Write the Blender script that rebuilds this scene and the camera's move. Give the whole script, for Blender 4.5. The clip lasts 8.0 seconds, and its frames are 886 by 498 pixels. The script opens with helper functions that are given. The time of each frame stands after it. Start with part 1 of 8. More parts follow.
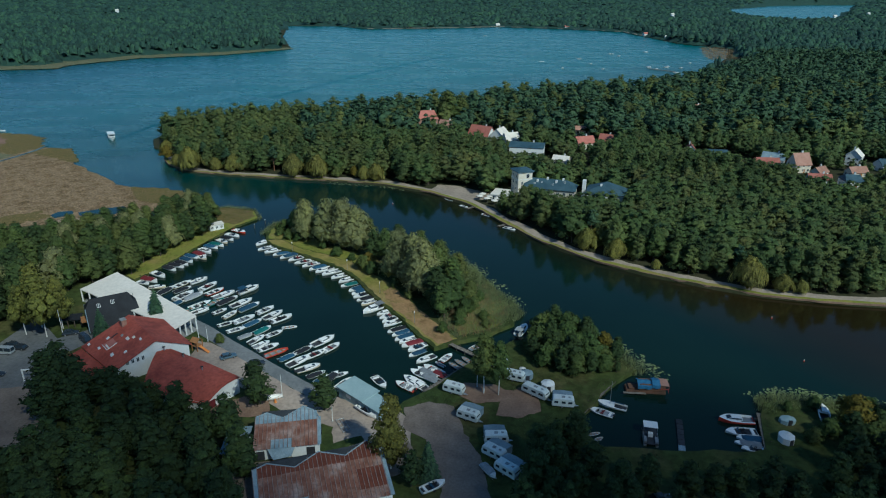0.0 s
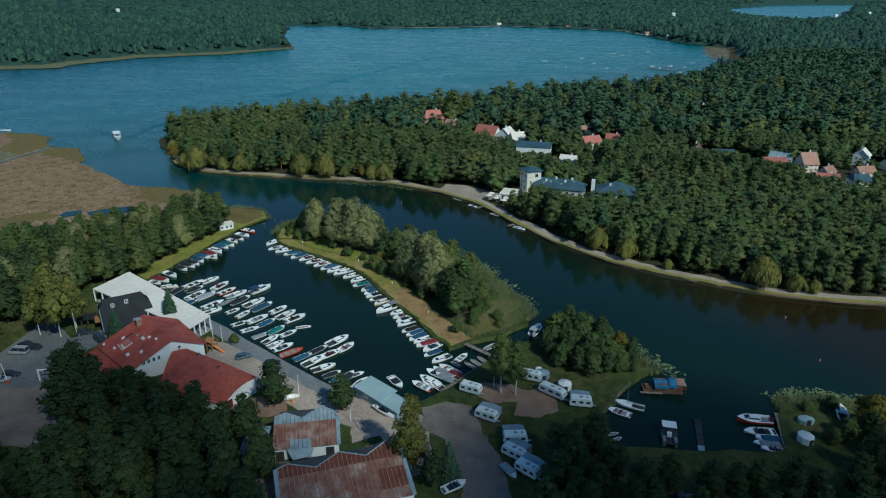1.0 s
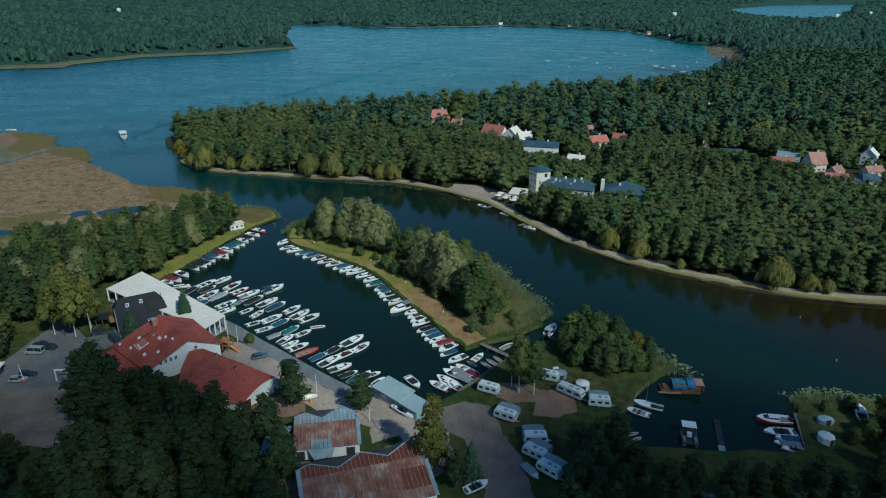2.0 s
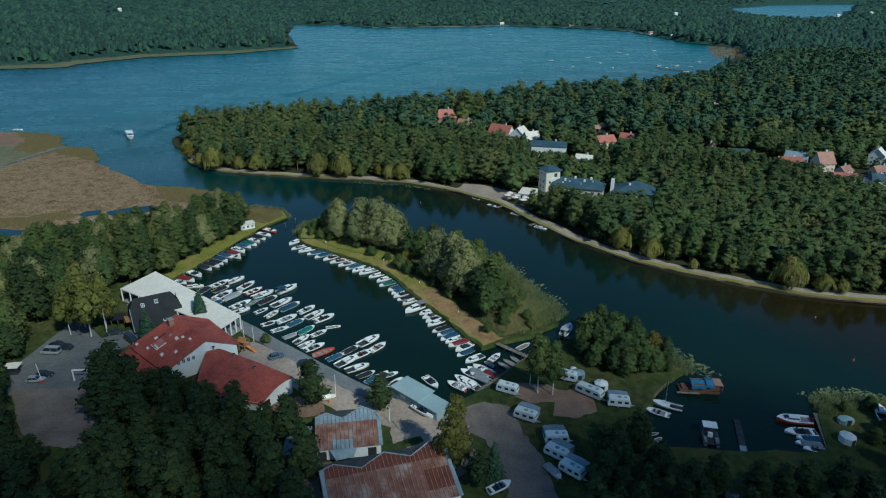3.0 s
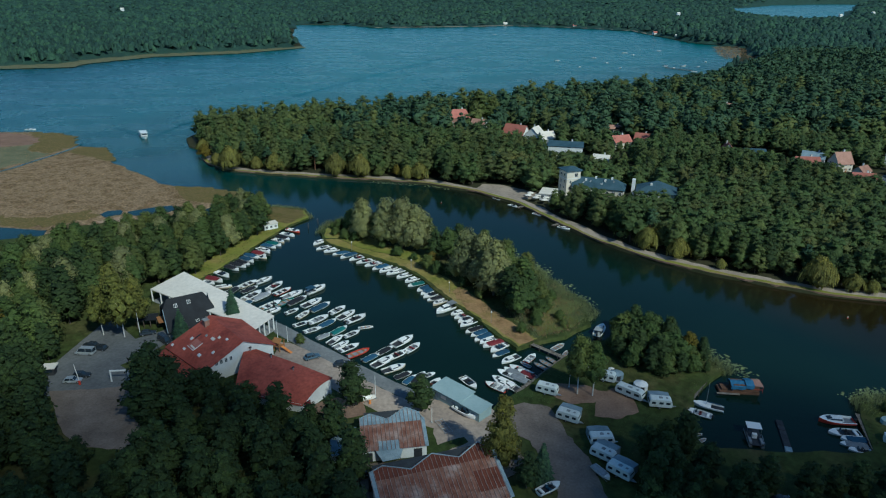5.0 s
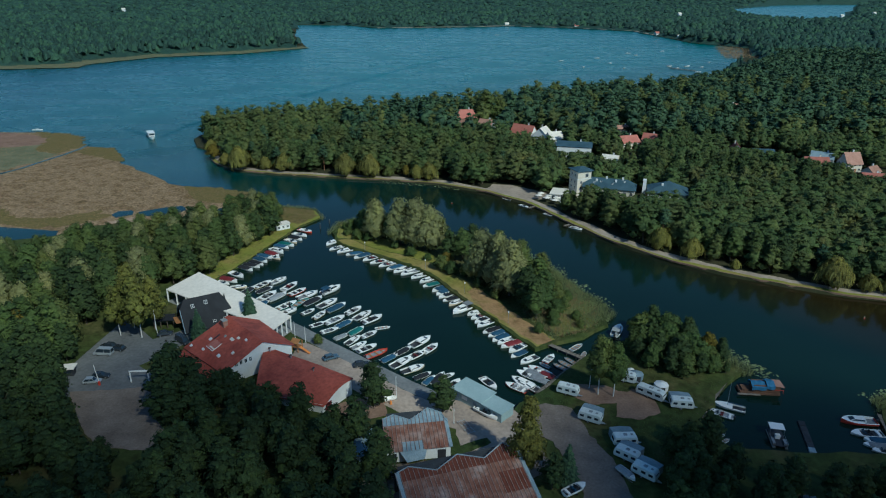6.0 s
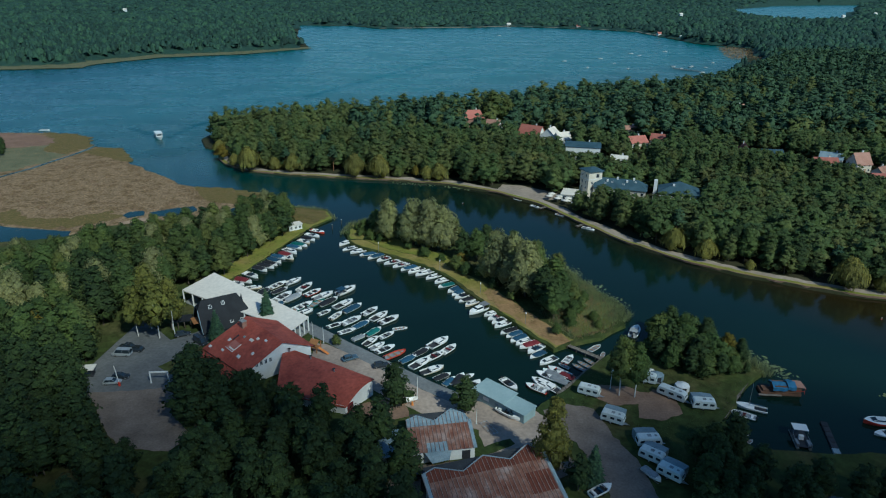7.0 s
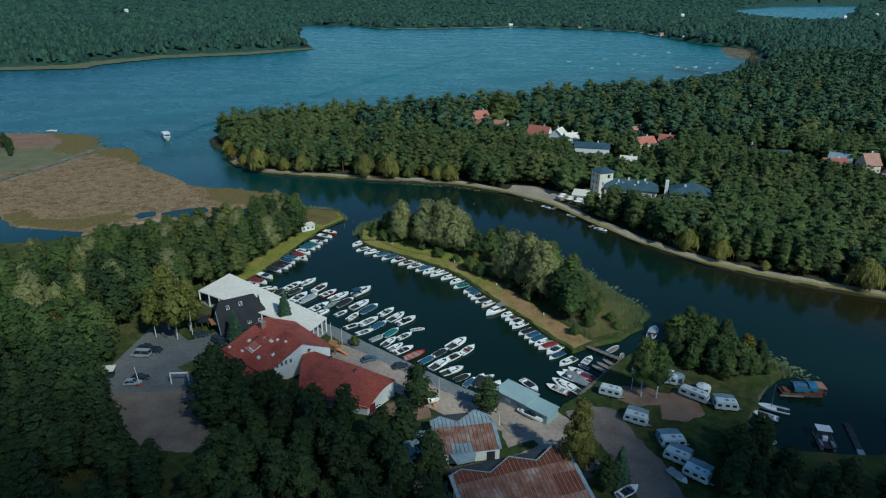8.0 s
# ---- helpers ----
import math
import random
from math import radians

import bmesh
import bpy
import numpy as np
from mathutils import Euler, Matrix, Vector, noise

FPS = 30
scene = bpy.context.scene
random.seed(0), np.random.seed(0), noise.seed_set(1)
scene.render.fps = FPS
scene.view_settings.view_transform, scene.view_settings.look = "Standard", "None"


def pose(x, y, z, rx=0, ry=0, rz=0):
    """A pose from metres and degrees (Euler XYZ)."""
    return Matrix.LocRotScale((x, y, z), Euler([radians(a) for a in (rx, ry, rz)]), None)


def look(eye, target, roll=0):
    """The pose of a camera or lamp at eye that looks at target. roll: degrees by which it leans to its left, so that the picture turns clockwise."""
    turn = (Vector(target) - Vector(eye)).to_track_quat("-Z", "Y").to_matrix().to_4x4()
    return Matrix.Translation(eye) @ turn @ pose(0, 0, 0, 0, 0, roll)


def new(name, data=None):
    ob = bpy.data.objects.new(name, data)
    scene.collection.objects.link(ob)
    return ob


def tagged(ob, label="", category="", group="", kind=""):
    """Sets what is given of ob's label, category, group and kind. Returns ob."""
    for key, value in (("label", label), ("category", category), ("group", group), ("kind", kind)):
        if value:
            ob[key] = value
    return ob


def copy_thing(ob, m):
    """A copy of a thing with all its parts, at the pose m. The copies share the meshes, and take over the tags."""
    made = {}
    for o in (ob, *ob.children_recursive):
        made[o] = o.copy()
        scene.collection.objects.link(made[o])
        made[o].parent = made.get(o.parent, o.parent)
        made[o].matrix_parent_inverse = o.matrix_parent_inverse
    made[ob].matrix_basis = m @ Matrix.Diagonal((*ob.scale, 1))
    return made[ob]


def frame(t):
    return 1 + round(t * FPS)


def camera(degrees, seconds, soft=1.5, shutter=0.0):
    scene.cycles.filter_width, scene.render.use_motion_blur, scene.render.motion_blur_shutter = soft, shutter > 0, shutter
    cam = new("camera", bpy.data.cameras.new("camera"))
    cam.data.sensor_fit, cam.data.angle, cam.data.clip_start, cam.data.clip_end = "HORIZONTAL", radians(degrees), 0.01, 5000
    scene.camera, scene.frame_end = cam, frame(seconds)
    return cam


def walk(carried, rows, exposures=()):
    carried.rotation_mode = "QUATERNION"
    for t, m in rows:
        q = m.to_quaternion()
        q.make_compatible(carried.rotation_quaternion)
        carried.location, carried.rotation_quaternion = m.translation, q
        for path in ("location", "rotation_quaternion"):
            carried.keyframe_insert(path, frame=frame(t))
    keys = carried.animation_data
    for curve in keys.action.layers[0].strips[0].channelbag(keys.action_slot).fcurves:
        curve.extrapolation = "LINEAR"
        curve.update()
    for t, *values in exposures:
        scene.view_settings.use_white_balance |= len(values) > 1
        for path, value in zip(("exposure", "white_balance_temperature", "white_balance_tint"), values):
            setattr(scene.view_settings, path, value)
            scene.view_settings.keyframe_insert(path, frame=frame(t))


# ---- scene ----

from mathutils.geometry import tessellate_polygon

# camera and its walk
cam = camera(68.0, 8.0, soft=1.12)
PATH = [
    (0, 0.0, 0.0, 96.0, 68.2628, -0.0, 0.4675),
    (0.5, -2.138, 0.123, 95.939, 68.244, -0.0164, 0.4721),
    (1, -4.336, 0.246, 95.879, 68.2274, -0.0323, 0.4767),
    (1.5, -6.591, 0.37, 95.82, 68.213, -0.0476, 0.4813),
    (2.2, -9.836, 0.542, 95.74, 68.1969, -0.0681, 0.4877),
    (3, -13.659, 0.739, 95.65, 68.1848, -0.0901, 0.495),
    (3.5, -16.105, 0.862, 95.596, 68.1808, -0.1032, 0.4996),
    (4, -18.589, 0.985, 95.543, 68.1797, -0.1157, 0.5041),
    (4.5, -21.108, 1.109, 95.491, 68.1817, -0.1276, 0.5087),
    (5.2, -24.687, 1.281, 95.421, 68.19, -0.1434, 0.5151),
    (6, -28.841, 1.478, 95.342, 68.2075, -0.1601, 0.5224),
    (6.5, -31.464, 1.601, 95.295, 68.2232, -0.1699, 0.527),
    (7, -34.105, 1.725, 95.249, 68.2426, -0.179, 0.5316),
    (7.5, -36.759, 1.848, 95.204, 68.2658, -0.1876, 0.5361),
    (8, -39.423, 1.971, 95.16, 68.2931, -0.1957, 0.5407),
]
walk(cam, [(t, pose(x, y, z, rx, 0, rz) @ pose(0, 0, 0, 0, 0, roll)) for t, x, y, z, rx, rz, roll in PATH],
     exposures=[(0, -0.13, 5520, -9), (8, -0.13, 5520, -9)])

# sky and sun: the sun stands behind the camera to its right, about 43 degrees up
SUN_EL, SUN_AZ = radians(43), radians(143)
world = bpy.data.worlds.new("sky")
scene.world = world
world.use_nodes = True
wn = world.node_tree.nodes
sky = wn.new("ShaderNodeTexSky")
sky.sky_type, sky.sun_disc = "NISHITA", False
sky.sun_elevation, sky.sun_rotation = SUN_EL, SUN_AZ
sky.air_density, sky.dust_density, sky.ozone_density = 1.0, 0.05, 7.0
world.node_tree.links.new(sky.outputs[0], wn["Background"].inputs[0])
wn["Background"].inputs[1].default_value = 0.1
sun_data = bpy.data.lights.new("sun", "SUN")
sun_data.energy, sun_data.angle, sun_data.color = 3.7, radians(0.6), (1.0, 0.94, 0.84)
sun = new("sun", sun_data)
sun_from = Vector((math.sin(SUN_AZ) * math.cos(SUN_EL), math.cos(SUN_AZ) * math.cos(SUN_EL), math.sin(SUN_EL)))
sun.matrix_world = look(sun_from * 300, (0, 0, 0))


# ---- materials ----
def ramp(nt, cols, fac):
    node = nt.nodes.new("ShaderNodeValToRGB")
    el = node.color_ramp.elements
    while len(el) < len(cols):
        el.new(0.5)
    for i, c in enumerate(cols):
        el[i].position = 0.5 if len(cols) == 1 else i / (len(cols) - 1)
        el[i].color = (*c, 1)
    nt.links.new(fac, node.inputs[0])
    return node.outputs[0]


def noise_tex(nt, vec, scale, detail=4, rough=0.6):
    node = nt.nodes.new("ShaderNodeTexNoise")
    node.inputs["Scale"].default_value, node.inputs["Detail"].default_value = scale, detail
    node.inputs["Roughness"].default_value = rough
    nt.links.new(vec, node.inputs["Vector"])
    return node.outputs["Fac"]


def stretch(nt, fac, lo, hi):
    node = nt.nodes.new("ShaderNodeMapRange")
    node.inputs["From Min"].default_value, node.inputs["From Max"].default_value = lo, hi
    nt.links.new(fac, node.inputs["Value"])
    return node.outputs[0]


def mix_col(nt, a, b, fac, mode="MIX"):
    node = nt.nodes.new("ShaderNodeMix")
    node.data_type, node.blend_type = "RGBA", mode
    for sock, val in ((node.inputs[0], fac), (node.inputs[6], a), (node.inputs[7], b)):
        if isinstance(val, (int, float)):
            sock.default_value = val
        elif isinstance(val, tuple):
            sock.default_value = (*val, 1)
        else:
            nt.links.new(val, sock)
    return node.outputs[2]


def bare(name):
    m = bpy.data.materials.new(name)
    m.use_nodes = True
    return m, m.node_tree, m.node_tree.nodes["Principled BSDF"]


def mat(name, cols, scale=1.0, rough=0.8, bump=0.0, metal=0.0, grain=0.25, spec=0.3, vary=0.0, contrast=0.18, local=True):
    """A surface whose colour drifts between cols over 1/scale metres, with finer grain, and a little from object to object."""
    m, nt, bsdf = bare(name)
    vec = nt.nodes.new("ShaderNodeNewGeometry").outputs["Position"] if vary == 0 or not local else nt.nodes.new("ShaderNodeTexCoord").outputs["Object"]
    big = stretch(nt, noise_tex(nt, vec, scale), 0.5 - contrast, 0.5 + contrast)
    col = ramp(nt, cols, big)
    fine = noise_tex(nt, vec, scale * 9, 5)
    tone = ramp(nt, [(1 - grain,) * 3, (1 + grain * 0.6,) * 3], stretch(nt, fine, 0.3, 0.7))
    col = mix_col(nt, col, tone, 1.0, "MULTIPLY")
    if vary:
        rnd = nt.nodes.new("ShaderNodeObjectInfo").outputs["Random"]
        col = mix_col(nt, col, ramp(nt, [(1 - vary,) * 3, (1 + vary * 0.5,) * 3], rnd), 1.0, "MULTIPLY")
    nt.links.new(col, bsdf.inputs["Base Color"])
    bsdf.inputs["Metallic"].default_value = metal
    bsdf.inputs["Specular IOR Level"].default_value = spec
    r = nt.nodes.new("ShaderNodeMapRange")
    r.inputs["To Min"].default_value, r.inputs["To Max"].default_value = max(rough - 0.1, 0.02), min(rough + 0.1, 1)
    nt.links.new(fine, r.inputs["Value"])
    nt.links.new(r.outputs[0], bsdf.inputs["Roughness"])
    if bump:
        b = nt.nodes.new("ShaderNodeBump")
        b.inputs["Strength"].default_value, b.inputs["Distance"].default_value = 0.7, bump
        nt.links.new(fine, b.inputs["Height"])
        nt.links.new(b.outputs[0], bsdf.inputs["Normal"])
    return m


def leaf_mat(name, cols, drift=0.012, shade=0.3, clear=0.3, grain=2.4):
    """Foliage: each leaf clump has its own tone, each tree and each patch of wood its own hue."""
    m, nt, bsdf = bare(name)
    geo = nt.nodes.new("ShaderNodeNewGeometry")
    info = nt.nodes.new("ShaderNodeObjectInfo").outputs["Random"]
    patch = stretch(nt, noise_tex(nt, geo.outputs["Position"], drift, 3), 0.32, 0.68)
    stand = nt.nodes.new("ShaderNodeTexVoronoi")
    stand.voronoi_dimensions, stand.inputs["Scale"].default_value = "2D", 0.11
    nt.links.new(geo.outputs["Position"], stand.inputs["Vector"])
    cell = nt.nodes.new("ShaderNodeSeparateColor")
    nt.links.new(stand.outputs["Color"], cell.inputs[0])
    both = nt.nodes.new("ShaderNodeMix")
    both.inputs[0].default_value = 0.45
    nt.links.new(patch, both.inputs[2])
    nt.links.new(cell.outputs[0], both.inputs[3])
    patch = both.outputs[0]
    tree = nt.nodes.new("ShaderNodeMath")
    tree.operation = "MULTIPLY_ADD"
    nt.links.new(info, tree.inputs[0])
    tree.inputs[1].default_value = 0.55
    add = nt.nodes.new("ShaderNodeMath")
    add.operation = "MULTIPLY"
    nt.links.new(patch, add.inputs[0])
    add.inputs[1].default_value = 0.5
    nt.links.new(add.outputs[0], tree.inputs[2])
    col = ramp(nt, cols, tree.outputs[0])
    tone = ramp(nt, [(1 - shade,) * 3, (1, 1, 1), (1 + shade, 1 + shade * 0.9, 1.0)], geo.outputs["Random Per Island"])
    col = mix_col(nt, col, tone, 1.0, "MULTIPLY")
    col = mix_col(nt, col, ramp(nt, [(0.78, 0.8, 0.84), (1.2, 1.18, 1.1)], cell.outputs[1]), 1.0, "MULTIPLY")
    leaf_gaps = noise_tex(nt, geo.outputs["Position"], grain, 4, 0.75)
    # noise lows paint shaded gaps between leaves, highs their lit faces
    col = mix_col(nt, col, ramp(nt, [(0.42, 0.46, 0.48), (0.97, 0.98, 1.0), (1.55, 1.5, 1.25)], stretch(nt, leaf_gaps, 0.3, 0.7)), 1.0, "MULTIPLY")
    relief = nt.nodes.new("ShaderNodeBump")
    relief.inputs["Strength"].default_value, relief.inputs["Distance"].default_value = 0.85, 0.6 / grain
    nt.links.new(leaf_gaps, relief.inputs["Height"])
    nt.links.new(relief.outputs[0], bsdf.inputs["Normal"])
    nt.links.new(col, bsdf.inputs["Base Color"])
    bsdf.inputs["Roughness"].default_value = 0.75
    bsdf.inputs["Specular IOR Level"].default_value = 0.2
    tr = nt.nodes.new("ShaderNodeBsdfTranslucent")
    nt.links.new(col, tr.inputs[0])
    mx = nt.nodes.new("ShaderNodeMixShader")
    mx.inputs[0].default_value = clear
    nt.links.new(bsdf.outputs[0], mx.inputs[1])
    nt.links.new(tr.outputs[0], mx.inputs[2])
    nt.links.new(mx.outputs[0], nt.nodes["Material Output"].inputs[0])
    return m


def water_mat():
    m, nt, bsdf = bare("lake_water")
    pos = nt.nodes.new("ShaderNodeNewGeometry").outputs["Position"]
    patch = stretch(nt, noise_tex(nt, pos, 0.02, 3), 0.35, 0.65)
    sep = nt.nodes.new("ShaderNodeSeparateXYZ")
    nt.links.new(pos, sep.inputs[0])
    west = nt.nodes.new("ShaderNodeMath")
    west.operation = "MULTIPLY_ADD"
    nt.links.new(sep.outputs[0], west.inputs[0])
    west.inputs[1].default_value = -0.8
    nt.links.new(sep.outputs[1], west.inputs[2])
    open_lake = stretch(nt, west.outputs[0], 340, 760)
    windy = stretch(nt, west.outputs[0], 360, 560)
    reflect_band = nt.nodes.new("ShaderNodeMath")
    reflect_band.operation = "MULTIPLY_ADD"
    nt.links.new(sep.outputs[0], reflect_band.inputs[0])
    reflect_band.inputs[1].default_value = 1.3
    nt.links.new(sep.outputs[1], reflect_band.inputs[2])
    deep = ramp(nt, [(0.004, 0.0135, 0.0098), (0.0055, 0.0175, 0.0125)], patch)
    # brown band off the far bank: the woods' reflection painted into the water colour
    woods_reflected = ramp(nt, [(0.0145, 0.0115, 0.004), (0.021, 0.016, 0.006)], patch)
    sheltered_col = mix_col(nt, deep, woods_reflected, stretch(nt, reflect_band.outputs[0], 278, 325))
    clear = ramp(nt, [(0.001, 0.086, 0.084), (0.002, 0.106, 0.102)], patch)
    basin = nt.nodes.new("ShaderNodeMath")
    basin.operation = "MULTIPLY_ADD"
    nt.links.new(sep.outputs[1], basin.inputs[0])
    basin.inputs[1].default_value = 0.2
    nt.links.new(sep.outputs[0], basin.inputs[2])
    # view-angle darkening of the western lake, put into its colour
    west_dim = ramp(nt, [(0.001, 0.05, 0.06), (0.0015, 0.062, 0.072)], patch)
    clear = mix_col(nt, west_dim, clear, stretch(nt, basin.outputs[0], -300, 40))
    # dark sheltered colour blends into the bluer open-lake colour by position
    nt.links.new(mix_col(nt, sheltered_col, clear, open_lake), bsdf.inputs["Base Color"])
    lane = nt.nodes.new("ShaderNodeMapping")
    lane.inputs["Scale"].default_value, lane.inputs["Rotation"].default_value = (0.5, 1.0, 1.0), (0, 0, 0.5)
    nt.links.new(pos, lane.inputs[0])
    gust = noise_tex(nt, lane.outputs[0], 0.03, 5, 0.6)
    rr = nt.nodes.new("ShaderNodeMapRange")
    rr.inputs["From Min"].default_value, rr.inputs["From Max"].default_value = 0.35, 0.65
    rr.inputs["To Min"].default_value, rr.inputs["To Max"].default_value = 0.24, 0.31
    nt.links.new(gust, rr.inputs["Value"])
    calm = nt.nodes.new("ShaderNodeMath")
    calm.operation = "MULTIPLY"
    nt.links.new(rr.outputs[0], calm.inputs[0])
    lull = nt.nodes.new("ShaderNodeMapRange")
    lull.inputs["To Min"].default_value, lull.inputs["To Max"].default_value = 0.1, 1.0
    nt.links.new(windy, lull.inputs["Value"])
    nt.links.new(lull.outputs[0], calm.inputs[1])
    nt.links.new(calm.outputs[0], bsdf.inputs["Roughness"])
    bsdf.inputs["IOR"].default_value = 1.33
    sheen = nt.nodes.new("ShaderNodeMapRange")
    sheen.inputs["To Min"].default_value, sheen.inputs["To Max"].default_value = 0.25, 0.44
    nt.links.new(windy, sheen.inputs["Value"])
    nt.links.new(sheen.outputs[0], bsdf.inputs["Specular IOR Level"])
    n1, n2 = noise_tex(nt, pos, 1.3, 4, 0.65), noise_tex(nt, lane.outputs[0], 0.45, 4, 0.6)
    b1 = nt.nodes.new("ShaderNodeBump")
    b1.inputs["Distance"].default_value = 0.14
    nt.links.new(lull.outputs[0], b1.inputs["Strength"])
    nt.links.new(n1, b1.inputs["Height"])
    b2 = nt.nodes.new("ShaderNodeBump")
    b2.inputs["Distance"].default_value = 0.8
    swell = nt.nodes.new("ShaderNodeMapRange")
    swell.inputs["To Min"].default_value, swell.inputs["To Max"].default_value = 0.03, 0.11
    nt.links.new(windy, swell.inputs["Value"])
    nt.links.new(swell.outputs[0], b2.inputs["Strength"])
    nt.links.new(n2, b2.inputs["Height"])
    nt.links.new(b1.outputs[0], b2.inputs["Normal"])
    nt.links.new(b2.outputs[0], bsdf.inputs["Normal"])
    return m


def glass_mat(name, col, rough=0.08):
    m, nt, bsdf = bare(name)
    bsdf.inputs["Base Color"].default_value = (*col, 1)
    bsdf.inputs["Roughness"].default_value = rough
    bsdf.inputs["Specular IOR Level"].default_value = 0.6
    return m


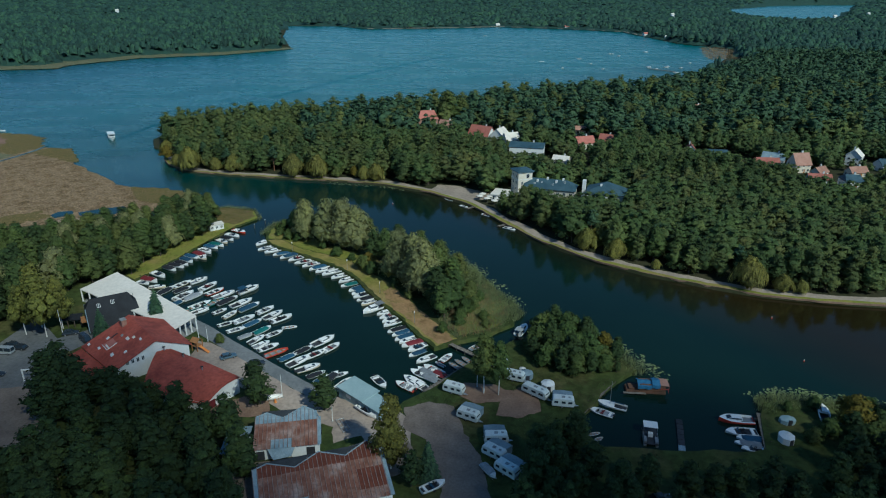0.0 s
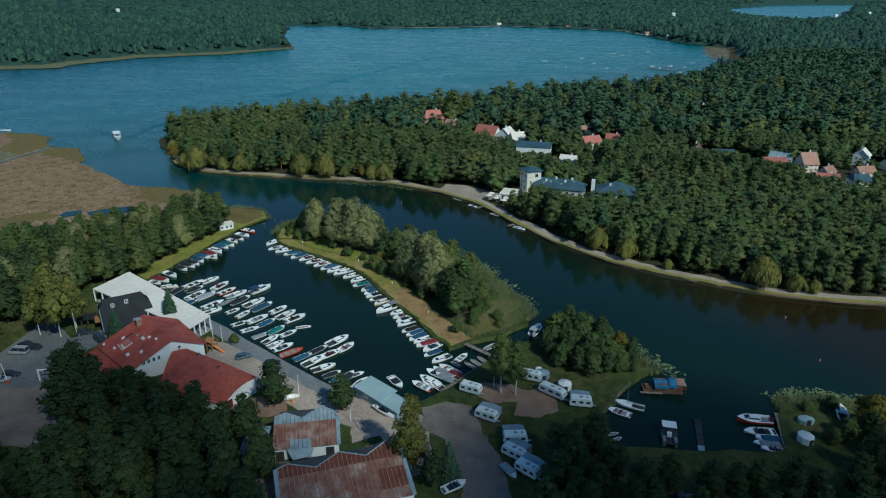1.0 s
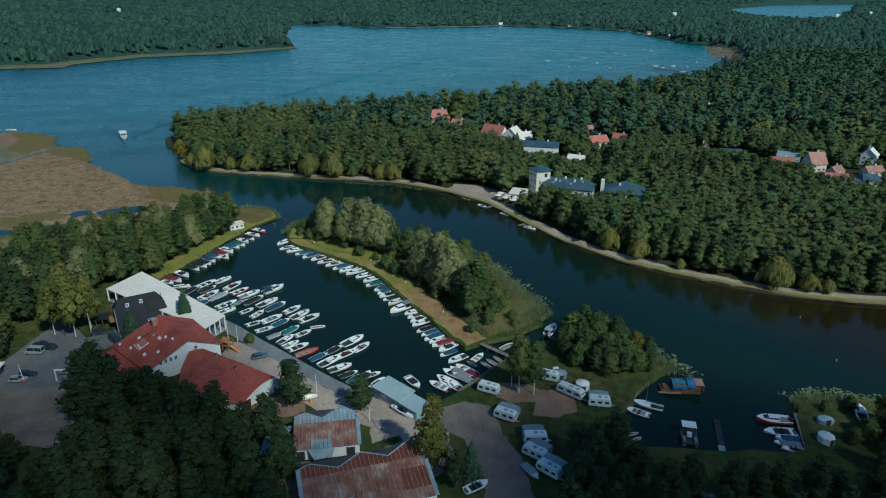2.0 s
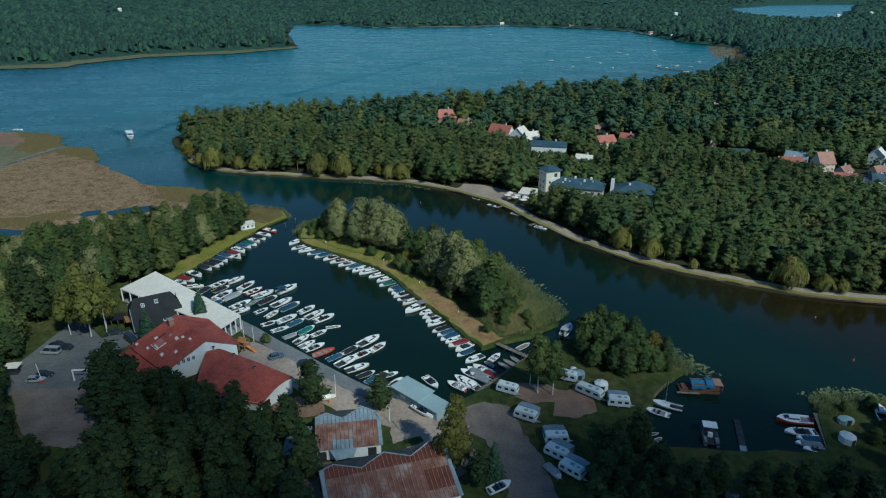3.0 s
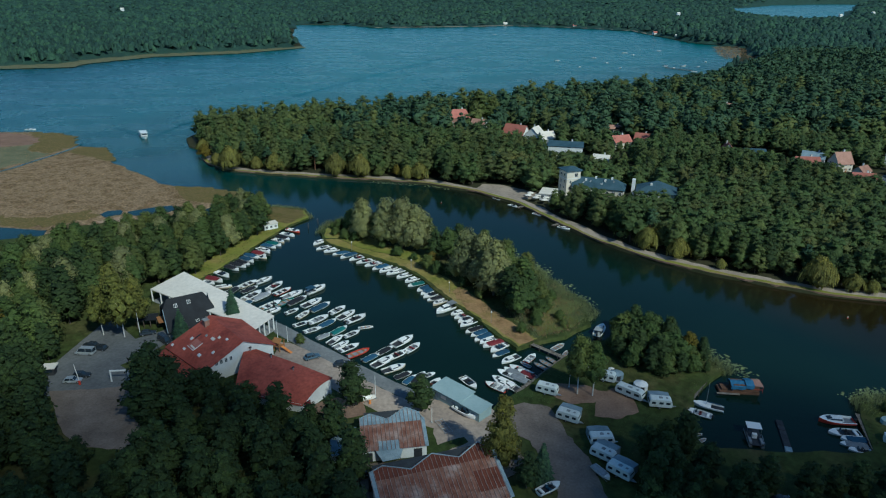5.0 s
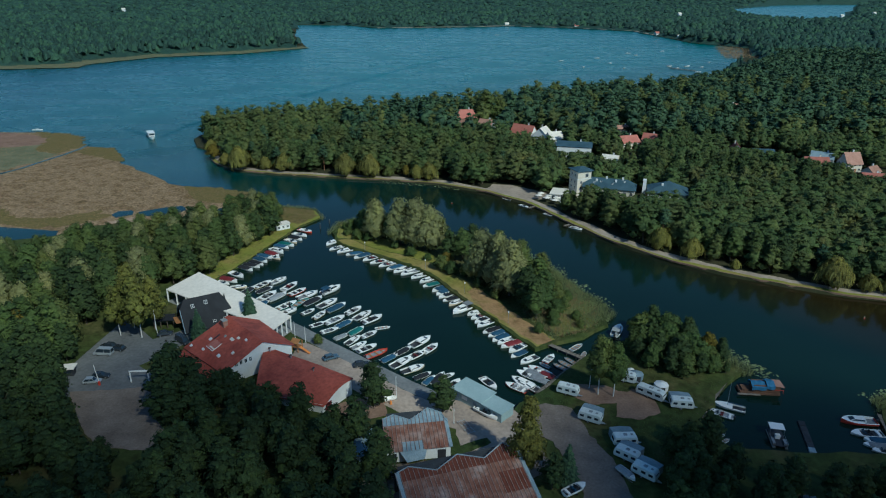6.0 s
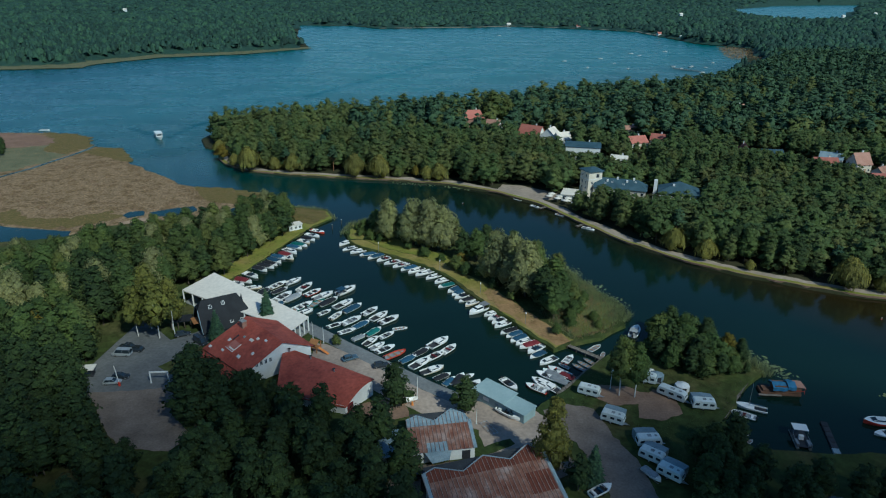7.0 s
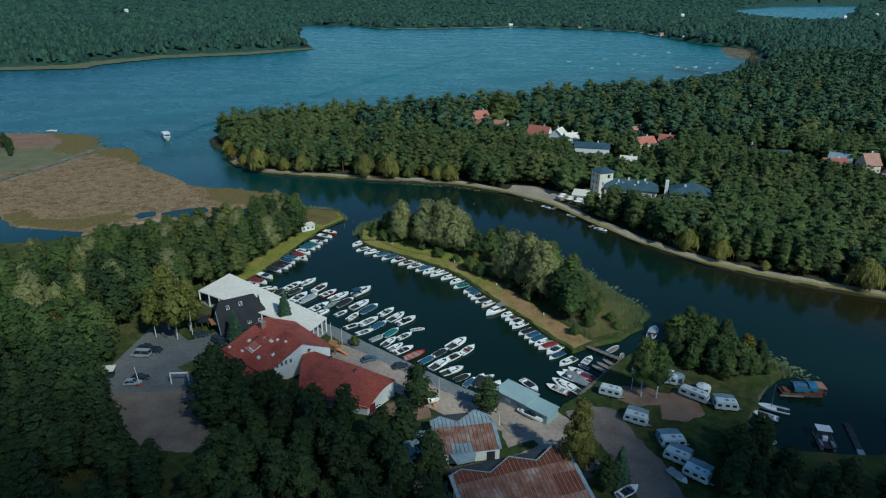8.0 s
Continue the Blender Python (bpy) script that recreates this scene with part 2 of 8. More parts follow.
M = dict(
    water=water_mat(),
    bed=mat("lake_bed", [(0.03, 0.03, 0.02), (0.05, 0.045, 0.03)], 0.05),
    grass=mat("grass", [(0.036, 0.054, 0.017), (0.054, 0.068, 0.02), (0.1, 0.082, 0.036)], 0.06, 0.95, 0.08, spec=0.1, grain=0.5, contrast=0.24),
    dry_grass=mat("dry_grass", [(0.17, 0.17, 0.035), (0.25, 0.2, 0.06), (0.31, 0.225, 0.095)], 0.07, 0.95, 0.05, spec=0.1),
    trodden=mat("trodden_earth", [(0.2, 0.12, 0.055), (0.3, 0.185, 0.09), (0.23, 0.16, 0.06)], 0.15, 0.95, 0.04, spec=0.1),
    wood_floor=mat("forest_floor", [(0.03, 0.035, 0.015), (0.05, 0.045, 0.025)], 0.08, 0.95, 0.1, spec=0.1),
    marsh_olive=mat("olive_sedge", [(0.1, 0.085, 0.026), (0.17, 0.122, 0.05), (0.12, 0.1, 0.032), (0.19, 0.13, 0.065)], 0.25, 0.95, 0.2, spec=0.1),
    marsh_pink=mat("russet_reeds", [(0.19, 0.115, 0.085), (0.27, 0.17, 0.125)], 0.1, 0.95, 0.2, spec=0.1),
    marsh_grey=mat("grey_green_sedge", [(0.12, 0.125, 0.07), (0.18, 0.17, 0.1)], 0.1, 0.95, 0.2, spec=0.1),
    mud=mat("pale_mud", [(0.26, 0.18, 0.115), (0.4, 0.28, 0.19)], 0.3, 0.9, 0.05),
    lush=mat("lush_grass", [(0.15, 0.175, 0.03), (0.21, 0.2, 0.045), (0.25, 0.19, 0.065)], 0.1, 0.95, 0.04, spec=0.1),
    marsh=mat("marsh_ground", [(0.15, 0.1, 0.045), (0.22, 0.145, 0.08), (0.3, 0.205, 0.12), (0.18, 0.12, 0.06), (0.28, 0.175, 0.105)], 0.11, 0.95, 0.4, spec=0.1, contrast=0.2, grain=0.65),
    asphalt=mat("asphalt", [(0.11, 0.11, 0.11), (0.16, 0.16, 0.155)], 0.12, 0.9, 0.01),
    bitumen=mat("dark_bitumen", [(0.03, 0.033, 0.036), (0.06, 0.062, 0.066)], 0.3, 0.85, 0.01),
    gravel=mat("gravel", [(0.27, 0.21, 0.17), (0.4, 0.315, 0.25)], 0.1, 0.95, 0.03),
    concrete=mat("concrete", [(0.2, 0.2, 0.19), (0.3, 0.29, 0.27)], 0.15, 0.85, 0.01),
    quay=mat("quay_surface", [(0.13, 0.135, 0.135), (0.2, 0.2, 0.195)], 0.15, 0.85, 0.01),
    sand=mat("bare_earth", [(0.18, 0.108, 0.072), (0.26, 0.165, 0.112)], 0.2, 0.95, 0.03),
    track=mat("earth_track", [(0.15, 0.115, 0.09), (0.23, 0.18, 0.145)], 0.2, 0.95, 0.03),
    path=mat("promenade_gravel", [(0.27, 0.215, 0.17), (0.38, 0.305, 0.24)], 0.08, 0.95, 0.02),
    pier=mat("weathered_planks", [(0.16, 0.13, 0.1), (0.26, 0.22, 0.18)], 0.8, 0.85, 0.01, vary=0.3),
    # caravan white, greyed and dimmed in its colour for the cloud's shade
    van_shaded_white=mat("shade_dimmed_caravan_white", [(0.56, 0.61, 0.59), (0.66, 0.69, 0.66), (0.6, 0.62, 0.58)], 0.7, 0.4, 0.0, grain=0.15, spec=0.4, vary=0.2),
    white=mat("white_gelcoat", [(0.74, 0.74, 0.73), (0.84, 0.8, 0.74), (0.82, 0.81, 0.79)], 0.6, 0.3, spec=0.5, vary=0.12, grain=0.08),
    cream=mat("cream_gelcoat", [(0.62, 0.5, 0.36), (0.7, 0.58, 0.43)], 0.6, 0.35, vary=0.1, grain=0.08),
    red=mat("red_gelcoat", [(0.5, 0.04, 0.025), (0.6, 0.07, 0.04)], 0.5, 0.35, vary=0.1, grain=0.1),
    blue=mat("blue_canvas", [(0.02, 0.055, 0.1), (0.03, 0.1, 0.17)], 0.8, 0.8, 0.03, vary=0.3),
    tarp=mat("blue_tarpaulin", [(0.03, 0.11, 0.2), (0.045, 0.15, 0.27)], 0.8, 0.6, 0.03),
    teal=mat("teal_paint", [(0.015, 0.1, 0.09), (0.03, 0.16, 0.14)], 0.5, 0.5, vary=0.2),
    black=mat("black_canvas", [(0.012, 0.013, 0.016), (0.03, 0.03, 0.035)], 0.8, 0.7, 0.03, vary=0.3),
    maroon=mat("maroon_canvas", [(0.13, 0.015, 0.02), (0.2, 0.03, 0.035)], 0.8, 0.75, 0.03, vary=0.2),
    grey=mat("grey_canvas", [(0.2, 0.21, 0.22), (0.3, 0.31, 0.32)], 0.8, 0.75, 0.03, vary=0.3),
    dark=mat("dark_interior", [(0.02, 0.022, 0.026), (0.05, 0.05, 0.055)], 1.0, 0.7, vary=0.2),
    rubber=mat("rubber", [(0.012, 0.012, 0.012), (0.02, 0.02, 0.02)], 3, 0.8),
    glass=glass_mat("window_glass", (0.02, 0.03, 0.04)),
    steel=mat("galvanised_steel", [(0.35, 0.36, 0.37), (0.5, 0.5, 0.5)], 2, 0.4, metal=0.7),
    plaster=mat("white_plaster", [(0.64, 0.63, 0.6), (0.74, 0.73, 0.7)], 0.3, 0.9, 0.005, grain=0.07),
    cream_wall=mat("cream_plaster", [(0.6, 0.53, 0.42), (0.7, 0.62, 0.5)], 0.3, 0.9, 0.005, grain=0.08),
    red_roof=mat("red_roof_sheet", [(0.29, 0.06, 0.038), (0.37, 0.085, 0.055), (0.23, 0.048, 0.032)], 0.13, 0.8, 0.02, grain=0.3),
    red_tile=mat("red_tiles", [(0.36, 0.12, 0.09), (0.45, 0.165, 0.125)], 0.3, 0.8, 0.02, vary=0.2),
    brown_tile=mat("brown_tiles", [(0.3, 0.155, 0.11), (0.39, 0.215, 0.16)], 0.3, 0.8, 0.02, vary=0.2),
    slate=mat("blue_slate_roof", [(0.032, 0.065, 0.085), (0.06, 0.105, 0.13)], 0.25, 0.6, 0.02),
    black_roof=mat("black_shingle_roof", [(0.008, 0.009, 0.012), (0.016, 0.018, 0.022)], 0.4, 0.75, 0.02),
    white_roof=mat("white_membrane_roof", [(0.64, 0.58, 0.5), (0.74, 0.67, 0.58)], 0.1, 0.8, 0.01, grain=0.12),
    rust=mat("rusty_sheet", [(0.15, 0.05, 0.03), (0.22, 0.105, 0.072), (0.33, 0.24, 0.205)], 0.35, 0.75, 0.01, vary=0.14, contrast=0.2, local=False),
    deep_rust=mat("deep_rust_sheet", [(0.1, 0.028, 0.016), (0.16, 0.048, 0.028)], 0.35, 0.85, 0.01, vary=0.08, local=False),
    zinc=mat("blue_grey_sheet", [(0.17, 0.23, 0.27), (0.27, 0.33, 0.36)], 0.5, 0.6, 0.01, vary=0.15, local=False),
    teal_roof=mat("blue_green_sheet_roof", [(0.25, 0.33, 0.33), (0.32, 0.4, 0.4)], 0.2, 0.6, 0.01, grain=0.08),
    bark=mat("bark", [(0.07, 0.055, 0.04), (0.13, 0.1, 0.075)], 1.5, 0.95, 0.03),
    birch_bark=mat("birch_bark", [(0.5, 0.48, 0.44), (0.62, 0.6, 0.56)], 1.2, 0.9, 0.02),
    pine_bark=mat("pine_bark", [(0.2, 0.1, 0.055), (0.28, 0.15, 0.085)], 1.2, 0.95, 0.03),
    old_timber=mat("dark_old_timber", [(0.09, 0.05, 0.032), (0.17, 0.085, 0.05)], 0.8, 0.85, 0.01),
    timber=mat("stained_timber", [(0.28, 0.12, 0.045), (0.4, 0.19, 0.07)], 0.8, 0.8, 0.01),
    orange=mat("orange_paint", [(0.6, 0.2, 0.05), (0.7, 0.26, 0.07)], 1, 0.5),
    car_silver=mat("silver_car_paint", [(0.45, 0.47, 0.48), (0.5, 0.52, 0.53)], 0.5, 0.3, metal=0.5, grain=0.05),
    car_dark=mat("dark_car_paint", [(0.02, 0.025, 0.03), (0.035, 0.04, 0.045)], 0.5, 0.25, spec=0.5, grain=0.05),
    car_blue=mat("grey_blue_car_paint", [(0.09, 0.14, 0.18), (0.12, 0.18, 0.22)], 0.5, 0.3, metal=0.4, grain=0.05),
    leaf=leaf_mat("deciduous_leaves", [(0.058, 0.1, 0.034), (0.092, 0.128, 0.04), (0.15, 0.158, 0.05)], shade=0.2),
    # dark alder green; on the nearest trees this colour stands in for shade
    leaf_alder_shade=leaf_mat("dark_shade_leaves", [(0.04, 0.066, 0.027), (0.062, 0.09, 0.032)]),
    leaf_far=leaf_mat("woodland_leaves", [(0.072, 0.125, 0.05), (0.11, 0.15, 0.054), (0.148, 0.168, 0.06), (0.09, 0.138, 0.052), (0.15, 0.15, 0.058)], 0.05, 0.14, clear=0.4, grain=2.2),
    leaf_willow=leaf_mat("willow_leaves", [(0.1, 0.118, 0.034), (0.145, 0.145, 0.045)], 0.02),
    leaf_yellow=leaf_mat("yellowing_leaves", [(0.14, 0.12, 0.022), (0.2, 0.15, 0.03)], 0.02),
    leaf_grey=leaf_mat("grey_green_leaves", [(0.21, 0.225, 0.1), (0.28, 0.275, 0.125)], 0.02, 0.2, clear=0.35),
    needle=leaf_mat("pine_needles", [(0.042, 0.088, 0.056), (0.074, 0.12, 0.066), (0.055, 0.102, 0.06)], 0.07, 0.25, clear=0.25, grain=1.6),
    # distant woods: the blue of the haze is mixed into the leaf colour
    canopy=leaf_mat("hazed_far_canopy", [(0.02, 0.056, 0.046), (0.034, 0.072, 0.055), (0.026, 0.062, 0.049)], 0.02, 0.4, clear=0.1, grain=0.6),
    reed=leaf_mat("green_reeds", [(0.19, 0.235, 0.11), (0.28, 0.3, 0.16)], 0.05, clear=0.35),
    leaf_weeping=leaf_mat("weeping_willow_leaves", [(0.2, 0.2, 0.06), (0.26, 0.235, 0.07)], 0.02, clear=0.4),
    reed_dry=leaf_mat("dry_reeds", [(0.16, 0.1, 0.05), (0.25, 0.155, 0.09), (0.34, 0.225, 0.14), (0.2, 0.125, 0.066), (0.15, 0.11, 0.045)], 0.12, 0.4, clear=0.25),
    reed_pale=leaf_mat("pale_reeds", [(0.12, 0.145, 0.075), (0.17, 0.185, 0.1)], 0.01, clear=0.25),
)


# ---- geometry helpers ----
def mesh_np(name, V, Q=None, T=None, material=None, smooth=False, N=None):
    """A mesh from arrays of corners, quads and triangles; N: the way each corner faces, where it follows a rounded crown."""
    me = bpy.data.meshes.new(name)
    V = np.asarray(V, np.float32)
    Q = np.zeros((0, 4), np.int32) if Q is None else np.asarray(Q, np.int32).reshape(-1, 4)
    T = np.zeros((0, 3), np.int32) if T is None else np.asarray(T, np.int32).reshape(-1, 3)
    me.vertices.add(len(V))
    me.vertices.foreach_set("co", V.ravel())
    me.loops.add(Q.size + T.size)
    me.loops.foreach_set("vertex_index", np.concatenate([Q.ravel(), T.ravel()]))
    me.polygons.add(len(Q) + len(T))
    starts = np.concatenate([np.arange(len(Q)) * 4, Q.size + np.arange(len(T)) * 3])
    me.polygons.foreach_set("loop_start", starts.astype(np.int32))
    me.polygons.foreach_set("use_smooth", np.full(len(Q) + len(T), smooth))
    me.update(calc_edges=True)
    if N is not None:
        me.attributes.new("custom_normal", "FLOAT_VECTOR", "POINT").data.foreach_set("vector", np.asarray(N, np.float32).ravel())
        me.update()
    if material:
        me.materials.append(material)
    return me


class Geo:
    """Collects corners and faces."""

    def __init__(self):
        self.v, self.q, self.t, self.nrm, self.n, self.round = [], [], [], [], 0, False

    def add(self, V, Q=None, T=None, N=None):
        V = np.asarray(V, float)
        self.round |= N is not None
        self.nrm.append(np.tile((0.0, 0.0, 1.0), (len(V), 1)) if N is None else N)
        if Q is not None and len(Q):
            self.q.append(np.asarray(Q) + self.n)
        if T is not None and len(T):
            self.t.append(np.asarray(T) + self.n)
        self.v.append(V)
        self.n += len(V)
        return self

    def arrays(self):
        return (np.concatenate(self.v), np.concatenate(self.q) if self.q else None, np.concatenate(self.t) if self.t else None)

    def leafy(self):
        return (*self.arrays(), np.concatenate(self.nrm))

    def box(self, a, b):
        (x0, y0, z0), (x1, y1, z1) = a, b
        V = [(x0, y0, z0), (x1, y0, z0), (x1, y1, z0), (x0, y1, z0), (x0, y0, z1), (x1, y0, z1), (x1, y1, z1), (x0, y1, z1)]
        return self.add(V, [(0, 3, 2, 1), (4, 5, 6, 7), (0, 1, 5, 4), (1, 2, 6, 5), (2, 3, 7, 6), (3, 0, 4, 7)])

    def tube(self, p, q, r0, r1, sides=8):
        p, q = Vector(p), Vector(q)
        rot = (q - p).to_track_quat("Z", "Y")
        V = []
        for c, r in ((p, r0), (q, r1)):
            V += [c + rot @ Vector((r * math.cos(2 * math.pi * i / sides), r * math.sin(2 * math.pi * i / sides), 0)) for i in range(sides)]
        Q = [(i, (i + 1) % sides, sides + (i + 1) % sides, sides + i) for i in range(sides)]
        T = [(0, i + 1, i) for i in range(1, sides - 1)] + [(sides, sides + i, sides + i + 1) for i in range(1, sides - 1)]
        return self.add(V, Q, T)

    def slab(self, corners, thick):
        """A flat slab under the polygon of corners (3D, counter-clockwise from above)."""
        n = len(corners)
        V = [tuple(c) for c in corners] + [(c[0], c[1], c[2] - thick) for c in corners]
        sides = [(i, n + i, n + (i + 1) % n, (i + 1) % n) for i in range(n)]
        if n == 4:
            return self.add(V, [(0, 1, 2, 3), (7, 6, 5, 4)] + sides)
        fan = [(0, i, i + 1) for i in range(1, n - 1)]
        return self.add(V, sides, fan + [(n, n + b, n + a) for _, a, b in fan])

    def mesh(self, name, material=None, smooth=False):
        return mesh_np(name, *self.arrays(), material, smooth, np.concatenate(self.nrm) if self.round else None)


def part(name, geo, material, parent, label="", m=None, smooth=False):
    ob = new(name, geo if isinstance(geo, bpy.types.Mesh) else geo.mesh(name, material, smooth))
    ob.parent = parent
    if m is not None:
        ob.matrix_basis = m
    return tagged(ob, label)


def thing(name, label, category, m=None, group="", kind=""):
    ob = new(name)
    ob.empty_display_size = 0.5
    if m is not None:
        ob.matrix_basis = m
    return tagged(ob, label, category, group, kind)


def bevelled(geo, width, material, name):
    """The same form with rounded edges."""
    bm = bmesh.new()
    me = geo.mesh(name)
    bm.from_mesh(me)
    bmesh.ops.remove_doubles(bm, verts=bm.verts, dist=0.001)
    bmesh.ops.bevel(bm, geom=bm.edges[:], offset=width, segments=2, affect="EDGES", clamp_overlap=True)
    bm.to_mesh(me)
    bm.free()
    me.materials.append(material)
    return me


MADE = {}


def place(key, builder, m, size=1.0):
    """The thing that builder makes, at m and that many times as large; the second and later ones share its meshes."""
    if key not in MADE:
        ob = builder()
        ob.matrix_basis = m @ Matrix.Diagonal((size, size, size, 1))
        MADE[key] = (ob, size)
        return ob
    ob, first = MADE[key]
    k = size / first
    return copy_thing(ob, m @ Matrix.Diagonal((k, k, k, 1)))


def inside(poly, X, Y):
    """Which of the points lie within the polygon."""
    X, Y = np.asarray(X, float), np.asarray(Y, float)
    ok = np.zeros(X.shape, bool)
    P = np.asarray(poly, float)
    for (x0, y0), (x1, y1) in zip(P, np.roll(P, -1, 0)):
        if y0 != y1:
            ok ^= ((y0 > Y) != (y1 > Y)) & (X < (x1 - x0) * (Y - y0) / (y1 - y0) + x0)
    return ok


def edge_distance(poly, X, Y):
    X, Y = np.asarray(X, float), np.asarray(Y, float)
    best = np.full(X.shape, 1e9)
    P = np.asarray(poly, float)
    for (x0, y0), (x1, y1) in zip(P, np.roll(P, -1, 0)):
        dx, dy = x1 - x0, y1 - y0
        t = np.clip(((X - x0) * dx + (Y - y0) * dy) / (dx * dx + dy * dy + 1e-9), 0, 1)
        best = np.minimum(best, np.hypot(X - x0 - t * dx, Y - y0 - t * dy))
    return best


def ragged(poly, step, amp, calm=()):
    """The outline with more corners and a natural waver; within the calm boxes it stays straight."""
    out = []
    for (x0, y0), (x1, y1) in zip(poly, poly[1:] + poly[:1]):
        d = math.hypot(x1 - x0, y1 - y0)
        n = 1 if d > 900 else max(1, int(d / step))
        for i in range(n):
            x, y = x0 + (x1 - x0) * i / n, y0 + (y1 - y0) * i / n
            a = 0 if any(bx0 < x < bx1 and by0 < y < by1 for bx0, by0, bx1, by1 in calm) else amp
            v = noise.noise_vector(Vector((x * 0.6 / step, y * 0.6 / step, 3.0)))
            out.append((x + a * v.x * 1.6, y + a * v.y * 1.6))
    return out


def area2(poly):
    return sum(x0 * y1 - x1 * y0 for (x0, y0), (x1, y1) in zip(poly, poly[1:] + poly[:1]))


def land(name, label, poly, z, bank, depth, material, kind="structure", category="ground"):
    """Flat land with a sloping bank down into the water."""
    if area2(poly) < 0:
        poly = poly[::-1]
    n = len(poly)
    top, foot = [], []
    for i, (x, y) in enumerate(poly):
        (xa, ya), (xb, yb) = poly[i - 1], poly[(i + 1) % n]
        nx, ny = yb - ya, xa - xb
        k = bank / (math.hypot(nx, ny) + 1e-6)
        top.append((x, y, z))
        foot.append((x + nx * k, y + ny * k, -depth))
    T = np.array(tessellate_polygon([[Vector(v) for v in top]]))
    V = np.array(top + foot)
    e1, e2 = V[T[:, 1]] - V[T[:, 0]], V[T[:, 2]] - V[T[:, 0]]
    flip = e1[:, 0] * e2[:, 1] - e1[:, 1] * e2[:, 0] < 0
    T[flip] = T[flip][:, ::-1]
    Q = [(i, n + i, n + (i + 1) % n, (i + 1) % n) for i in range(n)]
    return tagged(new(name, mesh_np(name, V, Q, T, material)), label, category, kind=kind)


def sheet(name, label, poly, z, thick, material, category, kind="structure"):
    return land(name, label, poly, z, 0.02, thick - z, material, kind, category)


def ribbon(name, label, line, a, b, z, material, category):
    """A strip that follows the line between a and b metres to its left."""
    L, n = np.array(line, float), len(line)
    d = np.gradient(L, axis=0)
    nrm = np.stack([-d[:, 1], d[:, 0]], 1) / np.linalg.norm(d, axis=1)[:, None]
    inn, out = L + nrm * np.resize(a, (n, 1)), L + nrm * np.resize(b, (n, 1))
    V = np.zeros((4 * n, 3))
    V[:n, :2], V[n:2 * n, :2], V[2 * n:3 * n, :2], V[3 * n:, :2] = inn, out, inn, out
    V[:2 * n, 2], V[2 * n:, 2] = z, z - 0.6
    i = np.arange(n - 1)
    Q = np.concatenate([np.stack([i, i + 1, n + i + 1, n + i], 1), np.stack([i, 2 * n + i, 2 * n + i + 1, i + 1], 1),
                        np.stack([n + i, n + i + 1, 3 * n + i + 1, 3 * n + i], 1)])
    return tagged(new(name, mesh_np(name, V, Q, None, material)), label, category, kind="structure")


# the fair-weather clouds behind the camera, whose soft shadow lies on the near shore
def cloud(ground_spots, height, seed):
    """A loose cumulus of thin vapour billows; each spot: x, y, half-widths of its shadow, billows."""
    m, nt, bsdf = bare("cloud_vapour")
    bsdf.inputs["Base Color"].default_value, bsdf.inputs["Roughness"].default_value = (0.9, 0.9, 0.9, 1), 1.0
    thin, mx = nt.nodes.new("ShaderNodeBsdfTransparent"), nt.nodes.new("ShaderNodeMixShader")
    mx.inputs[0].default_value = 0.25
    nt.links.new(thin.outputs[0], mx.inputs[1])
    nt.links.new(bsdf.outputs[0], mx.inputs[2])
    nt.links.new(mx.outputs[0], nt.nodes["Material Output"].inputs[0])
    crng = np.random.default_rng(seed)
    away = sun_from * (height / sun_from.z)
    for x, y, wide, deep, n in ground_spots:
        bm = bmesh.new()
        for _ in range(n):
            r, a = math.sqrt(crng.uniform()), crng.uniform(0, 6.28)
            at = (x + away.x + wide * r * math.cos(a), y + away.y + deep * r * math.sin(a), height + crng.uniform(-14, 14))
            size = crng.uniform(14, 24)
            bmesh.ops.create_icosphere(bm, subdivisions=2, radius=size, matrix=Matrix.Translation(at) @ Matrix.Diagonal((1, 1, 0.5, 1)))
        for v in bm.verts:
            v.co += noise.noise_vector(v.co * 0.06) * 5
        me = bpy.data.meshes.new("cloud")
        bm.to_mesh(me)
        bm.free()
        me.materials.append(m)
        tagged(new("backdrop_cloud", me), "thin white fair-weather cloud", "cloud", kind="structure")


cloud([(-124, 96, 50, 42, 21), (-58, 84, 40, 22, 12), (52, 86, 62, 28, 24), (-82, 142, 24, 16, 4), (-142, 118, 26, 22, 4), (56, 121, 30, 13, 4), (20, 124, 24, 15, 3)], 1500, 4)

# ---- ground and water ----
def wide_sheet(z, y0):
    """A level sheet out to the horizon, in cells that grow with distance."""
    xs = np.concatenate([np.linspace(-6000, -700, 12), np.linspace(-600, 600, 25), np.linspace(700, 6000, 12)])
    ys = np.concatenate([np.linspace(y0, 1000, 30), np.linspace(1150, 5900, 20)])
    X, Y = np.meshgrid(xs, ys)
    n, k = X.shape
    i = (np.arange(n - 1)[:, None] * k + np.arange(k - 1)[None]).ravel()
    return Geo().add(np.stack([X.ravel(), Y.ravel(), np.full(X.size, z)], 1), np.stack([i, i + 1, i + k + 1, i + k], 1))


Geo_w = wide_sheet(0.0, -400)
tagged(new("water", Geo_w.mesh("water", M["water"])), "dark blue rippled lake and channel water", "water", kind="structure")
Geo_b = wide_sheet(-2.5, -400)
tagged(new("ground", Geo_b.mesh("ground", M["bed"])), "muddy lake bed under the dark water", "ground", kind="structure")

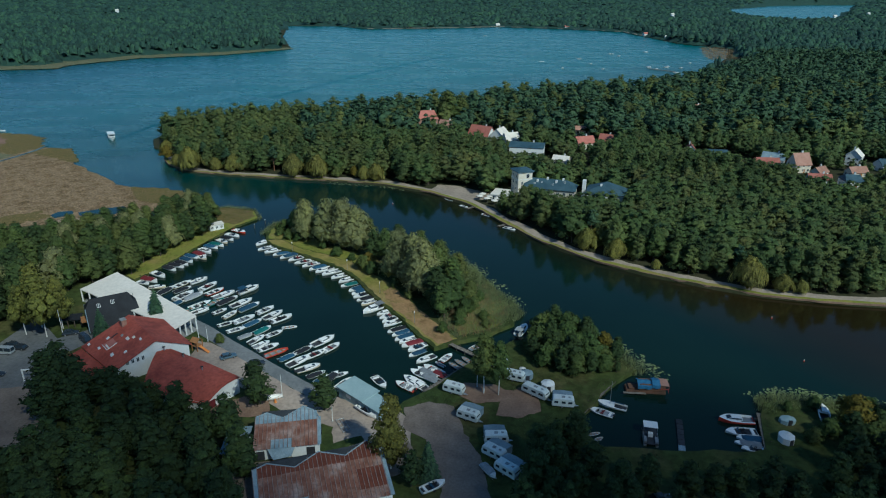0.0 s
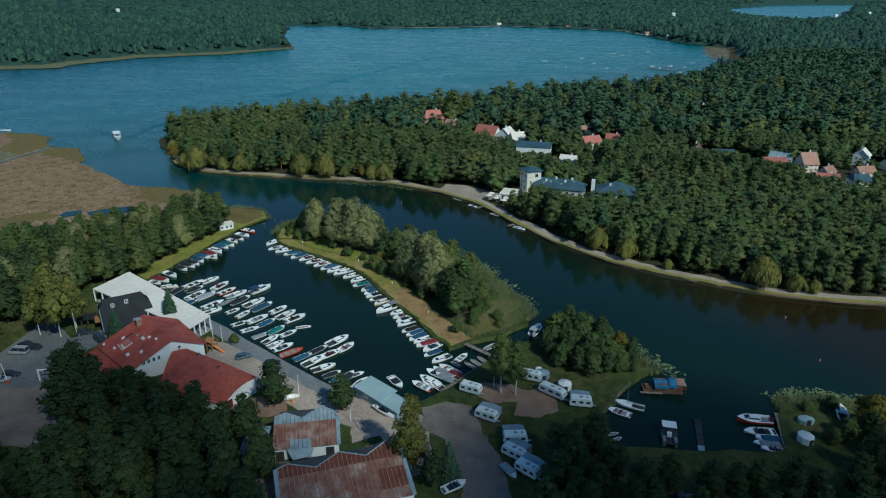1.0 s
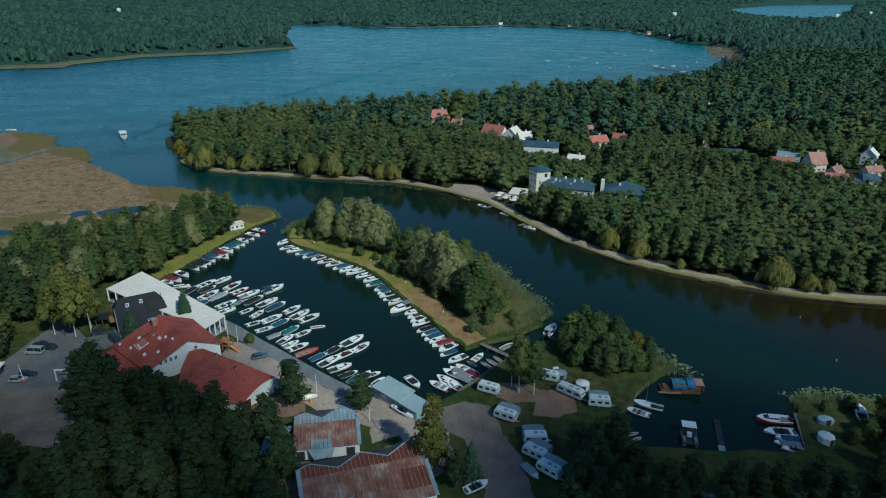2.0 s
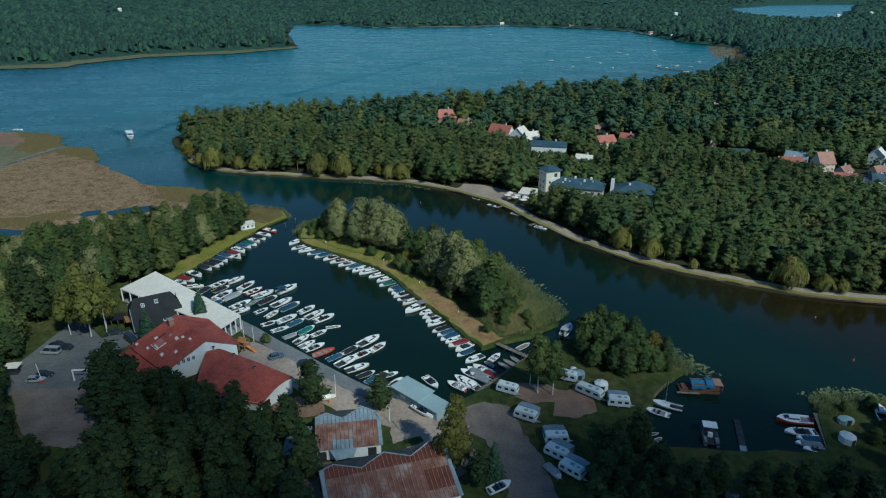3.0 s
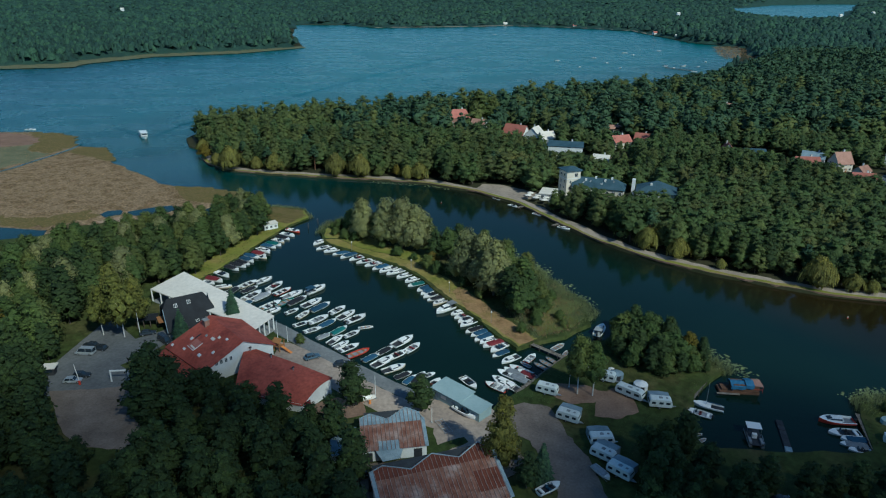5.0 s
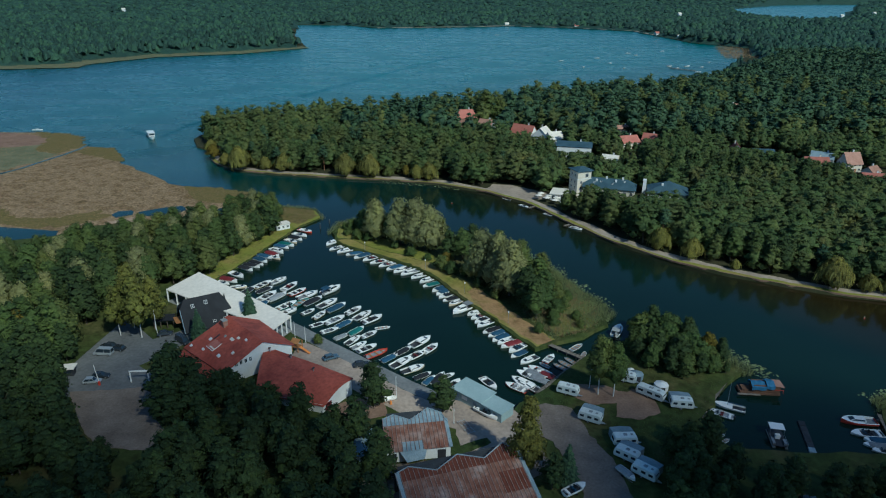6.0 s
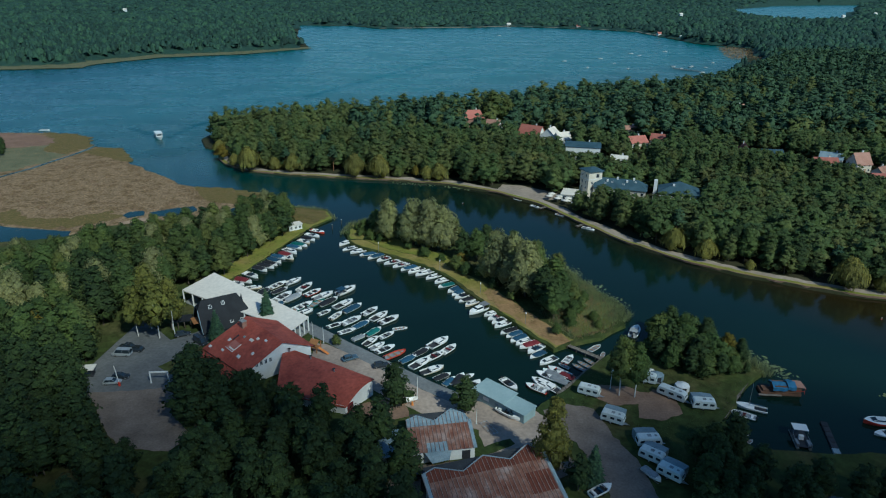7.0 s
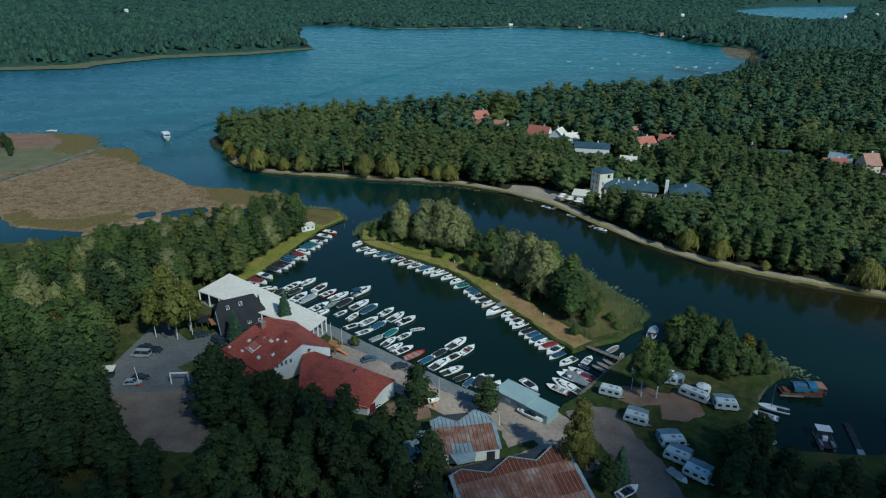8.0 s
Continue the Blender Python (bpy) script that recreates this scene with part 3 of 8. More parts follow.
# the near land: wooded west shore, marina quay, mooring spit, camp site
WEST_SHORE = [(-900, 200), (-420, 232), (-211.6, 240.8), (-199.6, 242.9), (-184.3, 247.6), (-177, 260), (-149, 270), (-120, 278),
              (-107, 285.2), (-100.5, 288.7), (-85.8, 284.5), (-82.5, 274), (-89, 263), (-93.5, 250), (-97.5, 237), (-101, 225), (-105, 213.5), (-107.5, 206)]
QUAY = [(-104, 199.5), (-93, 190.5), (-78.3, 180.5), (-69.1, 173.4), (-60.8, 165.8), (-53.4, 159.8), (-46, 153.4), (-36, 145.2), (-29.9, 140.8), (-25.5, 137.2),
        (-11.6, 133), (-9.5, 136.5), (-1.5, 143.3), (3.3, 149.9), (10.2, 157.8), (13, 160.2), (16.5, 163.6), (20.5, 167.2)]
SPIT = [(-1.9, 162.3), (-7.1, 169.9), (-13.5, 181.4), (-18.8, 189), (-24.5, 199.3), (-30.7, 210.6), (-37.3, 218.8), (-46.3, 226), (-55.6, 232.4), (-65.1, 239),
        (-70.9, 246.1), (-73.8, 255.7), (-72.5, 266.5), (-64.4, 271.7), (-39.6, 260.9), (-21.3, 248.1), (-2.4, 236.5), (9.6, 219.4), (15.4, 203), (22, 186), (21.5, 178), (17, 174), (12, 170.2), (7, 167.4), (2.6, 165.6)]
CAMP = [(24, 167.5), (27, 171.5), (31, 177.2), (45.4, 167.6), (49.5, 159.4), (52.1, 152.1), (45.5, 146.5), (33, 131.5), (33.2, 125.3), (36.6, 120.4),
        (52.5, 118.7), (65.2, 118.6), (72.3, 119.6), (76.6, 131.9), (79.5, 137), (88, 138.6), (97.3, 136.6), (109.2, 134.6), (180, 128), (900, 100)]
NEAR_LAND = WEST_SHORE + QUAY + CAMP + [(900, -300), (-900, -300)]
CALM = [(-104, 136, -24, 200), (-27, 130, -9, 142), (-12, 134, 11.5, 168), (72, 119, 77, 132)]
land("ground_marina", "grassy wooded ground round a marina basin", ragged(NEAR_LAND, 3.5, 0.8, CALM), 1.0, 1.0, 1.6, M["grass"])
land("ground_spit", "grassy mooring spit between the basin and the channel", ragged(SPIT, 3.5, 0.8), 1.0, 1.0, 1.6, M["grass"])

# the far land: wooded peninsula with its promenade, east woods, far shore and west headland
PROMENADE = [(-172, 399), (-166, 382), (-159.1, 367.9), (-142, 352.3), (-117.9, 344.8), (-85.9, 339), (-55.1, 334.5), (-30.8, 328.8), (-7, 315.4), (12.1, 296.7),
             (28.2, 267.1), (40.1, 247.2), (56.7, 228.2), (74.3, 215.6), (91.2, 206.4), (107.5, 199.1), (124.2, 194.7), (144.6, 192.2), (230, 184), (900, 170)]
BACK_SHORE = [(5000, 200), (5000, 5600), (-5000, 5600), (-5000, 700), (-900, 740), (-528.4, 802.4), (-473, 823.8), (-475.3, 867.5), (-427.4, 958.1),
              (-326.1, 1016.8), (-251.7, 1120.2), (-330.5, 1402.6), (-356.8, 1544.4), (-405.4, 1791.6), (-272.8, 1784.8), (-187.7, 1674), (47, 1754.4),
              (137.7, 1818.4), (302.7, 1741.3), (420.7, 1644.4), (431.5, 1491.6), (439.9, 1294.4), (470.2, 1246.3), (489.1, 1178.2), (417.5, 1010.2),
              (376, 935), (320, 832), (262, 744), (205, 692), (142, 647), (92, 624), (60, 606), (30, 577), (-38, 540), (-95, 505), (-150, 490), (-188, 465),
              (-192, 430), (-182, 408)]
FAR_LAND = PROMENADE + BACK_SHORE
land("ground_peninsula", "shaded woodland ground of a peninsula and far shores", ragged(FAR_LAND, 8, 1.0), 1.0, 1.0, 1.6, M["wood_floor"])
SHORE_LINE = ragged(PROMENADE[1:], 3, 0.5)[:-1][:150]
edge_drift = np.array([noise.noise(Vector((i * 0.13, 3.1, 0))) for i in range(len(SHORE_LINE))])
verge_end = np.clip(2.0 + 2.0 * edge_drift, 0.8, 2.9)
path_end = 5.6 + 1.8 * np.array([noise.noise(Vector((i * 0.21, 8.7, 0))) for i in range(len(SHORE_LINE))])
ribbon("promenade_kerb", "worn stone kerb along the promenade bank", SHORE_LINE, -0.15, 0.2, 1.1, M["sand"], "kerb")
ribbon("promenade_verge", "grass verge beside the shore promenade", SHORE_LINE, 0.2, verge_end, 1.04, M["lush"], "verge")
ribbon("promenade", "pale gravel promenade along the shore", SHORE_LINE, verge_end, path_end, 1.06, M["path"], "path")

ribbon("ground_beach", "pale sandy beach on the lake's far shore", ragged([(-187.7, 1674), (47, 1754.4), (137.7, 1818.4), (302.7, 1741.3), (420.7, 1644.4), (431, 1500)], 14, 2)[:58], -3, 5, 1.5, M["path"], "beach")
sheet("pavement_plaza", "pale paved plaza beside the white hotel", ragged([(-6, 319.5), (4, 309.5), (11, 302), (21, 303), (26, 310), (17, 318), (6, 327), (-3, 328)], 2, 0.6), 1.09, 0.3, M["path"], "plaza")
LAKE_EAST = [(1475, 3612), (1225, 3000), (1100, 2480), (1135, 2220), (1320, 2330), (1650, 2870), (2330, 4000), (3100, 4900), (2671, 4860), (2087, 4470)]
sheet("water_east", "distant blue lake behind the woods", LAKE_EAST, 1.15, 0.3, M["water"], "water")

MARSH = [(-420, 455), (-340.4, 446.6), (-306.6, 448), (-280, 443.5), (-266, 427), (-257, 410), (-246, 406), (-234, 402), (-218, 378), (-214, 369.6), (-197.6, 354.3), (-182, 340.2), (-169, 327), (-157, 321), (-141, 318.5), (-124.7, 310.5), (-114.7, 299.4),
         (-120, 293), (-129, 291), (-133, 284), (-137, 268), (-175, 250), (-183, 238), (-300, 232), (-420, 225)]
land("ground_marsh", "brown reed marsh with green fringes", ragged(MARSH, 5, 1.0), 0.25, 1.5, 0.8, M["marsh"])
RUSSET = [(-420, 452), (-338, 445), (-321.6, 446), (-295, 436), (-285.6, 424), (-281, 414), (-298, 404), (-420, 405)]
OLIVE = [(-308, 450), (-281, 445.5), (-263.5, 428), (-255, 408.5), (-258, 388), (-276, 394), (-283, 413), (-287, 425), (-298, 437)]
SEDGE = [(-330, 404), (-298, 403), (-282, 412), (-275, 393), (-258.5, 387), (-261, 368), (-266, 352), (-276, 343), (-330, 330)]
TUFT = [(-251, 392), (-249, 407.5), (-232.5, 404), (-216, 380), (-214, 371), (-236, 383)]
POINT = [(-158, 322.5), (-141, 320.5), (-123, 312), (-113, 299.5), (-122, 294), (-136, 295), (-149, 303)]
EDGE = [(-234, 277), (-219, 264), (-206, 261), (-190, 260), (-179, 268), (-176, 275), (-184, 282), (-198, 272), (-212, 272), (-228, 284)]
for i, (zone, kind_m, label) in enumerate(((RUSSET, "marsh_pink", "russet patch of the reed marsh"), (OLIVE, "marsh_olive", "olive sedge on the marsh's tip"), (SEDGE, "marsh_grey", "grey-green sedge beyond the creek"),
                            (TUFT, "marsh_olive", "dark olive sedge at the creek mouth"), (POINT, "marsh_olive", "yellow-olive sedge on the marsh point"), (EDGE, "marsh_olive", "olive sedge along the pool's edge"))):
    sheet("ground_sedge", label, ragged(zone, 2.2, 2.4), 0.268 + 0.008 * i, 0.3, M[kind_m], "marsh")
sheet("ground_mud", "pale dried mud beside the marsh pools", ragged([(-173, 268), (-166, 273), (-157.5, 273), (-154.5, 264), (-163.6, 261.5)], 2, 0.8), 0.31, 0.3, M["mud"], "mud")
for pool in ([(-420, 262), (-260, 268), (-232.4, 274), (-219, 261.2), (-206, 259), (-194, 256.9), (-187.6, 255.8), (-184, 247), (-194.8, 243), (-208, 240.5), (-260, 236), (-420, 232)],
             [(-175, 276.9), (-173.9, 281.5), (-168, 283.6), (-165.5, 277), (-171.5, 273.5)], [(-164.6, 279.9), (-158, 285.9), (-148.7, 290.5), (-144, 284), (-149.5, 276), (-158.9, 275)],
             [(-172, 258.6), (-164.5, 260), (-153, 260.5), (-152, 255.4), (-168, 252)]):
    sheet("water_pool", "dark blue pool in the reed marsh", ragged(pool, 3, 0.9), 0.34, 0.3, M["water"], "pool")
HEADLAND_REED = [(-700, 772), (-540, 797), (-470, 819), (-472, 863), (-425, 951), (-324, 1008), (-247, 1119), (-262, 1135), (-350, 1046), (-450, 990), (-505, 895), (-508, 856), (-560, 836), (-700, 812)]

ribbon("water_creek", "narrow creek winding through the reed marsh", [(-330, 308), (-285, 318), (-268, 330), (-265, 342), (-260.3, 354.5), (-257.7, 370), (-254.2, 386), (-252.5, 401), (-253, 412)], -0.9, 0.9, 0.34, M["water"], "creek")

sheet("ground_headland", "pale reed-covered shallows before the wooded headland", ragged(HEADLAND_REED, 12, 3), 1.05, 0.3, M["marsh_grey"], "marsh")

# paved surfaces of the marina
sheet("pavement_quay", "worn concrete quay along the basin", [(-79, 181.2), (-68.9, 173.6), (-60.6, 166), (-53.2, 160), (-45.8, 153.6), (-35.8, 145.4), (-29.7, 141), (-26, 137.8), (-28.5, 134.6),
      (-38.5, 142.2), (-49, 150.8), (-63.5, 162.7), (-72, 170)], 1.06, 0.3, M["quay"], "quay")
sheet("pavement_yard", "pale sandy gravel yard beside the quay", ragged([(-70, 165.5), (-63.5, 162.7), (-49, 150.8), (-38.5, 142.2), (-28.5, 134.6), (-26, 137.8), (-11.4, 133.6), (-7, 128), (-7, 118), (-15, 117),
      (-24, 119), (-25, 126), (-34, 129.5), (-47, 138), (-52, 143), (-62, 150), (-69, 156)], 1.5, 0.45), 1.05, 0.3, M["gravel"], "yard")
sheet("road_camp", "worn grey gravel track through the camp site", ragged([(-9, 134), (-3, 136.5), (2.7, 134.7), (4.9, 126), (8.5, 116.2), (10.1, 106), (13, 90), (2, 90), (0.2, 104), (-1, 112.6), (-3.5, 121.8), (-9, 126)], 1.5, 0.5), 1.07, 0.3, M["track"], "road")
sheet("pavement_car_park", "grey asphalt car park among trees", [(-124.5, 178), (-117, 172), (-111, 166), (-104, 172), (-99, 168), (-103, 160), (-109, 152), (-101, 146), (-98, 141), (-121, 137.5), (-127, 150)], 1.05, 0.3, M["asphalt"], "car park")
sheet("pavement_lane", "pale sandy lane leaving the car park", ragged([(-121, 139.6), (-98, 142.6), (-98, 132), (-90, 123), (-93, 118), (-104, 119), (-111, 126)], 1.5, 0.5), 1.08, 0.3, M["track"], "lane")
sheet("ground_bank", "dry yellow grass strip on the mooring spit", ragged([(-70.2, 246), (-64.5, 240), (-55, 233.4), (-46, 227), (-37, 219.8), (-30, 211.4), (-23.8, 200), (-18, 189.6), (-12.8, 182), (-6.4, 170.5), (-1.4, 163.6),
      (4, 168), (-4, 181), (-11, 193), (-20, 208), (-31, 222), (-44, 231), (-56, 238), (-65, 247)], 2.0, 0.6), 1.04, 0.3, M["dry_grass"], "grass")
sheet("ground_spit_end", "bare orange-brown trodden earth at the spit's root", ragged([(-15.5, 186.5), (-11.6, 181.5), (-5.6, 171.5), (-0.6, 164.6), (3.4, 167.6), (-3.6, 180), (-10, 191), (-17.5, 203), (-20.6, 199)], 1.6, 0.8), 1.06, 0.3, M["trodden"], "earth")
sheet("ground_west_bank", "mown green grass bank beside moored boats", [(-107, 207.5), (-104.4, 214), (-100.4, 225.6), (-97, 237.4), (-93, 250.5), (-88.5, 263.5), (-82, 274), (-86, 283), (-93, 285), (-96, 268), (-102, 250), (-108, 232), (-112.5, 212)],
      1.04, 0.3, M["lush"], "grass")
sheet("ground_spit_root", "rough yellow-green ground of the spit's root", ragged([(5, 170), (16.5, 175.5), (20, 184), (13, 202), (8, 200), (6, 190), (2, 180)], 2, 0.6), 1.05, 0.3, M["lush"], "grass")
sheet("ground_spit_head", "lush yellow-green grass on the spit's tip", ragged([(-72, 255), (-70.5, 248), (-64.6, 247.4), (-56, 238.4), (-44, 231.4), (-32, 223), (-27, 226), (-38, 236), (-50, 246), (-58, 256), (-66, 265), (-71.5, 264)], 2, 0.6), 1.05, 0.3, M["lush"], "grass")
sheet("ground_west_point", "olive and tan reedy grass on the wooded point", ragged([(-106, 283), (-100.5, 287.2), (-87, 283), (-84, 275), (-89, 264.5), (-97, 268)], 1.6, 1.2), 1.05, 0.3, M["marsh_olive"], "grass")
sheet("ground_lawn", "small mown lawn beside the white shed", ragged([(-26.5, 119.5), (-18.4, 123), (-17.2, 121.2), (-24.5, 117.2)], 1.2, 0.3), 1.08, 0.3, M["grass"], "grass")
sheet("pavement_shed_lane", "grey gravel lane between the sheds", ragged([(-44, 111), (-41.5, 113.4), (-25, 116.2), (-23, 118.8), (-13, 117.5), (-7.5, 121), (-4.5, 113.5), (-14, 107.5), (-26, 104), (-38, 101), (-46, 104)], 1.5, 0.5), 1.065, 0.3, M["track"], "lane")
for i, pad in enumerate(([(12.9, 131.3), (15.5, 139), (20, 143), (24, 141), (24, 133), (18, 130)], [(2.5, 141), (6, 145), (13, 144.5), (18, 141.5), (15.5, 137), (8, 136)], [(-58, 133), (-49, 138), (-43, 136), (-41, 131), (-52, 129)])):
    sheet("ground_patch", "bare trodden earth on the camp lawn", ragged(pad, 1.5, 0.5), 1.05 + 0.01 * i, 0.3, M["sand"], "earth")


# ---- plants ----
def unit(rng, n):
    d = rng.normal(size=(n, 3))
    return d / np.linalg.norm(d, axis=1)[:, None]


def cards(rng, C, N, size, aspect=0.7, droop=0.0):
    """Leaf clumps: small bent diamonds at C that face along N."""
    n = len(C)
    r = unit(rng, n)
    u = np.cross(N, r)
    u /= np.linalg.norm(u, axis=1)[:, None] + 1e-9
    v = np.cross(N, u)
    v[:, 2] -= droop
    u = np.where((np.cross(u, v) * N).sum(1)[:, None] < 0, -u, u)
    s = (size * rng.uniform(0.6, 1.4, n))[:, None]
    u, v = u * s, v * s * aspect
    b = N * s * 0.25
    V = np.stack([C - u - b, C - v * 0.9, C + u - b, C + v * 0.9], 1).reshape(-1, 3)
    return V, np.arange(4 * n).reshape(-1, 4)


def facing(P, own, heart, rough, rng):
    """The way leaves face: out from their bough and out from the crown's heart, each a little off."""
    out = P - heart
    out /= np.linalg.norm(out, axis=1)[:, None] + 1e-6
    N = own * 0.4 + out * 0.72 + rng.normal(size=P.shape) * rough + (0, 0, 0.12)
    return N / (np.linalg.norm(N, axis=1)[:, None] + 1e-9)


PHI = (1 + 5 ** 0.5) / 2
ICO_V = np.array([(-1, PHI, 0), (1, PHI, 0), (-1, -PHI, 0), (1, -PHI, 0), (0, -1, PHI), (0, 1, PHI), (0, -1, -PHI), (0, 1, -PHI), (PHI, 0, -1), (PHI, 0, 1), (-PHI, 0, -1), (-PHI, 0, 1)]) / math.hypot(1, PHI)
ICO_T = np.array([(0, 11, 5), (0, 5, 1), (0, 1, 7), (0, 7, 10), (0, 10, 11), (1, 5, 9), (5, 11, 4), (11, 10, 2), (10, 7, 6), (7, 1, 8), (3, 9, 4), (3, 4, 2), (3, 2, 6), (3, 6, 8), (3, 8, 9), (4, 9, 5), (2, 4, 11), (6, 2, 10), (8, 6, 7), (9, 8, 1)])


OCT_V = np.array([(1, 0, 0), (0, 1, 0), (-1, 0, 0), (0, -1, 0), (0, 0, 1), (0, 0, -1)], float)
OCT_T = np.array([(0, 1, 4), (1, 2, 4), (2, 3, 4), (3, 0, 4), (1, 0, 5), (2, 1, 5), (3, 2, 5), (0, 3, 5)])


def crown(seed, h, r, base, lobes, leaves, size, squash=0.8, droop=0.0, shape=0.5):
    """A crown of many leafy boughs of uneven size round a shaded heart, with gaps between them."""
    rng = np.random.default_rng(seed)
    g = Geo()
    lobes = lobes * 2
    t = (np.arange(lobes) + rng.uniform(0.0, 1.0, lobes)) / lobes
    a = np.arange(lobes) * 2.4 + rng.uniform(-0.6, 0.6, lobes)
    bulge = 1 + 0.22 * np.sin(a * 2 + seed) + 0.12 * np.sin(a * 3 + 2 * seed)
    reach = r * np.sin(math.pi * (0.14 + 0.78 * t ** shape)) * rng.uniform(0.4, 0.68, lobes) * bulge
    lr = r * rng.uniform(0.32, 0.5, lobes) * (1.12 - 0.4 * t)
    flat = squash * rng.uniform(0.6, 1.05, lobes)
    C = np.stack([reach * np.cos(a), reach * np.sin(a), base + lr * 0.6 + (h - base - lr * 1.3) * t], 1)
    mid_z = base + (h - base) * 0.45
    V = ICO_V * (r * 0.52, r * 0.52, (h - base) * 0.34) * rng.uniform(0.7, 1.1, (12, 1))
    heart = np.array((0.0, 0.0, base + (h - base) * 0.3))
    g.add(V + (0, 0, mid_z), None, ICO_T, ICO_V)
    for c, q, f in zip(C, lr, flat):
        V = OCT_V * q * rng.uniform(0.7, 0.95, (6, 1))
        V[:, 2] *= f
        g.add(V + c, None, OCT_T, facing(V + c, OCT_V, heart, 0.15, rng))
    pick = rng.choice(lobes, leaves * 3, p=lr ** 2 / (lr ** 2).sum())
    d = unit(rng, leaves * 3)
    d[:, 2] = np.where(d[:, 2] < -0.4, -d[:, 2], d[:, 2])
    P = C[pick] + d * (lr[pick] * rng.uniform(0.84, 1.1, leaves * 3))[:, None] * np.stack([np.ones(leaves * 3), np.ones(leaves * 3), flat[pick]], 1)
    gap = P[:, None] - C[None]
    gap[:, :, 2] /= flat
    free = (np.linalg.norm(gap, axis=2) / lr > 0.7).all(1)
    P, d = P[free][:leaves], d[free][:leaves]
    N = d * 0.8 + rng.normal(size=d.shape) * 0.4 + (0, 0, 0.45)
    N /= np.linalg.norm(N, axis=1)[:, None]
    g.add(*cards(rng, P, N, size, 0.7, droop), None, np.repeat(facing(P, d, heart, 0.2, rng), 4, axis=0))
    return g


def trunk(seed, h, r, limbs=4, lean=0.04):
    rng = np.random.default_rng(seed + 99)
    g = Geo()
    top = (rng.normal() * lean * h, rng.normal() * lean * h, h * 0.75)
    mid = (top[0] * 0.4, top[1] * 0.4, h * 0.4)
    g.tube((0, 0, -0.3), mid, r, r * 0.7, 7).tube(mid, top, r * 0.7, r * 0.25, 7)
    for i in range(limbs):
        a = i * 2.4 + rng.uniform(0, 1)
        z = h * rng.uniform(0.35, 0.55)
        k = h * rng.uniform(0.14, 0.22)
        g.tube((mid[0], mid[1], z), (mid[0] + k * math.cos(a), mid[1] + k * math.sin(a), z + k * 0.9), r * 0.4, r * 0.12, 5)
    return g


def weeping(seed, h, r, strands):
    """A willow's crown: curtains of hanging twigs over a leafy dome."""
    rng = np.random.default_rng(seed)
    g = crown(seed, h, r * 1.02, h * 0.06, 13, strands * 3, 0.27, 1.15, 0.9)
    a = rng.uniform(0, 2 * math.pi, strands)
    rr = r * np.sqrt(rng.uniform(0.12, 1, strands))
    lump = 1 + 0.18 * np.sin(a * 3 + seed) + 0.1 * np.sin(a * 7)
    rr = rr * lump
    z1 = h * (0.98 - 0.5 * (rr / (r * 1.2)) ** 2) * rng.uniform(0.88, 1.02, strands)
    ln = np.minimum(h * rng.uniform(0.1, 0.26, strands) * (0.4 + rr / r), z1 - 0.6)
    w = rng.uniform(0.07, 0.16, strands)
    b = a + rng.uniform(-0.9, 0.9, strands) - math.pi / 2
    X, Y = rr * np.cos(a), rr * np.sin(a)
    dx, dy = w * np.cos(b), w * np.sin(b)
    out = 1 + rng.uniform(0.02, 0.1, strands)
    V = np.stack([np.stack([X - dx * 0.5, Y - dy * 0.5, z1], 1), np.stack([X + dx * 0.5, Y + dy * 0.5, z1], 1),
                  np.stack([X * out + dx, Y * out + dy, z1 - ln * 0.55], 1), np.stack([X * out - dx, Y * out - dy, z1 - ln * 0.5], 1),
                  np.stack([X * out, Y * out, z1 - ln], 1)], 1).reshape(-1, 3)
    i = np.arange(strands)[:, None] * 5
    out_n = np.stack([np.cos(a), np.sin(a), np.full(strands, 0.55)], 1) + rng.normal(size=(strands, 3)) * 0.25
    return g.add(V, i + (0, 1, 2, 3), i + (3, 2, 4), np.repeat(out_n / np.linalg.norm(out_n, axis=1)[:, None], 5, axis=0))


def spruce(seed, h, r, tiers=13, per=13):
    rng = np.random.default_rng(seed)
    g = Geo()
    g.tube((0, 0, 0.5), (0, 0, h * 0.96), r * 0.34, 0.03, 7)
    for k in range(tiers):
        t = k / tiers
        z, q = h * (0.1 + 0.88 * t), r * (1 - t) ** 0.85 + 0.12
        for j in range(per):
            a = 2 * math.pi * (j + rng.uniform(-0.3, 0.3)) / per + k
            q2 = q * rng.uniform(0.75, 1.15)
            w = q2 * rng.uniform(0.2, 0.32) + 0.06
            ca, sa = math.cos(a), math.sin(a)
            drop = q2 * rng.uniform(0.25, 0.5)
            V = [(0, 0, z + q2 * 0.12), (ca * q2 * 0.6 - sa * w, sa * q2 * 0.6 + ca * w, z - drop * 0.4), (ca * q2, sa * q2, z - drop), (ca * q2 * 0.6 + sa * w, sa * q2 * 0.6 - ca * w, z - drop * 0.5)]
            g.add(V, None, [(0, 1, 2), (0, 2, 3)])
    return g


TREES = {}


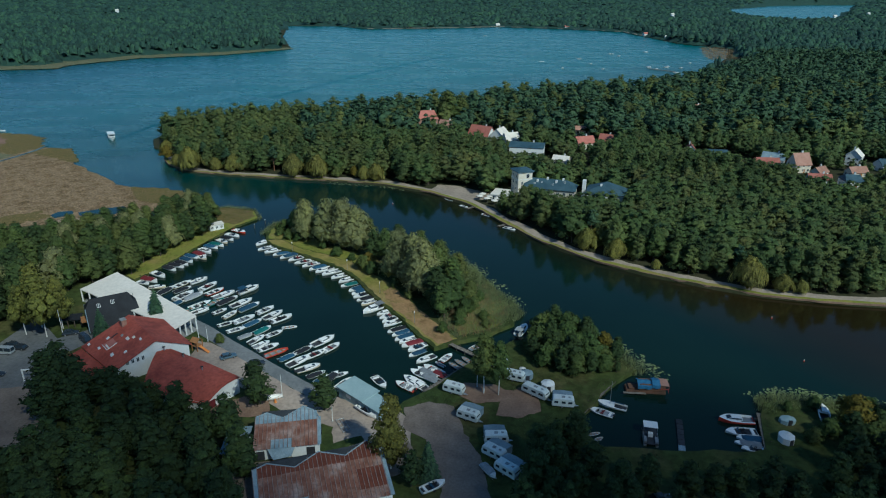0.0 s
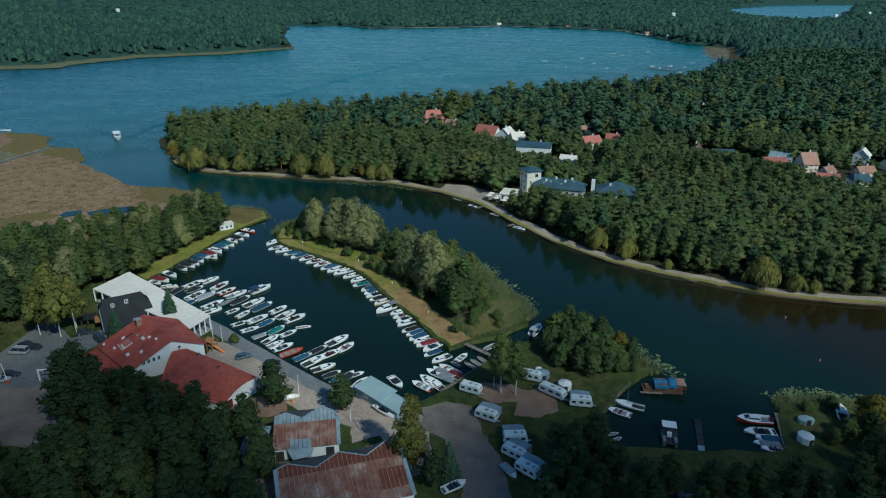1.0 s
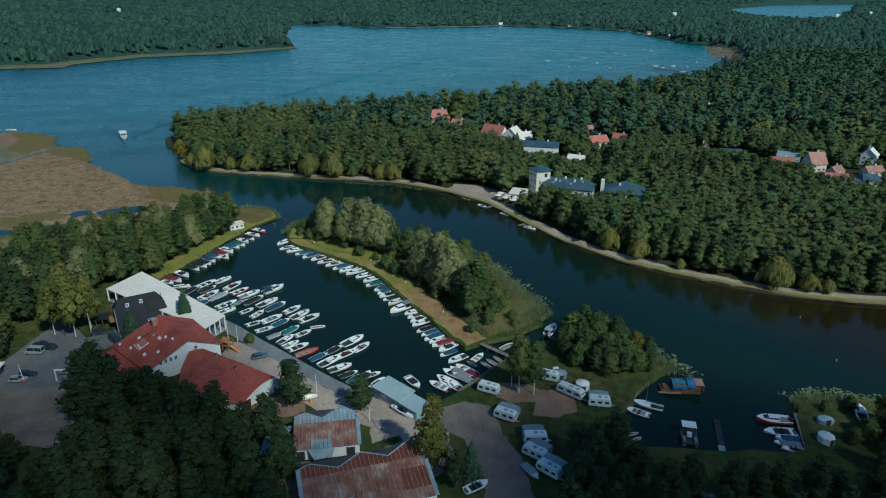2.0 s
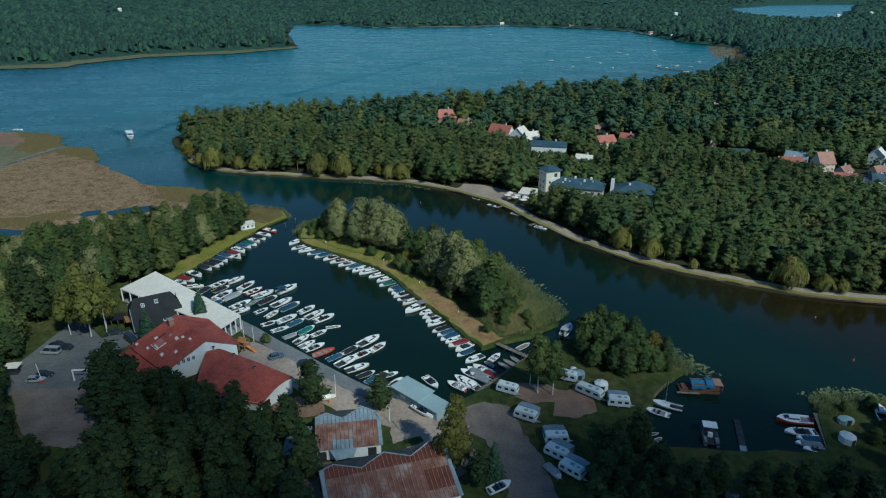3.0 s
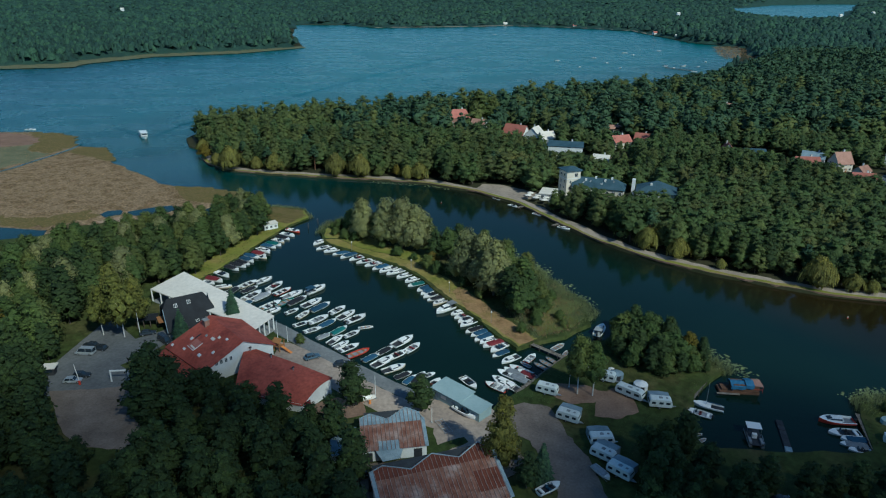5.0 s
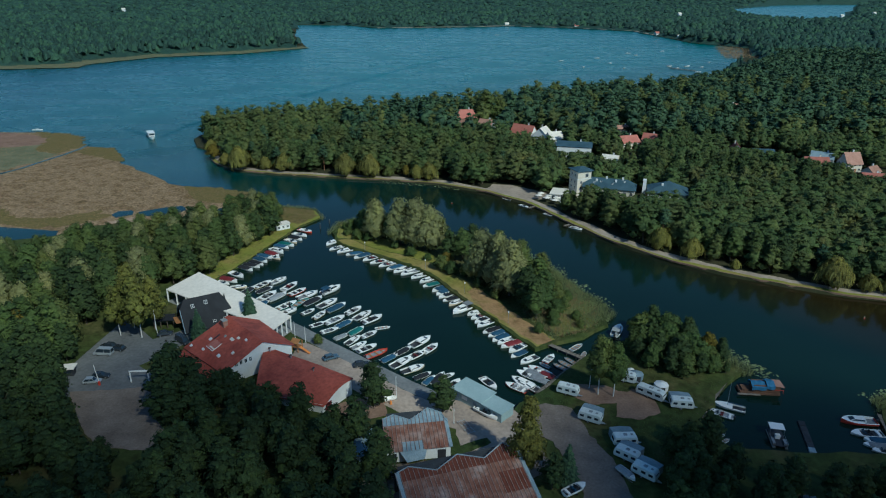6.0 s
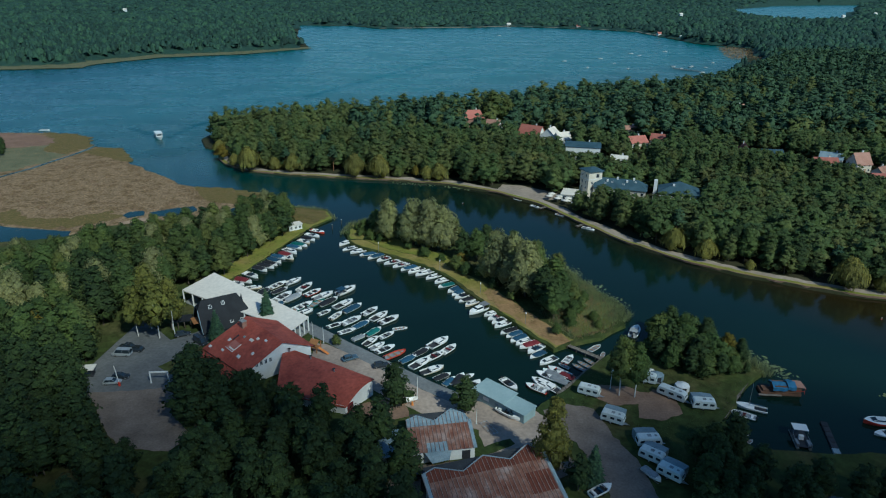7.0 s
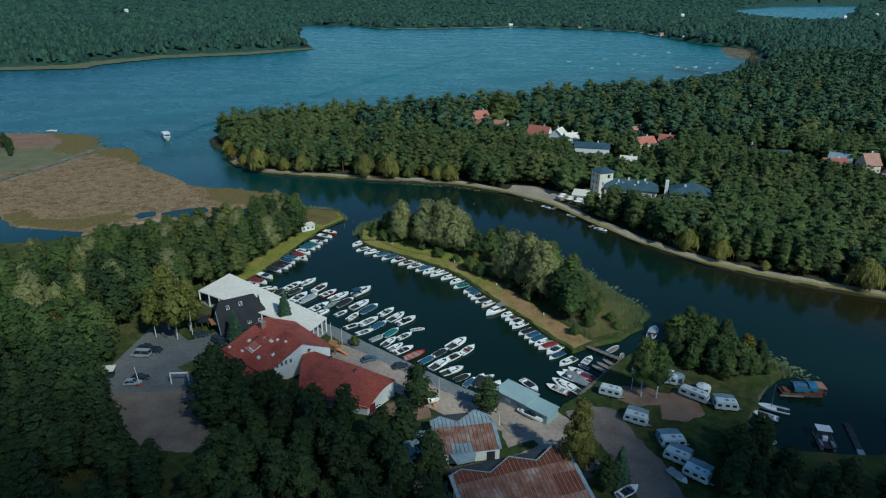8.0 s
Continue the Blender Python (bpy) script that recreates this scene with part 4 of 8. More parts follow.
def tree(kind, variant, x, y, h, turn, label, z=1.0, group=""):
    """One tree at a place, h metres high; trees of one kind and variant share their meshes."""
    key = (kind, variant)
    if key not in TREES:
        s = 31 * variant + sum(map(ord, kind))
        if kind == "broad":
            TREES[key] = ("deciduous_tree", 14, crown(s, 14, 5.0, 1.8, 15, 1250, 0.28).mesh("crown", M["leaf"], True), trunk(s, 14, 0.25).mesh("trunk", M["bark"]))
        elif kind == "alder":
            TREES[key] = ("alder_tree", 14, crown(s, 14, 4.6, 1.2, 14, 740, 0.34, 0.9, 0, 0.7).mesh("crown", M["leaf_alder_shade"], True), trunk(s, 14, 0.22).mesh("trunk", M["bark"]))
        elif kind == "birch":
            TREES[key] = ("birch_tree", 15, crown(s, 15, 3.5, 4.6, 13, 1700, 0.2, 1.2, 0.8).mesh("crown", M["leaf"], True), trunk(s, 12.5, 0.17, 4, 0.015).mesh("trunk", M["birch_bark"]))
        elif kind == "tall_birch":
            TREES[key] = ("birch_tree", 15, crown(s, 15, 3.3, 3.4, 14, 1500, 0.22, 1.3, 0.8).mesh("crown", leaf_mat("yellow_green_birch_leaves", [(0.12, 0.135, 0.035), (0.17, 0.165, 0.045)]), True), trunk(s, 13, 0.14, 4, 0.02).mesh("trunk", M["birch_bark"]))
        elif kind == "golden":
            TREES[key] = ("birch_tree", 15, crown(s, 15, 3.5, 1.4, 13, 4200, 0.15, 1.35, 1.2).mesh("crown", leaf_mat("golden_birch_leaves", [(0.11, 0.11, 0.03), (0.155, 0.145, 0.04)]), True), trunk(s, 15, 0.2).mesh("trunk", M["birch_bark"]))
        elif kind == "grey":
            TREES[key] = ("willow_tree", 14, crown(s, 14, 5.2, 0.8, 16, 2500, 0.22, 1.25, 0.9).mesh("crown", M["leaf_grey"], True), trunk(s, 14, 0.3).mesh("trunk", M["bark"]))
        elif kind == "weeping":
            TREES[key] = ("weeping_willow", 10, weeping(s, 10, 4.7, 560).mesh("crown", M["leaf_weeping"], True), trunk(s, 10, 0.3).mesh("trunk", M["bark"]))
        elif kind == "yellow":
            TREES[key] = ("yellowing_tree", 9, crown(s, 9, 3.8, 1.2, 11, 1000, 0.32, 0.9, 0.3).mesh("crown", M["leaf_yellow"], True), trunk(s, 9, 0.2).mesh("trunk", M["bark"]))
        elif kind == "spruce":
            TREES[key] = ("spruce_tree", 11, spruce(s, 11, 3.1, 15, 17).mesh("crown", M["needle"], True), Geo().tube((0, 0, -0.3), (0, 0, 2), 0.17, 0.14, 7).mesh("trunk", M["bark"]))
        elif kind == "pine":
            TREES[key] = ("pine_tree", 17, crown(s, 17, 3.6, 8.5, 9, 420, 0.5, 0.6).mesh("crown", M["needle"], True), trunk(s, 17, 0.24, 3, 0.015).mesh("trunk", M["pine_bark"]))
        elif kind == "bush":
            TREES[key] = ("bush", 5, crown(s, 5, 2.9, 0.1, 11, 850, 0.21, 0.85).mesh("crown", M["leaf"], True), trunk(s, 3, 0.1, 5).mesh("trunk", M["bark"]))
        elif kind == "wood":
            TREES[key] = ("woodland_tree", 15, crown(s, 15, 5.3, 0.4, 12, 780, 0.34).mesh("crown", M["leaf_far"], True), trunk(s, 15, 0.25).mesh("trunk", M["bark"]))
    name, h0, cr, tr = TREES[key]
    k = h / h0
    cat = "bush" if kind == "bush" else "tree"
    top = thing(name, label, cat, pose(x, y, z, 0, 0, turn) @ Matrix.Diagonal((k, k, k, 1)), group)
    part("trunk", tr, None, top)
    part("crown", cr, None, top)
    return top


def scatter(rng, poly, space, far=None):
    """Places on a loose grid within the polygon."""
    P = np.array(poly)
    xs, ys = np.arange(P[:, 0].min(), P[:, 0].max(), space), np.arange(P[:, 1].min(), P[:, 1].max(), space)
    X, Y = np.meshgrid(xs, ys)
    X = X + (np.arange(len(ys)) % 2)[:, None] * space / 2
    X, Y = (X + rng.uniform(-0.38, 0.38, X.shape) * space).ravel(), (Y + rng.uniform(-0.38, 0.38, Y.shape) * space).ravel()
    ok = inside(poly, X, Y)
    return X[ok], Y[ok]


def clear_of(X, Y, spots):
    ok = np.ones(len(X), bool)
    for x, y, r in spots:
        ok &= np.hypot(X - x, Y - y) > r
    return ok


rng = np.random.default_rng(5)
WEST_WOOD = [(-245, 204), (-205, 208), (-178, 214), (-163, 230), (-148, 241), (-124, 262), (-108, 276), (-97, 268), (-96, 254), (-100, 238), (-104.5, 221), (-112, 208), (-126, 190), (-127, 178), (-131, 168),
             (-130, 148), (-124, 136), (-114, 124), (-113, 96), (-150, 84), (-235, 140)]
X, Y = scatter(rng, WEST_WOOD, 6.6)
seen = X > -56 - 0.7 * Y
X, Y = X[seen], Y[seen]
for i, (x, y) in enumerate(zip(X, Y)):
    kind = ("broad", "alder", "broad", "birch", "broad", "alder", "grey", "broad")[int(rng.integers(8))]
    # near end of the wood: darker leaves only, in place of shade
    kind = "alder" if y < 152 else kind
    label = {"broad": "leafy green deciduous tree in the west wood", "alder": "dark-leaved alder of the west wood, for shade at its near end", "birch": "pale green birch with a white trunk in the wood", "grey": "grey-green willow in the west wood"}[kind]
    h = rng.uniform(12, 17) if y > 150 else rng.uniform(10, 15)
    if y > 200:
        h = min(h, 13)
    tree(kind, int(rng.integers(3)), x, y, h, rng.uniform(0, 360), label, group="west wood")

FRONT_WOOD = [(-113, 104), (-103, 104), (-92, 105), (-86, 113), (-83, 128), (-78, 132), (-62, 126), (-52, 127), (-46, 122), (-44, 111), (-40, 110), (-39, 90), (-113, 90)]
X, Y = scatter(rng, FRONT_WOOD, 6.2)
for x, y in zip(X, Y):
    # whole front wood takes the dark leaves, its shade put into their colour
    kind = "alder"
    tree(kind, int(rng.integers(3)), x, y, rng.uniform(9, 13.5), rng.uniform(0, 360), "deciduous tree behind the red roofs, dark-leaved for shade", group="front wood")
SOUTH_WOOD = [(16, 112), (30, 119), (36, 113), (40, 108), (70, 106), (84, 114), (88, 122), (96, 128), (120, 130), (130, 86), (14, 86)]
X, Y = scatter(rng, SOUTH_WOOD, 6.0)
# dark leaves here too, as painted shade along the near lawn
for x, y in zip(X, Y):
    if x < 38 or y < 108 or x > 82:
        tree("alder", int(rng.integers(3)), x, y, rng.uniform(7.5, 11.5), rng.uniform(0, 360), "tree at the edge of the camp lawn, dark-leaved for shade", group="south wood")

# lane trees, dark-leaved to carry the shade in their colour
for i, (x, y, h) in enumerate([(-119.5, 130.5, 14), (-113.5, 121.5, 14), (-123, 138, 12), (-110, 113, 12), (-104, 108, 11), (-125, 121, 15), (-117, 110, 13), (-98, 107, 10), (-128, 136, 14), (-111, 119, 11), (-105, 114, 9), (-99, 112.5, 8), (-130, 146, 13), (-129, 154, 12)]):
    tree("alder", i % 3, x, y, h, i * 57, "tree at the foot of the lane, dark-leaved for shade", group="lane trees")

SINGLE = [("yellow", -146, 161, 12, "yellow-brown autumn tree in the west wood"), ("yellow", -141, 156, 10, "yellow-brown autumn tree in the west wood"), ("grey", -110, 271, 13, "tall grey-green willow at the spit head"), ("broad", -115, 266, 12, "green tree at the wood's end"), ("alder", -79, 139.5, 6.5, "dark tree against the hotel wall"), ("alder", -74, 135, 7.5, "dark tree below the red roofs"), ("alder", -68, 131.5, 7, "dark tree below the red roofs"), ("alder", -91.5, 132, 17, "tall dark round tree beside the lane"), ("alder", -86.5, 132.5, 15, "dark round tree behind the hotel"), ("alder", -90, 126.5, 13, "dark round tree beside the lane"), ("alder", -93.5, 138, 15.5, "broad dark round tree beside the gate"), ("alder", -92.5, 131, 17, "broad dark round tree beside the lane"), ("alder", -79.5, 135.5, 10.5, "dark round tree below the red roof"), ("alder", -69, 131, 9.5, "dark round tree below the red roof"), ("alder", -61, 127.5, 11.5, "dark round tree below the red roof"), ("alder", -82, 134, 10.5, "dark tree below the hotel roof"), ("alder", -86, 128, 12, "dark tree behind the hotel"),
          ("alder", -44.8, 134.5, 13, "dense dark tree on the yard's edge"), ("alder", -28.2, 132.5, 10.5, "dark tree on the gravel yard"), ("spruce", -85.3, 174.8, 13, "dark spruce beside the white hall"),
          ("spruce", -97.2, 165.2, 11, "dark spruce beside the black house"), ("tall_birch", -114.5, 167, 20, "tall birch at the car park"), ("tall_birch", -119, 172.5, 21, "tall birch behind the car park"), ("tall_birch", -112.5, 172, 17, "tall birch at the car park"), ("tall_birch", -121, 168, 16, "tall birch behind the car park"),
          ("birch", -121, 176, 15, "tall birch at the wood's edge"), ("spruce", -2.7, 109.3, 10, "slim dark spruce beside the track"),
          ("birch", 10.6, 140.4, 17, "birch on the camp lawn"), ("birch", 14.2, 139.6, 15, "slim birch on the camp lawn"), ("bush", -63.5, 164.5, 3, "round bush beside the quay"),
          ("yellow", 95, 126.5, 10, "yellowing round tree on the bank"), ("bush", 84, 134.5, 2.6, "bush in the reeds"), ("bush", 98, 122, 6, "dense bush on the bank"), ("bush", 108, 130, 6, "dense bush on the bank"),
          ("bush", 84, 122, 4, "bush beside the mooring lawn"), ("bush", 88.5, 124.5, 5, "dark dense bush on the bank"), ("bush", 95, 121, 6, "dark dense bush on the bank"), ("bush", 90, 117.5, 5.5, "dark dense bush on the bank"), ("bush", 98, 127, 5.5, "dark dense bush on the bank"), ("bush", 104, 124, 6, "dark dense bush on the bank"), ("bush", 106, 118, 6, "dark dense bush on the bank"), ("bush", 100, 114.5, 6.5, "dark dense bush on the bank"), ("bush", 111, 122, 6, "dark dense bush on the bank"), ("bush", 114, 128, 5.5, "dark dense bush on the bank"), ("bush", 103, 133.5, 4.5, "dark dense bush on the bank"), ("bush", 91, 135.5, 3.5, "dark dense bush on the bank"), ("golden", -10.7, 112.2, 18.5, "tall yellow-green birch beside the track"), ("alder", -6, 107, 9, "dark tree beside the willow"), ("broad", -99.5, 255, 16.5, "tall olive-green tree on the grassy bank"), ("alder", 21, 116, 9, "dark tree beside the caravans"), ("alder", 25.5, 118.5, 8.5, "dark tree beside the caravans"), ("alder", 29, 117, 8.5, "dark tree on the camp's shore"), ("alder", 23.5, 112, 10.5, "dark tree beside the caravans")]
for i, (kind, x, y, h, label) in enumerate(SINGLE):
    tree(kind, i % 3, x, y, h, i * 77, label)
SPIT_TREES = [("grey", -55, 247.5, 16.8), ("broad", -60, 253, 11), ("broad", -49, 246, 12), ("grey", -45, 241.5, 19.0), ("grey", -38.5, 238, 20.2), ("grey", -33, 236, 17.9), ("alder", -26, 227, 12), ("broad", -21, 226, 13), ("bush", -28.5, 217.5, 6), ("bush", -25, 214, 5),
              ("grey", -15, 208, 19.0), ("grey", -9.5, 204, 19.0), ("grey", -6.5, 196.5, 19.6), ("broad", -2, 204, 15), ("broad", 0.5, 181, 14), ("alder", -2, 188, 15), ("broad", 3.5, 189, 13), ("broad", 3, 197, 14), ("broad", -29, 241, 12), ("alder", -17, 234, 12),
              ("broad", -8, 222, 14), ("broad", -1, 213, 14), ("broad", 5, 206, 12), ("bush", -66, 258, 5), ("bush", -67, 252, 3.5), ("bush", -58, 245.5, 4.5), ("broad", -62, 257, 9), ("yellow", -27, 219, 6.5), ("bush", -47, 238.5, 4), ("bush", -16, 203, 4), ("bush", -11, 195, 4), ("bush", -60, 263, 6), ("bush", -62, 247, 4), ("bush", -50, 252, 6), ("bush", 8, 192, 6), ("bush", 7, 184, 5), ("bush", 12.5, 180, 3.4), ("bush", 10, 187, 4.5), ("bush", 5.5, 180, 4), ("bush", 12, 193, 4), ("bush", 9, 199, 5),
              ("bush", 5, 176, 3.5), ("bush", 13, 175, 3), ("bush", -20, 213, 4), ("bush", -40, 230, 4), ("bush", 0, 172, 3.5)]
for i, (kind, x, y, h) in enumerate(SPIT_TREES):
    tree(kind, i % 3, x, y, h, i * 61, {"grey": "grey-green willow on the mooring spit", "alder": "dark alder on the mooring spit", "broad": "green tree on the mooring spit", "bush": "bright green bush on the mooring spit", "yellow": "yellow-green bushy tree on the mooring spit"}[kind], group="spit trees")
THICKET = [(29, 171, 8), (33, 172, 9), (37, 168.5, 9.5), (41, 165, 9), (35, 164, 8.5), (45, 160, 8), (40, 160, 8), (47, 155.5, 6.5), (44, 155, 6), (31, 166, 8), (37, 159, 8), (48.5, 159, 6), (43, 168, 6), (25, 158, 6.5), (28, 154, 7), (31.5, 150.5, 7.5), (35.5, 149.5, 7), (39.5, 150, 6.5), (43.5, 151.5, 5.5), (35, 154.5, 9), (40, 155, 8.5), (30.5, 158.5, 9), (26.5, 162.5, 8.5), (46.5, 150.5, 3.5)]
for i, (x, y, h) in enumerate(THICKET):
    tree("yellow" if i == 5 else "alder" if i % 2 else "bush", i % 3, x, y, h * (1.05 if i % 2 and i != 5 else 0.9), i * 50, "dense green bush of the thicket by the channel", group="thicket")
BANK_WILLOWS = [("yellow", -161, 374.5, 9.5), ("weeping", -139.2, 351.5, 13), ("weeping", -125.8, 353, 7.3), ("weeping", -114.7, 350, 10), ("weeping", -80.6, 341.5, 12), ("weeping", -67.4, 339, 12), ("bush", -57.3, 341, 6.5), ("yellow", -48, 341, 6.7),
                ("weeping", -41.9, 335.5, 7.6), ("weeping", -35.6, 334, 9.4), ("weeping", 60.2, 251.5, 7), ("weeping", 55.8, 239, 8.8), ("weeping", 65, 229.5, 8.2), ("broad", 79, 228, 14), ("broad", 3, 488, 26), ("broad", 13, 485, 21), ("weeping", 77.4, 219.5, 4), ("weeping", 104.6, 205, 11),
                ("weeping", 114.7, 201.5, 6.5), ("weeping", 120.3, 200, 5), ("weeping", -150, 361, 7), ("weeping", -168, 392, 8)]
for i, (kind, x, y, h) in enumerate(BANK_WILLOWS):
    tree(kind, i % 3, x, y, h, i * 40, {"weeping": "pale yellow-green drooping willow on the promenade", "yellow": "yellow autumn tree on the promenade", "bush": "round green bush on the promenade", "broad": "dark green tree beside the promenade"}[kind], group="promenade willows")

# the peninsula's woods: single trees along the promenade, the rest as one body of crowns
HOUSE_SPOTS = [(2, 321, 8), (11, 313, 8), (-12, 474, 12), (2, 459, 10), (26, 432, 13), (36, 426, 11), (43, 419, 10), (58, 388, 9), (84, 385, 7), (38, 308, 13), (55, 300, 12), (70, 299, 12), (82, 300, 9), (49, 387, 14), (67, 371, 9), (89, 414, 9), (94, 446, 7), (154, 402, 9), (166, 394, 12),
               (183, 373, 10), (190, 372, 9), (200, 361, 12), (198, 337, 10), (211, 331, 11), (241, 376, 12), (249, 363, 11), (12, 490, 9), (203, 534, 11), (106, 423, 9), (24, 300, 10), (30, 296, 8), (190, 366, 9), (206, 350, 7), (223, 354, 8), (58, 290, 6), (176, 386, 8), (230, 348, 9), (217, 343, 8)]


def in_sight(X, Y, H):
    """Gardens: trees on the lake side of a house stay low, so that it keeps its view."""
    H = H.copy()
    for hx, hy, r in HOUSE_SPOTS:
        low = 3.6 if hy > 320 else 7.5
        d = Vector((-20 - hx, -hy)).normalized()
        along_d = (X - hx) * d.x + (Y - hy) * d.y
        off = np.abs((X - hx) * d.y - (Y - hy) * d.x)
        near_h = (along_d > -3) & (along_d < 40) & (off < r * 0.8)
        H = np.where(near_h, np.minimum(H, low + 0.24 * along_d), H)
    return H


PENINSULA_WOOD = PROMENADE[:-1] + [(620, 178), (760, 900), (600, 1010), (446, 992), (428, 930), (362, 850), (306, 785), (252, 722), (197, 676), (137, 634), (89, 613), (58, 598), (28, 570), (-38, 536), (-95, 501), (-150, 486), (-183, 462), (-186, 430), (-175, 409)]
X, Y = scatter(rng, PENINSULA_WOOD, 6.2)
D = edge_distance(PROMENADE, X, Y)
keep = (D > 7.2) & (X < 0.72 * Y + 12) & (Y < 420) & clear_of(X, Y, HOUSE_SPOTS)
X, Y, D = X[keep], Y[keep], D[keep]
near = np.argsort(D)[:290]
single = np.zeros(len(X), bool)
single[near] = True
for i, (x, y) in enumerate(zip(X[single], Y[single])):
    pine = rng.uniform() < 0.06
    h = float(in_sight(np.array([x]), np.array([y]), np.array([rng.uniform(12, 18) * (0.85 if x > 60 else 1.0)]))[0])
    if h < 4:
        continue
    # dark-leaved trees, more to the right, put the wood front's shade into colour
    shade_dark = rng.uniform() < (0.4 if x > 40 else 0.12)
    tree("pine" if pine else "alder" if shade_dark else "wood", int(rng.integers(3)), x, y, h, rng.uniform(0, 360),
         "tall pine at the front of the peninsula wood" if pine else "dark-leaved tree for the shaded front of the peninsula wood" if shade_dark else "green deciduous tree at the front of the peninsula wood", group="peninsula front")


def wood_body(name, label, X, Y, H, kinds, templates, material, turn_rng):
    """Many crowns joined into one body of woodland."""
    g = Geo()
    H = in_sight(X, Y, H)
    tall = H > 4
    X, Y, H, kinds = X[tall], Y[tall], H[tall], kinds[tall]
    for k, (V, Q, T, N) in enumerate(templates):
        sel = np.nonzero(kinds == k)[0]
        if not len(sel):
            continue
        a = turn_rng.uniform(0, 2 * math.pi, len(sel))
        s = H[sel]
        wide = s * turn_rng.uniform(0.85, 1.4, len(sel))
        ca, sa = np.cos(a)[:, None], np.sin(a)[:, None]
        W = np.empty((len(sel), len(V), 3))
        W[:, :, 0] = (V[:, 0] * ca - V[:, 1] * sa) * wide[:, None] + X[sel][:, None]
        W[:, :, 1] = (V[:, 0] * sa + V[:, 1] * ca) * wide[:, None] + Y[sel][:, None]
        W[:, :, 2] = V[:, 2] * s[:, None] + 1.0
        F = np.stack([N[:, 0] * ca - N[:, 1] * sa, N[:, 0] * sa + N[:, 1] * ca, np.tile(N[:, 2], (len(sel), 1))], 2)
        off = (np.arange(len(sel)) * len(V))[:, None, None]
        g.add(W.reshape(-1, 3), (Q[None] + off).reshape(-1, 4) if Q is not None else None, (T[None] + off).reshape(-1, 3) if T is not None else None, F.reshape(-1, 3))
    return tagged(new(name, g.mesh(name, material, True)), label, "trees", kind="stuff")


def shore_height(X, Y, H):
    """Trees near the lake shore are lower than those further in."""
    return H * np.clip(0.5 + edge_distance(FAR_LAND, X, Y) / 90, 0, 1)


MID = [crown(500 + i, 1.0, 0.37, 0.08, 6, 190, 0.029, 0.85).leafy() for i in range(5)]
MID_PINE = [crown(600 + i, 1.0, 0.31, 0.3, 5, 100, 0.05, 0.65).add(*Geo().tube((0, 0, 0), (0, 0, 0.8), 0.014, 0.008, 5).arrays()).leafy() for i in range(4)]
FAR = [crown(700 + i, 1.0, 0.36, 0.15, 3, 36, 0.085, 0.8).leafy() for i in range(5)]
rest = ~single
Xr, Yr = X[rest], Y[rest]
wood_body("woodland", "dense green deciduous woodland on the peninsula", Xr, Yr, rng.uniform(12, 17.5, len(Xr)) * np.where(Xr > 60, 0.85, 1.0), rng.integers(0, 5, len(Xr)), MID, M["leaf_far"], rng)
X, Y = scatter(rng, PENINSULA_WOOD, 8.2)
keep = (X < 0.72 * Y + 15) & (Y >= 420) & (Y < 660) & clear_of(X, Y, HOUSE_SPOTS) & (edge_distance(PENINSULA_WOOD, X, Y) > 3)
X, Y = X[keep], Y[keep]
thick_wood = np.array([noise.noise(Vector((x * 0.03, y * 0.03, 7))) for x, y in zip(X, Y)]) > -0.42
X, Y = X[thick_wood | (X < 20)], Y[thick_wood | (X < 20)]
leafy = (X < -95) | (rng.uniform(size=len(X)) < np.where(X < 20, 0.35, 0.25))
wood_body("woodland", "green deciduous wood on the lake side of the peninsula", X[leafy], Y[leafy], rng.uniform(13, 19.5, leafy.sum()) * np.where(X[leafy] > -40, 1.1, 1.0), rng.integers(0, 5, leafy.sum()), MID, M["leaf_far"], rng)
wood_body("pine_wood", "dark green pine wood behind the houses", X[~leafy], Y[~leafy], shore_height(X[~leafy], Y[~leafy], rng.uniform(12, 24, (~leafy).sum())), rng.integers(0, 4, (~leafy).sum()), MID_PINE, M["needle"], rng)
X, Y = scatter(rng, PENINSULA_WOOD, 11)
keep = (X < 0.72 * Y + 20) & (Y >= 660) & (edge_distance(PENINSULA_WOOD, X, Y) > 3)
X, Y = X[keep], Y[keep]
wood_body("pine_wood", "distant dark green pine wood along the lake", X, Y, shore_height(X, Y, rng.uniform(14, 23, len(X))), rng.integers(0, 5, len(X)), FAR, M["needle"], rng)


REED_BAY = [(452, 1212), (486, 1194), (478, 1120), (438, 1008), (390, 1000), (404, 1060)]
COVE = [(362, 850), (425, 925), (440, 1000), (486, 1195), (440, 1218), (386, 992), (366, 935), (314, 832)]


